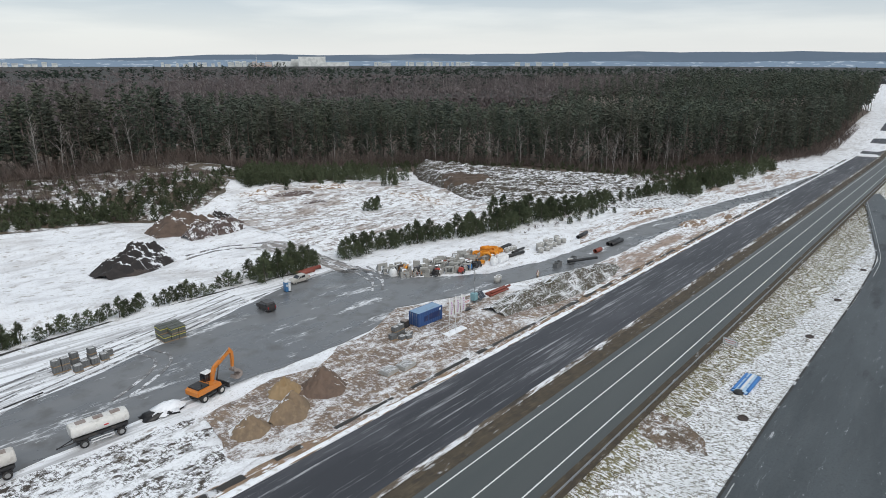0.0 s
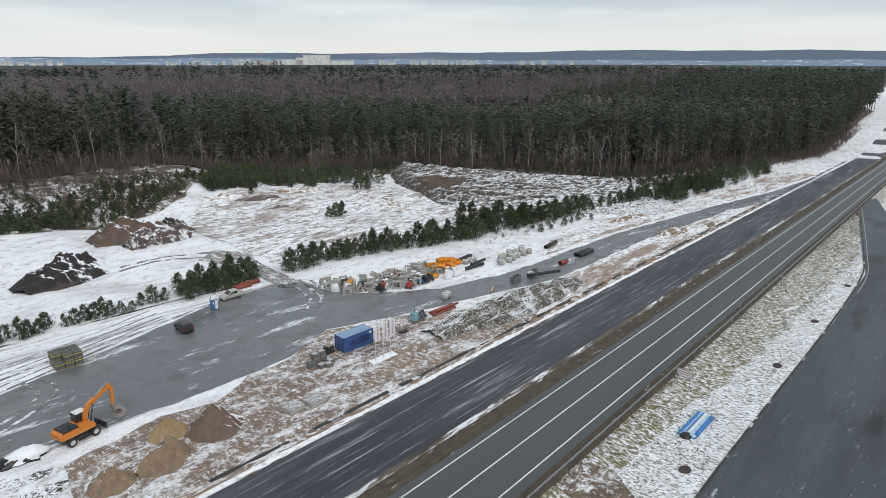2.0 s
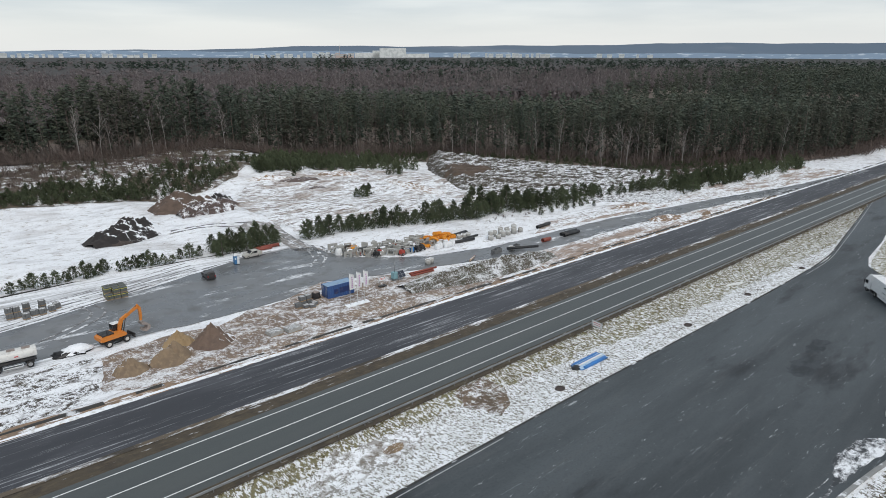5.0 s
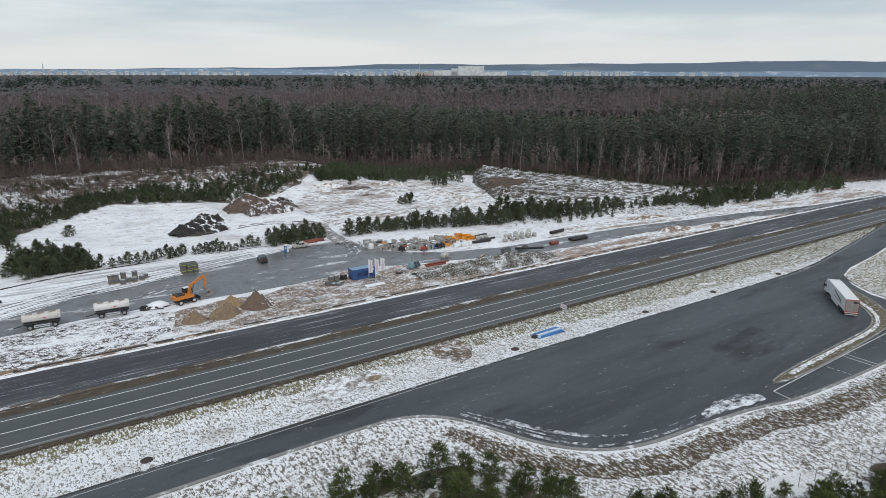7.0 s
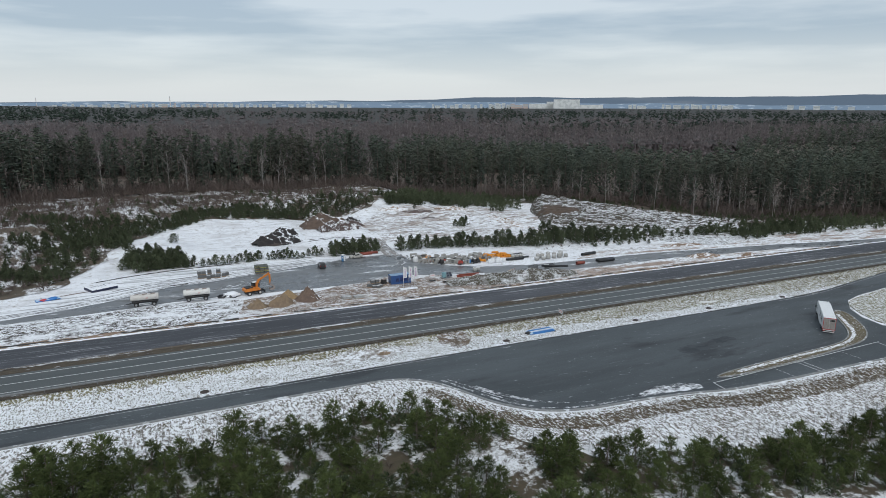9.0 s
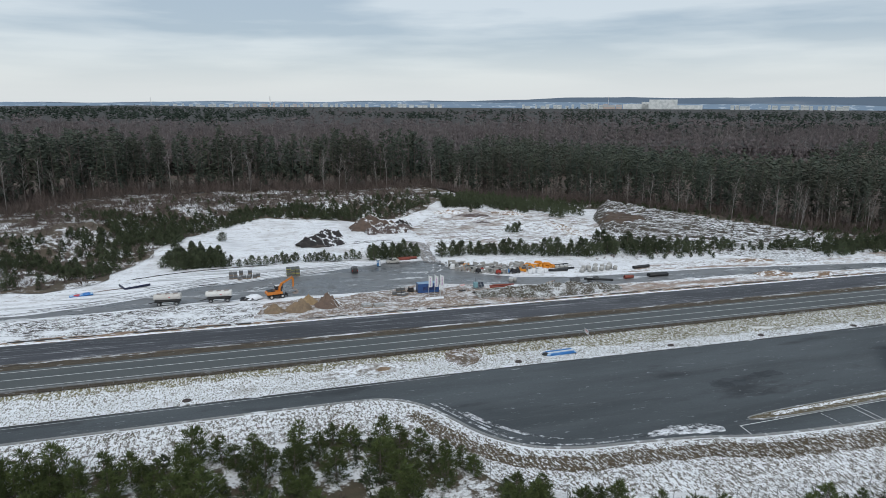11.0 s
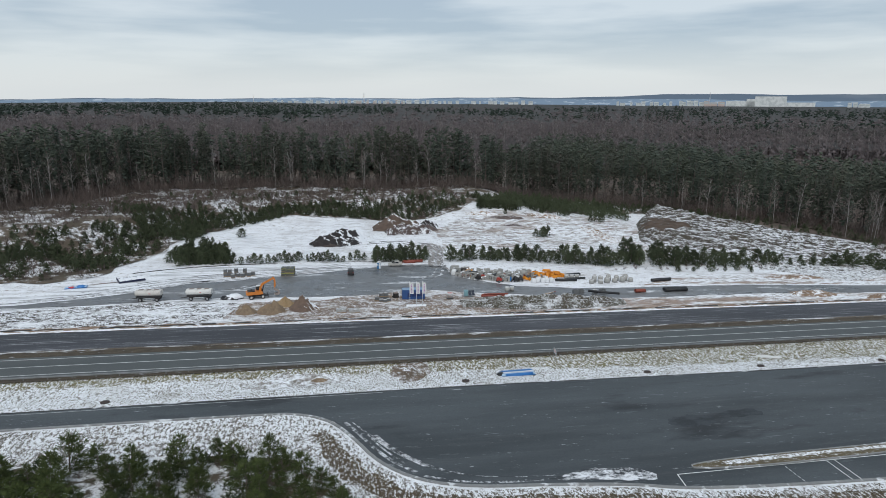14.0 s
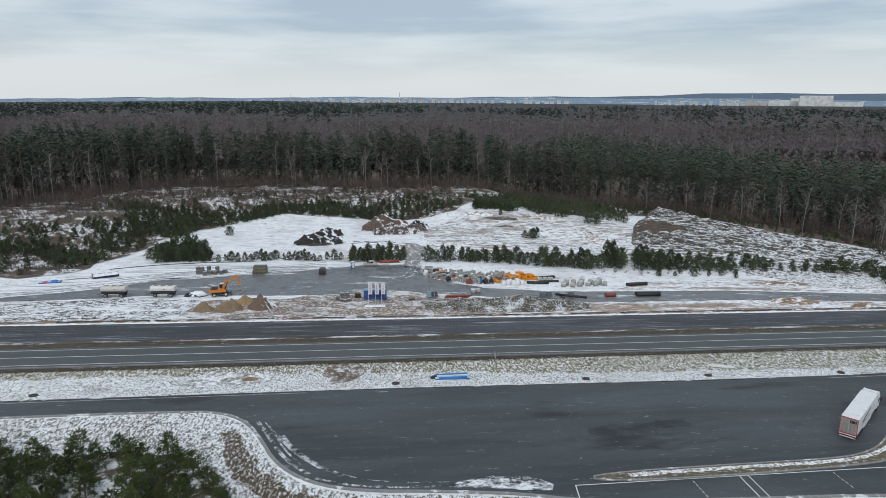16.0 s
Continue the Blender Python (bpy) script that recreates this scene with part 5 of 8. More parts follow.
tufts = [tussock(500 + i, 5, 0.19) for i in range(5)]
spots = []
rg = np.random.default_rng(77)
for x_, u_ in zip(rg.uniform(-45, 230, 26000), rg.uniform(0, 1, 26000) ** 1.35):
    south = -19.6 if x_ < 140 else -19.6 + (x_ - 140) * 0.075
    y_ = -7.4 + (south + 7.4) * u_
    if rg.uniform() + 0.6 * noise.noise(Vector((x_ * 0.12, y_ * 0.3, 5))) > 0.30 + 0.62 * u_ + 0.3 * min(1, max(0, (40 - x_) / 60)) and len(spots) < 16000:
        spots.append((x_, y_, land(x_, y_) + 0.05, rg.uniform(0.6, 1.25)))
crowd("verge_tussocks", tufts, spots, ("dry_grass", "dry_grass"), "tufts of dead yellow-brown grass poking through thin snow", "grass")
spots = []
for x_, y_ in zip(rg.uniform(-40, 105, 60000), rg.uniform(-72, -27, 60000)):
    if within(BANK, x_, y_) and len(spots) < 15000:
        thick = 0.30 if within(BELT, x_, y_) else 0.0
        if rg.uniform() + 0.6 * noise.noise(Vector((x_ * 0.12, y_ * 0.12, 5))) + thick > 0.62:
            spots.append((x_, y_, land(x_, y_) + 0.06, rg.uniform(0.7, 1.4)))
crowd("bank_tussocks", tufts, spots, ("dry_grass", "dry_grass"), "tufts of dead brown grass on the snowy bank", "grass")
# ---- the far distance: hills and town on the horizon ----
# blue of distance haze is mixed into both base colours; none is rendered
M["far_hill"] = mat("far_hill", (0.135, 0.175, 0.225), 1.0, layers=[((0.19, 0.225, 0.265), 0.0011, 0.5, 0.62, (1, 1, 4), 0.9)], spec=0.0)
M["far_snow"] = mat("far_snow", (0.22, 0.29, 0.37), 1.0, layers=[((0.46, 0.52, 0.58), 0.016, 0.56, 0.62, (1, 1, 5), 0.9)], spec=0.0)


def ridge(name, dist, a0, a1, height, material, label, seed):
    r = random.Random(seed)
    bm = bmesh.new()
    prev = None
    ph = [r.uniform(0, 6) for _ in range(4)]
    for k in range(141):
        a = math.radians(a0 + (a1 - a0) * k / 140)
        h = height(math.degrees(a)) + 3.0 * math.sin(a * 23 + ph[0]) + 1.6 * math.sin(a * 61 + ph[1]) + 0.8 * math.sin(a * 190 + ph[2])
        sx, sy = math.sin(a), math.cos(a)
        row = [bm.verts.new((-5 + d * sx, -125 + d * sy, z)) for d, z in ((dist - 160, -30), (dist, h), (dist + 90, h - 6))]
        if prev:
            for i in range(2):
                bm.faces.new((prev[i], row[i], row[i + 1], prev[i + 1])).smooth = True
        prev = row
    return tagged(part(name, bm, material), label, "hills", kind="structure")


def bumpy(x, c, w):
    return math.exp(-((x - c) / w) ** 2)


ridge("backdrop_plain", 4300, -50, 100, lambda a: 21 + 3 * bumpy(a, 10, 30) - 14 * bumpy(a, 60, 26), "far_snow", "snowy plain with a town far away, blue haze painted in", 3)
ridge("backdrop_hills", 4450, -50, 100, lambda a: 24 + 16 * bumpy(a, 34, 9) + 44 * bumpy(a, 70, 30), "far_hill", "wooded hills on the horizon, painted blue as haze", 4)

# ---- paints and stuffs of the things ----
def paint(name, c, rough=0.45, metal=0.0, dirt=(0.18, 0.15, 0.12), amount=0.5, scale=1.2, spec=0.5, bump=0.0):
    M[name] = mat(name, c, rough, metal, layers=[(dirt, scale, 0.52, 0.75, ONE, amount), (tuple(min(1, q * 1.25) for q in c), scale * 3, 0.45, 0.7, ONE, 0.4)], bump=bump, spec=spec)


paint("orange_paint", (0.60, 0.20, 0.035), 0.4)
paint("black_iron", (0.022, 0.022, 0.024), 0.55)
paint("tyre_rubber", (0.025, 0.025, 0.026), 0.85, amount=0.7)
paint("rim_grey", (0.36, 0.36, 0.36), 0.45, 0.5)
paint("tank_white", (0.66, 0.65, 0.62), 0.4)
paint("tank_beige", (0.57, 0.545, 0.51), 0.5, amount=0.6)
paint("container_blue", (0.030, 0.085, 0.24), 0.5, dirt=(0.09, 0.10, 0.13))
paint("deep_blue", (0.012, 0.03, 0.12), 0.5)
paint("faded_blue", (0.22, 0.34, 0.48), 0.6)
paint("concrete", (0.37, 0.365, 0.345), 0.9, dirt=(0.20, 0.195, 0.18), bump=0.3)
paint("grey_concrete", (0.145, 0.15, 0.152), 0.9, dirt=(0.085, 0.09, 0.09), bump=0.3)
paint("paving_green", (0.115, 0.125, 0.115), 0.9, dirt=(0.07, 0.075, 0.07), bump=0.3)
paint("yellow_strap", (0.62, 0.60, 0.10), 0.5, amount=0.2)
paint("car_grey", (0.060, 0.055, 0.055), 0.3, 0.3, amount=0.3)
paint("car_silver", (0.50, 0.48, 0.44), 0.3, 0.2, amount=0.3)
M["car_glass"] = mat("car_glass", (0.015, 0.018, 0.022), 0.08, 0.0, spec=0.8)
paint("red_lamp", (0.35, 0.02, 0.02), 0.3, amount=0.1)
paint("clear_lamp", (0.6, 0.6, 0.58), 0.2, amount=0.1)
paint("toilet_blue", (0.04, 0.17, 0.36), 0.5, amount=0.2)
paint("plain_white", (0.72, 0.73, 0.73), 0.5, amount=0.25)
paint("truck_white", (0.74, 0.75, 0.75), 0.4, amount=0.3)
paint("rusty_grey", (0.27, 0.23, 0.21), 0.7, dirt=(0.16, 0.09, 0.06), amount=0.8)
paint("door_grey", (0.36, 0.33, 0.30), 0.6, dirt=(0.20, 0.16, 0.13))
paint("red_pipe", (0.24, 0.055, 0.035), 0.55, amount=0.4)
paint("black_pipe", (0.018, 0.019, 0.021), 0.5, amount=0.2)
paint("tan_pipe", (0.40, 0.30, 0.22), 0.6)
paint("pipe_yellow", (0.75, 0.29, 0.02), 0.55, amount=0.2)
paint("bag_white", (0.74, 0.75, 0.76), 0.8, amount=0.25)
paint("machine_blue", (0.02, 0.16, 0.42), 0.4, amount=0.3)
paint("machine_red", (0.38, 0.045, 0.03), 0.5, amount=0.4)
paint("banner_pink", (0.50, 0.27, 0.50), 0.6, amount=0.1)
paint("sign_red", (0.50, 0.05, 0.05), 0.5, amount=0.2)
paint("tarp_blue", (0.03, 0.18, 0.48), 0.4, amount=0.3)
paint("tarp_light", (0.42, 0.58, 0.72), 0.5, amount=0.3)
paint("navy_frame", (0.012, 0.016, 0.05), 0.5, amount=0.2)
paint("solar_cell", (0.015, 0.02, 0.035), 0.15, amount=0.1, spec=0.8)
paint("cabinet_teal", (0.20, 0.36, 0.40), 0.5)
paint("timber", (0.30, 0.21, 0.13), 0.85)
M["snow_cap"] = mat("snow_cap", SNOW, 0.7, layers=[((0.55, 0.57, 0.60), 1.4, 0.5, 0.7, ONE, 0.6)], bump=0.3, spec=0.2)
M["golden_sand"] = mat("golden_sand", (0.33, 0.235, 0.135), 0.95, layers=[((0.28, 0.19, 0.10), 0.6, 0.45, 0.65, ONE, 0.8)], bump=0.5, bump_scale=3)
M["snow_dust"] = mat("snow_dust", (0.26, 0.26, 0.255), 0.9, layers=[(SNOW, 1.8, 0.46, 0.60, ONE, 0.85, 0.8)], bump=0.3)
paint("black_sheet", (0.012, 0.012, 0.014), 0.4, amount=0.1)
paint("dark_lid", (0.055, 0.042, 0.038), 0.85, amount=0.4)


def blobby(sx, sy, sz, seed, rough=0.12, rings=5, seg=10, flat=0.0):
    """A rounded lump with a flat foot."""
    r = random.Random(seed)
    bm = bmesh.new()
    top = None
    prev = None
    for i in range(rings):
        t = i / rings
        rad = math.cos(t * math.pi / 2) ** (0.6 if flat else 0.9)
        row = []
        for k in range(seg):
            a = k * math.tau / seg
            q = 1 + r.uniform(-rough, rough)
            row.append(bm.verts.new((sx * rad * q * math.cos(a), sy * rad * q * math.sin(a), sz * math.sin(t * math.pi / 2) * (1 + r.uniform(-rough, rough) * 0.5) - (0.08 if i == 0 else 0))))
        if prev:
            for k in range(seg):
                bm.faces.new((prev[k], prev[(k + 1) % seg], row[(k + 1) % seg], row[k])).smooth = True
        prev = row
    top = bm.verts.new((0, 0, sz))
    for k in range(seg):
        bm.faces.new((prev[k], prev[(k + 1) % seg], top)).smooth = True
    return bm


def heap(name, x, y, rx, ry, h, material, label, seed, turn=0.0, sharp=1.0, rough=0.10, category="heap", n=44, tops=((0, 0, 1),), bare=None):
    """A tipped heap: cone-like height field with gullies and slumped rim."""
    bm = bmesh.new()
    noise_at = Vector((seed * 7.1, seed * 3.3, 0))
    prev = None
    for j in range(n + 1):
        row = []
        for i in range(n + 1):
            u, v = i / n * 2 - 1, j / n * 2 - 1
            z = 0
            for tx, ty, th in tops:
                wob = 1 + 0.22 * noise.noise(Vector((u * 1.8, v * 1.8, 0)) + noise_at)
                d = math.hypot(u - tx, v - ty) / (wob * (0.92 - 0.5 * math.hypot(tx, ty)))
                z = max(z, th * max(0.0, 1 - d) ** sharp)
            e = noise.noise(Vector((u * 5, v * 5, 3)) + noise_at) + 0.6 * noise.noise(Vector((u * 13, v * 13, 3)) + noise_at)
            z = h * z * (1 + rough * e * 2) + (h * rough * 0.5 * e if z > 0.02 else 0)
            row.append(bm.verts.new((u * rx, v * ry, z - 0.06)))
        if prev:
            for i in range(n):
                q = (prev[i], prev[i + 1], row[i + 1], row[i])
                if max(w.co.z for w in q) > -0.055:
                    f = bm.faces.new(q)
                    f.smooth = True
                    if bare:  # a patch of freshly dug earth: u, v, half-lengths, material
                        bu, bv = (i / n * 2 - 1 - bare[0]) / bare[2], (j / n * 2 - 1 - bare[1]) / bare[3]
                        if math.hypot(bu, bv) < 1 + 0.5 * noise.noise(Vector((i * 0.35, j * 0.35, seed))):
                            f.material_index = 1
        prev = row
    bmesh.ops.delete(bm, geom=[v for v in bm.verts if not v.link_faces], context="VERTS")
    m = pose(x, y, 0, 0, 0, turn)
    for v in bm.verts:
        w = m @ v.co
        v.co.z += land(w.x, w.y) - land(x, y)
    ob = part(name, bm, material)
    if bare:
        ob.data.materials.append(M[bare[4]])
    ob.matrix_world = pose(x, y, land(x, y) + 0.08, 0, 0, turn)
    return tagged(ob, label, category)


def wheel(parent, x, y, z, r, w, rim="rim_grey"):
    bm = bmesh.new()
    n = 18
    loops = []
    for yy, rr in ((-w / 2, r * 0.6), (-w / 2, r * 0.92), (-w * 0.35, r), (w * 0.35, r), (w / 2, r * 0.92), (w / 2, r * 0.6)):
        loops.append([bm.verts.new((x + rr * math.cos(k * math.tau / n), y + yy, z + rr * math.sin(k * math.tau / n))) for k in range(n)])
    for a, b in zip(loops, loops[1:]):
        for k in range(n):
            bm.faces.new((a[k], a[(k + 1) % n], b[(k + 1) % n], b[k])).smooth = True
    t = part("tyre", bm, "tyre_rubber", parent)
    bm = bmesh.new()
    tube(bm, (x, y - w * 0.38, z), (x, y + w * 0.38, z), r * 0.6, n=14)
    tube(bm, (x, y - w * 0.46, z), (x, y + w * 0.46, z), r * 0.22, n=10)
    part("rim", bm, rim, t)
    return t


def profile(points, width, material_bevel=0.0):
    """A side outline in x and z, given width across y."""
    bm = bmesh.new()
    a = [bm.verts.new((x, -width / 2, z)) for x, z in points]
    b = [bm.verts.new((x, width / 2, z)) for x, z in points]
    bm.faces.new(a[::-1])
    bm.faces.new(b)
    n = len(points)
    for i in range(n):
        bm.faces.new((a[i], a[(i + 1) % n], b[(i + 1) % n], b[i]))
    bmesh.ops.recalc_face_normals(bm, faces=bm.faces)
    if material_bevel:
        bmesh.ops.bevel(bm, geom=list(bm.edges), offset=material_bevel, segments=2, affect="EDGES")
    return bm


# ---- vehicles and machines ----
def tank_trailer(x, y, turn, skin, label):
    t = holder("tank_trailer", x, y, turn, G(x, y) + 0.06)
    bm = bmesh.new()
    prev = None
    sec = [(1.14 * math.copysign(abs(math.cos(a)) ** 0.7, math.cos(a)), 2.2 + 0.72 * math.copysign(abs(math.sin(a)) ** 0.75, math.sin(a))) for a in [k * math.tau / 22 for k in range(22)]]
    for xx, s in ((-3.2, 0.86), (-3.1, 0.96), (-2.95, 1.0), (2.95, 1.0), (3.1, 0.96), (3.2, 0.86)):
        row = [bm.verts.new((xx, q * s, 2.2 + (z - 2.2) * s)) for q, z in sec]
        if prev:
            for k in range(22):
                bm.faces.new((prev[k], prev[(k + 1) % 22], row[(k + 1) % 22], row[k])).smooth = True
        else:
            bm.faces.new(row[::-1])
        prev = row
    bm.faces.new(prev)
    part("tank", bm, skin, t)
    for hx in (-1.9, 0, 1.9):
        part("hatch", boxes((hx - 0.55, -0.4, 2.84, hx + 0.55, 0.4, 2.99), bevel=0.03), "rusty_grey", t)
    part("chassis", boxes((-2.95, -1.06, 1.18, 2.95, 1.06, 1.52), (-3.0, -0.5, 0.85, 3.0, -0.35, 1.15), (-3.0, 0.35, 0.85, 3.0, 0.5, 1.15), (-2.8, -1.1, 1.02, -2.5, 1.1, 1.16), (2.5, -1.1, 1.02, 2.8, 1.1, 1.16), (-0.2, -1.1, 1.02, 0.1, 1.1, 1.16),
                         (-2.6, -0.3, 0.45, -1.4, 0.3, 0.9), (1.5, -0.3, 0.45, 2.7, 0.3, 0.9)), "black_iron", t)
    for sy in (-1.14, 1.10):
        part("side_guard", boxes((-1.3, sy, 0.45, 1.25, sy + 0.04, 0.56), (-1.3, sy, 0.80, 1.25, sy + 0.04, 0.91), (-1.3, sy, 0.45, -1.22, sy + 0.04, 0.91), (1.17, sy, 0.45, 1.25, sy + 0.04, 0.91)), "plain_white", t, "white side guard rail")
    part("drawbar", tubes(((-3.0, -0.4, 0.8), (-4.6, 0, 0.55), 0.06), ((-3.0, 0.4, 0.8), (-4.6, 0, 0.55), 0.06), ((-4.6, 0, 0.55), (-4.75, 0, 0.55), 0.1)), "black_iron", t)
    for wx in (-2.0, 2.1):
        for sy in (-0.95, 0.95):
            wheel(t, wx, sy, 0.5, 0.5, 0.36)
            part("mudguard", tubes(*[((wx + 0.62 * math.cos(a), sy - 0.17, 0.5 + 0.62 * math.sin(a)), (wx + 0.62 * math.cos(a + 0.5), sy + 0.17, 0.5 + 0.62 * math.sin(a + 0.5)), 0.05) for a in (0.5, 1.0, 1.5, 2.0)], n=6), "black_iron", t)
    part("plate", boxes((0.3, -1.17, 2.1, 0.8, -1.13, 2.25)), "sign_red", t, "small red and white marking plate")
    tagged(t, label, "tank trailer", "tank trailers")
    return t


tank_trailer(-33.1, 41.2, -8, "tank_beige", "rust-stained pale grey tank trailer parked on the snowy yard")
tank_trailer(-21.0, 41.0, -8, "tank_white", "white tank trailer with black chassis on the snowy yard")


def excavator(x, y, turn):
    e = holder("excavator", x, y, turn, G(x, y) + 0.08)
    part("undercarriage", boxes((-2.1, -0.75, 0.55, 2.1, 0.75, 0.95), (-1.7, -1.1, 0.62, -1.2, 1.1, 0.86), (1.2, -1.1, 0.62, 1.7, 1.1, 0.86), bevel=0.03), "black_iron", e)
    part("dozer_blade", profile([(2.75, 0.25), (2.95, 0.2), (2.85, 0.55), (2.95, 0.95), (2.8, 0.95), (2.7, 0.55)], 2.4), "black_iron", e)
    part("blade_arm", boxes((2.0, -0.6, 0.5, 2.8, -0.4, 0.68), (2.0, 0.4, 0.5, 2.8, 0.6, 0.68)), "black_iron", e)
    part("step", boxes((-0.7, -1.28, 0.4, 0.7, -1.0, 0.5), (-0.7, 1.0, 0.4, 0.7, 1.28, 0.5)), "black_iron", e)
    for wx in (-1.45, 1.45):
        for sy in (-1.05, 1.05):
            wheel(e, wx, sy, 0.55, 0.55, 0.5, "tank_beige")
    up = part("superstructure", profile([(-2.45, 1.2), (1.5, 1.15), (1.6, 1.35), (1.5, 1.75), (0.2, 2.0), (-2.2, 2.05), (-2.5, 1.8)], 2.45, 0.08), "orange_paint", e, "orange machine body")
    part("slew_ring", tubes(((0, 0, 0.93), (0, 0, 1.2), 0.6), n=18), "black_iron", e)
    part("engine_cover", boxes((-2.2, -1.05, 2.02, -0.4, 1.05, 2.2), bevel=0.06), "black_iron", up, "dark engine cover")
    part("exhaust", tubes(((-1.3, -0.6, 2.15), (-1.3, -0.6, 2.75), 0.07)), "black_iron", up)
    part("counterweight", boxes((-2.62, -1.15, 1.2, -2.2, 1.15, 1.9), bevel=0.1), "orange_paint", up)
    cab = part("cab", profile([(0.0, 1.9), (1.35, 1.7), (1.55, 2.1), (1.3, 3.05), (0.15, 3.1), (-0.05, 2.6)], 1.0, 0.04), "car_glass", up, "glazed driver's cab")
    cab.location = (0, 0.62, 0)
    part("cab_roof", boxes((0.05, -0.55, 3.05, 1.35, 0.55, 3.18), bevel=0.05), "plain_white", cab, "pale cab roof")
    part("cab_post", boxes((-0.02, -0.52, 1.9, 0.08, -0.46, 3.08), (0.7, -0.53, 1.8, 0.78, -0.47, 3.08), (-0.02, 0.46, 1.9, 0.08, 0.52, 3.08), (1.28, -0.53, 1.7, 1.36, -0.47, 3.08)), "black_iron", cab)
    part("handrail", tubes(((-2.3, -1.1, 2.0), (-2.3, -1.1, 2.6), 0.03), ((-2.3, -1.1, 2.6), (-0.5, -1.1, 2.6), 0.03), ((-0.5, -1.1, 2.6), (-0.5, -1.1, 2.0), 0.03), n=6), "black_iron", up)

    def beam(name, pts, w, h0, h1, material):
        bm = bmesh.new()
        prev = None
        for i, (px, pz) in enumerate(pts):
            ax, az = pts[max(0, i - 1)]
            bx, bz = pts[min(len(pts) - 1, i + 1)]
            d = math.hypot(bx - ax, bz - az)
            nx_, nz_ = -(bz - az) / d, (bx - ax) / d
            h = h0 + (h1 - h0) * i / (len(pts) - 1)
            if 0 < i < len(pts) - 1:
                h *= 1.25
            row = [bm.verts.new((px + nx_ * s * h / 2, yy, pz + nz_ * s * h / 2)) for s, yy in ((-1, -w / 2), (-1, w / 2), (1, w / 2), (1, -w / 2))]
            if prev:
                for k in range(4):
                    bm.faces.new((prev[k], prev[(k + 1) % 4], row[(k + 1) % 4], row[k]))
            else:
                bm.faces.new(row[::-1])
            prev = row
        bm.faces.new(prev)
        bmesh.ops.recalc_face_normals(bm, faces=bm.faces)
        return part(name, bm, material, e)

    b = beam("boom", [(0.9, 1.6), (1.1, 2.7), (1.6, 3.6), (3.5, 4.55), (4.6, 4.95)], 0.40, 0.5, 0.34, "orange_paint")
    a = beam("arm", [(4.3, 5.25), (4.75, 4.55), (4.78, 3.3), (4.68, 2.2)], 0.32, 0.44, 0.28, "orange_paint")
    part("hydraulic_ram", tubes(((1.5, 0.3, 1.7), (2.1, 0.3, 3.7), 0.09), ((1.5, -0.3, 1.7), (2.1, -0.3, 3.7), 0.09), n=8), "black_iron", b)
    part("hydraulic_ram", tubes(((2.5, 0, 4.35), (4.3, 0, 5.3), 0.09), n=8), "rim_grey", b)
    part("hydraulic_ram", tubes(((4.95, 0, 4.4), (5.0, 0, 2.7), 0.08), n=8), "rim_grey", a)
    part("bucket_link", boxes((4.45, -0.2, 2.0, 4.95, 0.2, 2.4), bevel=0.05), "rusty_grey", a)
    bk = profile([(4.5, 2.1), (5.5, 1.75), (6.0, 1.2), (5.9, 0.55), (5.2, 0.3), (4.6, 0.55), (4.75, 1.0), (5.3, 0.75), (5.6, 1.1), (5.2, 1.5), (4.55, 1.7)], 1.1)
    bu = part("bucket", bk, "rusty_grey", e, "worn steel digging bucket")
    part("bucket_teeth", boxes(*[(4.5, -0.5 + k * 0.24, 0.45, 4.75, -0.42 + k * 0.24, 0.6) for k in range(5)]), "rim_grey", bu)
    return tagged(e, "orange wheeled excavator with raised boom on the yard", "excavator")


excavator(-6.9, 40.9, 10)


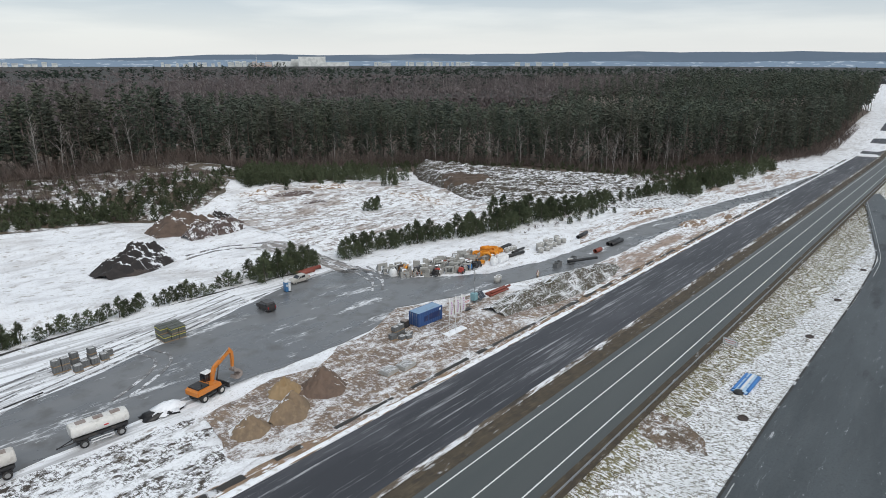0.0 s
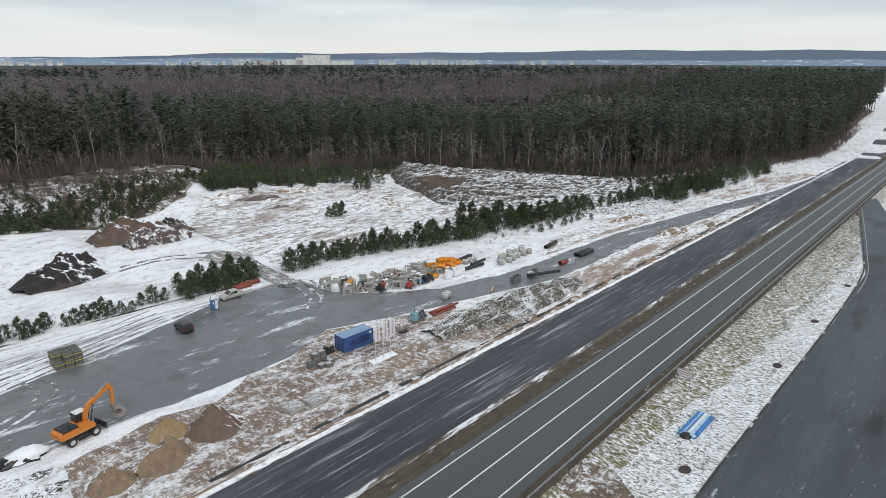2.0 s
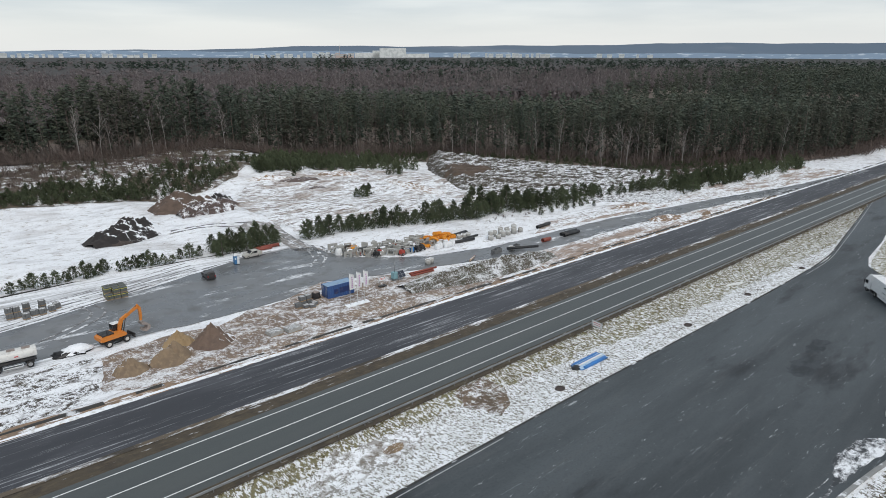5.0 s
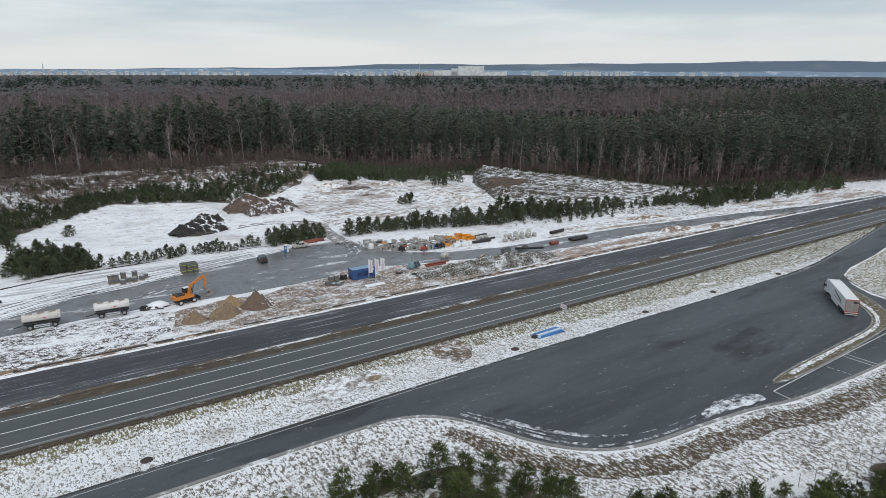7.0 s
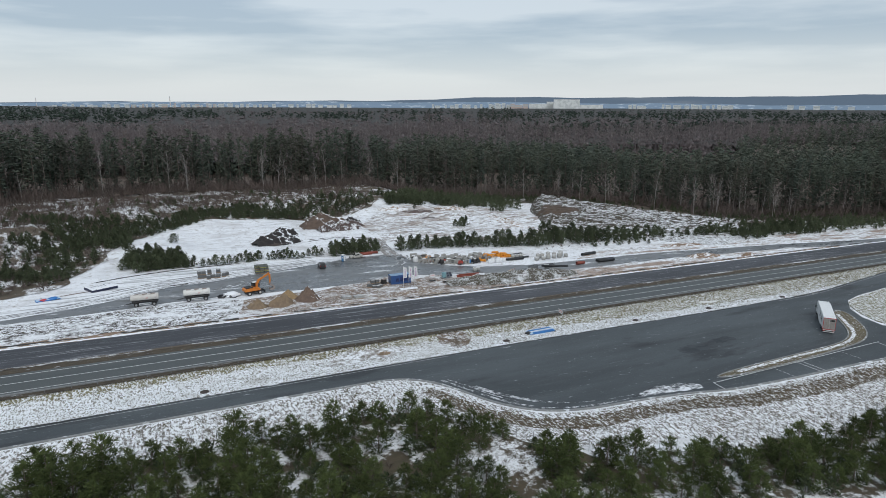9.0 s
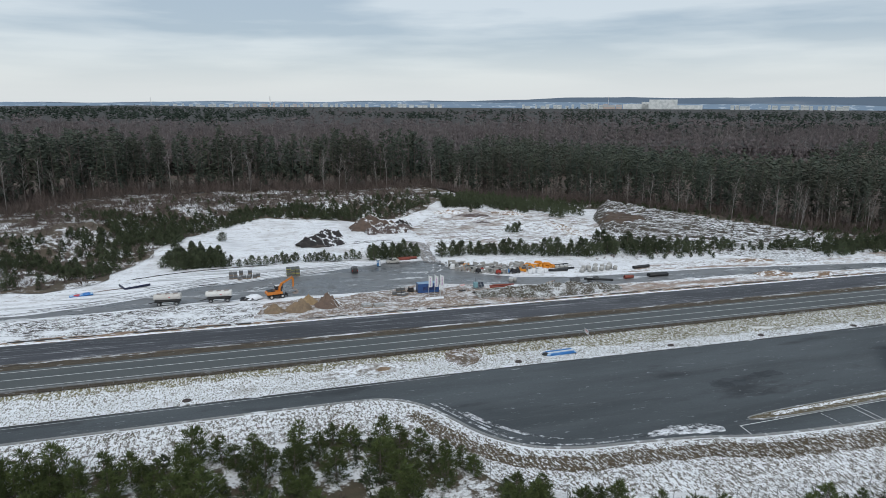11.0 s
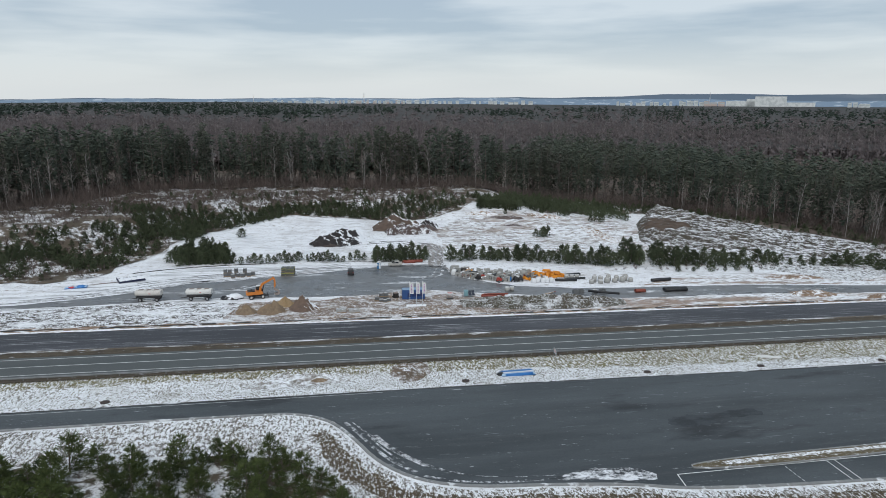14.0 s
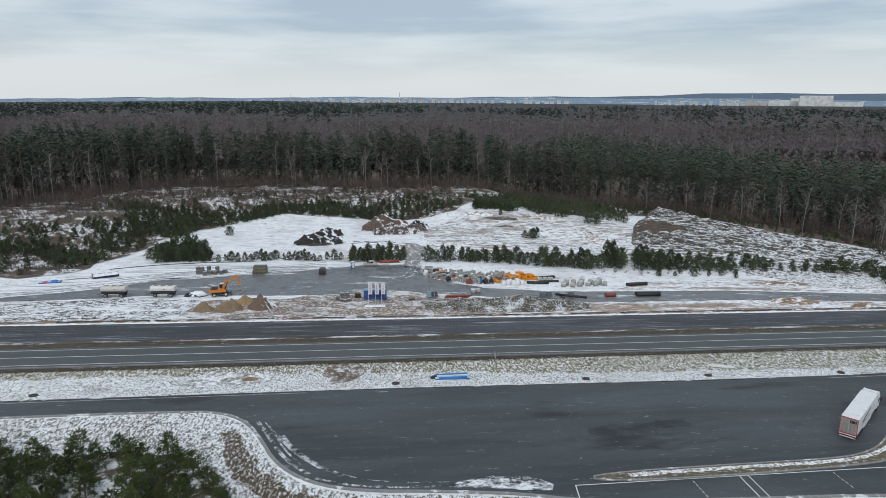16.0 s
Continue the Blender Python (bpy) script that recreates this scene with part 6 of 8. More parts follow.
def car(x, y, turn, skin, outline, glass, length, width, label, name):
    c = holder(name, x, y, turn, G(x, y) + 0.065)
    bm = profile(outline, width, 0.05)
    for v in bm.verts:  # taper the cabin inwards
        if v.co.z > 0.95:
            v.co.y *= 1 - 0.16 * (v.co.z - 0.95)
    body = part("body", bm, skin, c)
    for nm, pts, yy in glass:
        bm = bmesh.new()
        if yy is None:
            (x0, z0), (x1, z1) = pts
            w0, w1 = (width / 2) * (1 - 0.16 * max(0, z0 - 0.95)) - 0.12, (width / 2) * (1 - 0.16 * max(0, z1 - 0.95)) - 0.14
            bm.faces.new([bm.verts.new(p) for p in ((x0, -w0, z0), (x0, w0, z0), (x1, w1, z1), (x1, -w1, z1))])
            part(nm, bm, "car_glass", c)
        else:
            for s in (-1, 1):
                bm = bmesh.new()
                vs = [bm.verts.new((px, s * ((width / 2) * (1 - 0.16 * max(0, pz - 0.95)) + 0.012), pz)) for px, pz in pts]
                bm.faces.new(vs if s < 0 else vs[::-1])
                part(nm, bm, "car_glass", c)
    hl = length / 2
    for wx in (-hl * 0.62, hl * 0.62):
        for s in (-1, 1):
            wheel(c, wx, s * (width / 2 - 0.1), 0.33, 0.33, 0.22)
    for s in (-1, 1):
        part("headlight", boxes((hl - 0.12, s * width * 0.36 - 0.16, 0.62, hl + 0.01, s * width * 0.36 + 0.16, 0.78), bevel=0.02), "clear_lamp", c)
        part("tail_light", boxes((-hl - 0.01, s * width * 0.42 - 0.1, 0.75, -hl + 0.1, s * width * 0.42 + 0.1, 1.15), bevel=0.02), "red_lamp", c)
        part("wing_mirror", boxes((hl * 0.32, s * (width / 2 + 0.1) - 0.09, 0.98, hl * 0.32 + 0.1, s * (width / 2 + 0.1) + 0.09, 1.12), bevel=0.02), "black_iron", c)
    part("bumper", boxes((-hl - 0.03, -width / 2 + 0.1, 0.3, -hl + 0.1, width / 2 - 0.1, 0.55), (hl - 0.1, -width / 2 + 0.1, 0.28, hl + 0.03, width / 2 - 0.1, 0.5), bevel=0.03), "black_iron", c)
    return tagged(c, label, "car")


car(19.1, 63.6, 84, "car_grey", [(-2.15, 0.32), (2.2, 0.30), (2.22, 0.72), (1.95, 0.98), (1.25, 1.12), (0.45, 1.74), (-1.6, 1.80), (-2.12, 1.55), (-2.2, 0.9)],
    [("windscreen", [(1.28, 1.13), (0.50, 1.73)], None), ("rear_window", [(-2.17, 1.12), (-2.08, 1.62)], None),
     ("side_window", [(0.15, 1.12), (1.0, 1.12), (0.42, 1.60), (0.15, 1.62)], 1), ("side_window", [(-0.85, 1.12), (0.05, 1.12), (0.05, 1.63), (-0.85, 1.66)], 1), ("side_window", [(-1.85, 1.15), (-0.95, 1.12), (-0.95, 1.66), (-1.75, 1.62)], 1)],
    4.4, 1.78, "dark grey compact van parked on the wet yard", "van")
car(33.9, 72.4, 178, "car_silver", [(-2.15, 0.34), (2.2, 0.32), (2.22, 0.75), (1.9, 1.0), (1.0, 1.08), (0.25, 1.58), (-1.2, 1.66), (-2.0, 1.25), (-2.2, 0.95)],
    [("windscreen", [(1.02, 1.09), (0.28, 1.58)], None), ("rear_window", [(-1.95, 1.27), (-1.28, 1.64)], None),
     ("side_window", [(0.0, 1.08), (0.8, 1.08), (0.22, 1.48), (0.0, 1.50)], 1), ("side_window", [(-0.95, 1.08), (-0.1, 1.08), (-0.1, 1.52), (-0.95, 1.56)], 1)],
    4.4, 1.8, "pale silver sport utility car beside the portable toilet", "car")


def lorry(x, y, turn):
    t = holder("articulated_lorry", x, y, turn, G(x, y) + 0.055)
    tr = part("trailer_body", boxes((-8.2, -1.28, 1.2, 5.0, 1.28, 4.0), bevel=0.03), "truck_white", t, "white box trailer body")
    part("rear_door", boxes((-8.26, -1.2, 1.28, -8.19, -0.02, 3.9), bevel=0.01), "door_grey", tr)
    part("rear_door", boxes((-8.26, 0.02, 1.28, -8.19, 1.2, 3.9), bevel=0.01), "door_grey", tr)
    part("door_bar", tubes(*[((-8.3, yy, 1.3), (-8.3, yy, 3.85), 0.025) for yy in (-0.85, -0.3, 0.3, 0.85)], n=6), "galvanised", tr)
    part("door_frame", boxes((-8.28, -1.29, 1.15, -8.2, 1.29, 1.3), (-8.28, -1.29, 3.88, -8.2, 1.29, 4.01), (-8.28, -1.29, 1.3, -8.2, -1.2, 3.88), (-8.28, 1.2, 1.3, -8.2, 1.29, 3.88)), "sign_red", tr, "dark red door frame")
    part("door_emblem", boxes((-8.29, -1.05, 3.2, -8.265, -0.1, 3.65), bevel=0.05), "black_iron", tr)
    for s in (-1, 1):
        b = bmesh.new()
        for k in range(7):
            box(b, -5.0 + k * 0.75, s * 1.29 - 0.006, 2.3 + 0.12 * k, -4.4 + k * 0.75, s * 1.29 + 0.006, 2.75 + 0.1 * k)
        box(b, -5.4, s * 1.29 - 0.006, 2.05, 0.4, s * 1.29 + 0.006, 2.15)
        part("side_emblem", b, "black_iron", tr)
        part("side_skirt", boxes((-3.2, s * 1.2 - 0.03, 0.55, 2.4, s * 1.2 + 0.03, 1.12), bevel=0.02), "plain_white", tr)
        part("tail_lamp", boxes((-8.3, s * 0.95 - 0.22, 0.72, -8.2, s * 0.95 + 0.22, 0.88)), "red_lamp", tr)
    part("underride_bar", boxes((-8.28, -1.15, 0.55, -8.15, 1.15, 0.68), (-8.28, -1.2, 0.95, -8.1, 1.2, 1.1)), "plain_white", tr)
    part("trailer_chassis", boxes((-8.0, -0.5, 0.9, 4.5, -0.35, 1.2), (-8.0, 0.35, 0.9, 4.5, 0.5, 1.2), (2.0, -0.9, 0.35, 2.2, -0.75, 1.1), (2.0, 0.75, 0.35, 2.2, 0.9, 1.1)), "black_iron", tr)
    cab = part("cab", profile([(5.5, 0.75), (8.1, 0.55), (8.15, 1.6), (8.0, 2.6), (7.5, 3.1), (6.9, 3.75), (5.6, 3.85)], 2.45, 0.08), "truck_white", t, "white tractor cab")
    bm = bmesh.new()
    bm.faces.new([bm.verts.new(p) for p in ((8.17, -1.05, 1.75), (8.17, 1.05, 1.75), (8.02, 1.0, 2.62), (8.02, -1.0, 2.62))])
    part("windscreen", bm, "car_glass", cab)
    for s in (-1, 1):
        bm = bmesh.new()
        vs = [bm.verts.new((px, s * 1.235, pz)) for px, pz in ((6.7, 1.75), (7.8, 1.7), (7.75, 2.4), (6.7, 2.5))]
        bm.faces.new(vs if s < 0 else vs[::-1])
        part("side_window", bm, "car_glass", cab)
        part("wing_mirror", boxes((7.75, s * 1.42 - 0.1, 1.7, 7.95, s * 1.42 + 0.1, 2.4), bevel=0.03), "black_iron", cab)
        part("roof_fairing", boxes((5.55, s * 1.1 - 0.06, 3.2, 6.6, s * 1.1 + 0.06, 3.95), bevel=0.03), "truck_white", cab)
    part("tractor_chassis", boxes((2.8, -0.45, 0.65, 7.8, 0.45, 0.95), (4.6, -1.15, 0.45, 5.6, -0.6, 0.9), (4.6, 0.6, 0.45, 5.6, 1.15, 0.9)), "black_iron", t)
    for wx in (-6.6, -5.3, -4.0, 3.4, 7.0):
        for s in (-1, 1):
            wheel(t, wx, s * 1.02, 0.5, 0.5, 0.42)
    return tagged(t, "white articulated lorry with box trailer parked on asphalt", "lorry")


# lorry on the parking area, its tail near the island
lorry(106.9 + 8.25 * math.cos(radians(37)), -45.0 + 8.25 * math.sin(radians(37)), 37)


# ---- the site compound ----
def container(x, y, turn):
    c = holder("shipping_container", x, y, turn, G(x, y) + 0.1)
    bm = bmesh.new()
    L, Wd, Ht = 6.06, 2.44, 2.59
    part("frame", boxes((-L / 2, -Wd / 2, 0, -L / 2 + 0.15, -Wd / 2 + 0.15, Ht), (L / 2 - 0.15, -Wd / 2, 0, L / 2, -Wd / 2 + 0.15, Ht), (-L / 2, Wd / 2 - 0.15, 0, -L / 2 + 0.15, Wd / 2, Ht), (L / 2 - 0.15, Wd / 2 - 0.15, 0, L / 2, Wd / 2, Ht),
                        (-L / 2, -Wd / 2, 0, L / 2, -Wd / 2 + 0.12, 0.16), (-L / 2, Wd / 2 - 0.12, 0, L / 2, Wd / 2, 0.16), (-L / 2, -Wd / 2, Ht - 0.12, L / 2, -Wd / 2 + 0.1, Ht), (-L / 2, Wd / 2 - 0.1, Ht - 0.12, L / 2, Wd / 2, Ht)), "container_blue", c)
    for s in (-1, 1):
        bm = bmesh.new()
        n = 44
        prev = None
        for k in range(n + 1):
            xx = -L / 2 + 0.14 + (L - 0.28) * k / n
            yy = s * (Wd / 2 - (0.03 if (k // 2) % 2 else 0.065))
            row = (bm.verts.new((xx, yy, 0.14)), bm.verts.new((xx, yy, Ht - 0.1)))
            if prev:
                bm.faces.new((prev[0], row[0], row[1], prev[1]))
            prev = row
        part("side_wall", bm, "container_blue", c)
    part("roof", boxes((-L / 2 + 0.1, -Wd / 2 + 0.08, Ht - 0.06, L / 2 - 0.1, Wd / 2 - 0.08, Ht - 0.01)), "faded_blue", c, "pale frosted roof")
    part("floor", boxes((-L / 2 + 0.1, -Wd / 2 + 0.1, 0.05, L / 2 - 0.1, Wd / 2 - 0.1, 0.15)), "timber", c)
    part("end_wall", boxes((L / 2 - 0.1, -Wd / 2 + 0.12, 0.12, L / 2 - 0.05, Wd / 2 - 0.12, Ht - 0.1)), "container_blue", c)
    for s in (-1, 1):
        d = part("door", boxes((-L / 2 + 0.02, min(0.01 * s, s * 1.1), 0.14, -L / 2 + 0.07, max(0.01 * s, s * 1.1), Ht - 0.12), bevel=0.015), "container_blue", c)
        part("lock_bar", tubes(*[((-L / 2, s * q, 0.12), (-L / 2, s * q, Ht - 0.12), 0.03) for q in (0.3, 0.75)], n=6), "galvanised", d)
    # painted-over lettering on the long side
    for x0, x1, z0, z1 in ((-1.6, -0.6, 0.75, 1.75), (-0.35, 2.3, 0.75, 1.9)):
        part("painted_patch", boxes((x0, -Wd / 2 - 0.012, z0, x1, -Wd / 2 + 0.0, z1), bevel=0.005), "deep_blue", c, "dark blue painted-over patch")
    part("painted_emblem", boxes((2.2, -Wd / 2 - 0.015, 1.9, 2.65, -Wd / 2, 2.3), bevel=0.005), "plain_white", c)
    return tagged(c, "blue steel shipping container with painted-over lettering", "container")


container(33.9, 36.6, -4)


def flag(x, y):
    f = holder("banner_flag", x, y, -8, G(x, y) + 0.08)
    part("base_slab", boxes((-0.9, -0.7, 0, 0.9, 0.7, 0.18), bevel=0.03), "snow_cap", f, "snow-covered concrete base slab")
    part("pole", tubes(((0, 0, 0.15), (0, 0, 6.6), 0.05), n=8), "plain_white", f)
    part("top_arm", tubes(((0, 0, 6.5), (1.0, 0, 6.1), 0.025), n=6), "plain_white", f)
    bm = bmesh.new()
    prev = None
    for k in range(9):
        s = k / 8
        row = [bm.verts.new((q * 1.0, 0.10 * math.sin(s * 7 + q * 3), 3.2 + s * (3.3 - 0.42 * q))) for q in (0.03, 0.5, 1.0)]
        if prev:
            for i in range(2):
                bm.faces.new((prev[i], prev[i + 1], row[i + 1], row[i])).smooth = True
        prev = row
    cl = part("cloth", bm, "plain_white", f, "white banner cloth")
    for s in (-1, 1):
        for k in range(6):
            z = 3.55 + k * 0.40
            y0 = s * 0.13 + 0.10 * math.sin((z - 3.2) / 3.3 * 7 + 1.5)
            part("lettering_bar", boxes((0.36, y0 - 0.004, z, 0.60, y0 + 0.004, z + 0.24)), "banner_pink", cl)
    return tagged(f, "white banner flag with pink lettering on a pole", "flag", "banner flags")


for fx in (31.9, 33.6, 35.2):
    flag(fx, 29.6)


def board(name, x, y, turn, w, h, z0, bars, label, category, base=None):
    s = holder(name, x, y, turn, G(x, y) + (0.08 if base else 0.0))
    part("panel", boxes((-w / 2, -0.02, z0, w / 2, 0.02, z0 + h), bevel=0.008), "plain_white", s)
    part("rim", boxes((-w / 2 - 0.03, -0.03, z0 - 0.03, w / 2 + 0.03, 0.03, z0 + 0.02), (-w / 2 - 0.03, -0.03, z0 + h - 0.02, w / 2 + 0.03, 0.03, z0 + h + 0.03), (-w / 2 - 0.03, -0.03, z0, -w / 2 + 0.02, 0.03, z0 + h), (w / 2 - 0.02, -0.03, z0, w / 2 + 0.03, 0.03, z0 + h)), "galvanised", s)
    for sx in (-1, 1):
        part("post", tubes(((sx * w * 0.4, 0.05, -0.2), (sx * w * 0.4, 0.05, z0 + h), 0.035), n=8), "galvanised", s)
    for bx, bz, bw, bh in bars:
        part("lettering_bar", boxes((bx - bw / 2, -0.026, z0 + bz, bx + bw / 2, 0.03, z0 + bz + bh)), "sign_red", s)
    if base:
        part("base", boxes((-w * 0.5, -0.4, 0, w * 0.5, 0.5, 0.25), bevel=0.05), base, s)
    return tagged(s, label, category)


board("road_sign", 56.2, -9.4, 83, 2.3, 1.05, 1.15, [(0, 0.66, 1.7, 0.09), (0, 0.32, 1.4, 0.08)], "white roadside board with red lettering on two posts", "sign")
board("site_sign", 43.6, 34.6, -6, 1.7, 0.85, 1.3, [(0, 0.5, 1.3, 0.10), (0, 0.28, 1.2, 0.08)], "white site notice board with red lettering", "sign", "black_iron")


def light_tower(x, y):
    t = holder("solar_light_tower", x, y, 0, G(x, y) + 0.08)
    part("cabinet", boxes((-0.75, -0.55, 0.25, 0.35, 0.55, 1.75), bevel=0.05), "cabinet_teal", t, "teal battery cabinet")
    part("base_frame", boxes((-1.1, -0.8, 0.05, 1.4, -0.68, 0.2), (-1.1, 0.68, 0.05, 1.4, 0.8, 0.2), (-1.1, -0.8, 0.05, -0.98, 0.8, 0.2), (1.28, -0.8, 0.05, 1.4, 0.8, 0.2)), "galvanised", t)
    for k, px in enumerate((0.45, 1.35)):
        m = pose(px + 0.2, -0.75, 1.15, 48, 0, 4)
        bm = boxes((-0.42, -0.75, -0.02, 0.42, 0.75, 0.02, m))
        p = part("solar_panel", bm, "solar_cell", t, "dark tilted solar panel")
        bm = boxes((-0.45, -0.78, -0.03, -0.41, 0.78, 0.03, m), (0.41, -0.78, -0.03, 0.45, 0.78, 0.03, m), (-0.45, -0.78, -0.03, 0.45, -0.74, 0.03, m), (-0.45, 0.74, -0.03, 0.45, 0.78, 0.03, m), (-0.42, -0.02, 0.021, 0.42, 0.02, 0.028, m))
        part("panel_frame", bm, "galvanised", p)
    part("mast", tubes(((-0.2, 0, 1.7), (-0.2, 0, 4.2), 0.07), ((-0.2, 0, 4.2), (-0.2, 0, 6.6), 0.045), n=8), "galvanised", t)
    part("lamp_head", boxes((-0.75, -0.15, 6.5, 0.35, 0.1, 6.75), bevel=0.03), "rim_grey", t)
    return tagged(t, "solar-powered light tower with mast and teal cabinet", "light tower")


light_tower(48.7, 36.6)


def toilet(x, y):
    t = holder("portable_toilet", x, y, -8, G(x, y) + 0.05)
    part("cabin", boxes((-0.56, -0.56, 0.12, 0.56, 0.56, 2.12), bevel=0.05), "toilet_blue", t, "blue plastic cabin")
    part("door", boxes((-0.02, -0.60, 0.2, 0.50, -0.55, 2.0), bevel=0.015), "plain_white", t, "white door panel")
    part("side_panel", boxes((0.55, -0.45, 0.2, 0.60, 0.45, 2.0), bevel=0.015), "plain_white", t)
    part("roof", profile([(-0.62, 2.1), (0.62, 2.1), (0.5, 2.28), (0.2, 2.38), (-0.2, 2.38), (-0.5, 2.28)], 1.22, 0.03), "plain_white", t, "white domed roof")
    part("base", boxes((-0.6, -0.6, 0, 0.6, 0.6, 0.13)), "black_iron", t)
    part("vent_pipe", tubes(((-0.4, 0.4, 2.2), (-0.4, 0.4, 2.6), 0.05), n=8), "black_iron", t)
    part("notice_bar", boxes((-0.45, -0.585, 1.2, -0.2, -0.57, 1.7)), "plain_white", t)
    return tagged(t, "blue and white portable toilet on snow", "toilet")


toilet(28.3, 69.2)


def stack(name, x, y, turn, w, d, h, layers, material, label, cap=False, strap=False, group="", category="pallet"):
    """A pallet of paving or kerb stones: courses of blocks on a wooden pallet."""
    p = holder(name, x, y, turn, G(x, y) + 0.06)
    part("pallet", boxes(*[(-w / 2, -d / 2 + k * (d - 0.12) / 2, 0, w / 2, -d / 2 + k * (d - 0.12) / 2 + 0.12, 0.12) for k in range(3)], (-w / 2, -d / 2, 0.12, w / 2, d / 2, 0.15)), "timber", p)
    r = random.Random(int(x * 31 + y * 7))
    ch = (h - 0.16) / layers
    for k in range(layers):
        b = bmesh.new()
        n = 3
        for i in range(n):
            j = r.uniform(-0.015, 0.015)
            box(b, -w / 2 + i * w / n + 0.012 + j, -d / 2 + 0.01 + j, 0.16 + k * ch + 0.006, -w / 2 + (i + 1) * w / n - 0.012 + j, d / 2 - 0.01 + j, 0.16 + (k + 1) * ch - 0.006, bevel=0.015)
        part("stone_course", b, material, p)
    if strap:
        part("strap", boxes((-w / 2 - 0.012, -d / 2 - 0.012, h * 0.72, w / 2 + 0.012, d / 2 + 0.012, h * 0.72 + 0.07)), "yellow_strap", p, "yellow binding strap")
    if cap:
        b = boxes((-w / 2 + 0.05, -d / 2 + 0.05, 0, w * r.uniform(0.3, 0.48), d / 2 - 0.06, 0.07), bevel=0.03)
        c = part("snow", b, "snow_dust", p, "thin layer of snow")
        c.location = (0, 0, h - 0.01)
    return tagged(p, label, category, group)


def raise_thing(ob, dz):
    ob.matrix_world = Matrix.Translation((0, 0, dz)) @ ob.matrix_world
    return ob


# grey stacks at the back of the yard
for (px, py, lv) in ((-17.2, 64.0, 2), (-16.0, 64.0, 2), (-14.3, 65.0, 2), (-11.9, 64.8, 2), (-13.6, 63.2, 1), (-12.3, 63.0, 1), (-10.6, 63.6, 1), (-15.0, 62.2, 1), (-9.6, 64.6, 1)):
    stack("kerbstone_pallet", px, py, rt.uniform(-6, 6), 1.15, 1.0, 1.05, 4, "grey_concrete", "pallet of grey concrete kerbstones on snow", lv == 1, group="pallets of kerbstones")
    if lv == 2:
        raise_thing(stack("kerbstone_pallet", px + rt.uniform(-0.05, 0.05), py, rt.uniform(-5, 5), 1.05, 1.0, 1.0, 4, "grey_concrete", "upper pallet of grey concrete kerbstones", True, group="pallets of kerbstones"), 1.05)
# green-grey paving stacks with yellow straps
for i in range(3):
    for j in range(3):
        for k in range(2):
            if k == 1 and (i, j) == (0, 0):
                continue
            raise_thing(stack("paving_pallet", -0.9 + i * 1.32 + 0.12 * j, 63.0 + j * 1.25, rt.uniform(-4, 4), 1.2, 1.0, 1.1, 4, "paving_green", "strapped pallet of dark paving stones", False, True, "pallets of paving stones"), 1.1 * k)
# slabs and crates near the carriageway
for px, py, w in ((14.2, 26.9, 2.4), (17.3, 26.3, 2.6)):
    stack("slab_stack", px, py, rt.uniform(-8, 4), w, 1.9, 0.75, 2, "concrete", "low stack of concrete slabs under snow", True, group="slab stacks", category="slab stack")
for px, py, dz in ((24.0, 35.4, 0), (25.3, 35.8, 0), (25.2, 35.9, 0.95), (26.6, 35.9, 0), (26.5, 36.0, 0.95), (25.0, 34.2, 0), (26.0, 33.7, 0), (27.0, 34.5, 0)):
    raise_thing(stack("crate_stack", px, py, rt.uniform(-10, 10), 1.15, 0.95, 0.7 if dz == 0 and py < 35 else 0.92, 3, "grey_concrete", "pallet of grey concrete blocks by the container", py < 35 or dz > 0, group="block pallets"), dz)
gen = holder("generator", 29.3, 37.6, 5, G(29.3, 37.6) + 0.08)
part("body", boxes((-0.7, -0.5, 0.35, 0.7, 0.5, 1.25), bevel=0.06), "black_iron", gen)
part("hood", boxes((-0.5, -0.52, 1.2, 0.55, 0.52, 1.4), bevel=0.05), "rusty_grey", gen)
part("skid", boxes((-0.9, -0.5, 0, 0.9, -0.35, 0.35), (-0.9, 0.35, 0, 0.9, 0.5, 0.35)), "black_iron", gen)
tagged(gen, "dark generator standing beside the blue container", "generator")


def pipe(name, a, b, r, material, label, group="", z=0.06, wall=None, bands=0):
    bm = bmesh.new()
    za, zb = G(*a) + z + r, G(*b) + z + r
    mid = ((a[0] + b[0]) / 2, (a[1] + b[1]) / 2, (za + zb) / 2)
    pa, pb = Vector((a[0] - mid[0], a[1] - mid[1], za - mid[2])), Vector((b[0] - mid[0], b[1] - mid[1], zb - mid[2]))
    pipe_shell(bm, pa, pb, r, wall or r * 0.12, 18)
    d = (pb - pa).normalized()
    ob = part(name, bm, material)
    if bands:
        bm = bmesh.new()
        pipe_shell(bm, pb - d * 0.35, pb + d * 0.02, r * 1.09, r * 0.1, 18)
        part("socket", bm, material, ob)
    ob.location = mid
    return tagged(ob, label, "pipe", group)


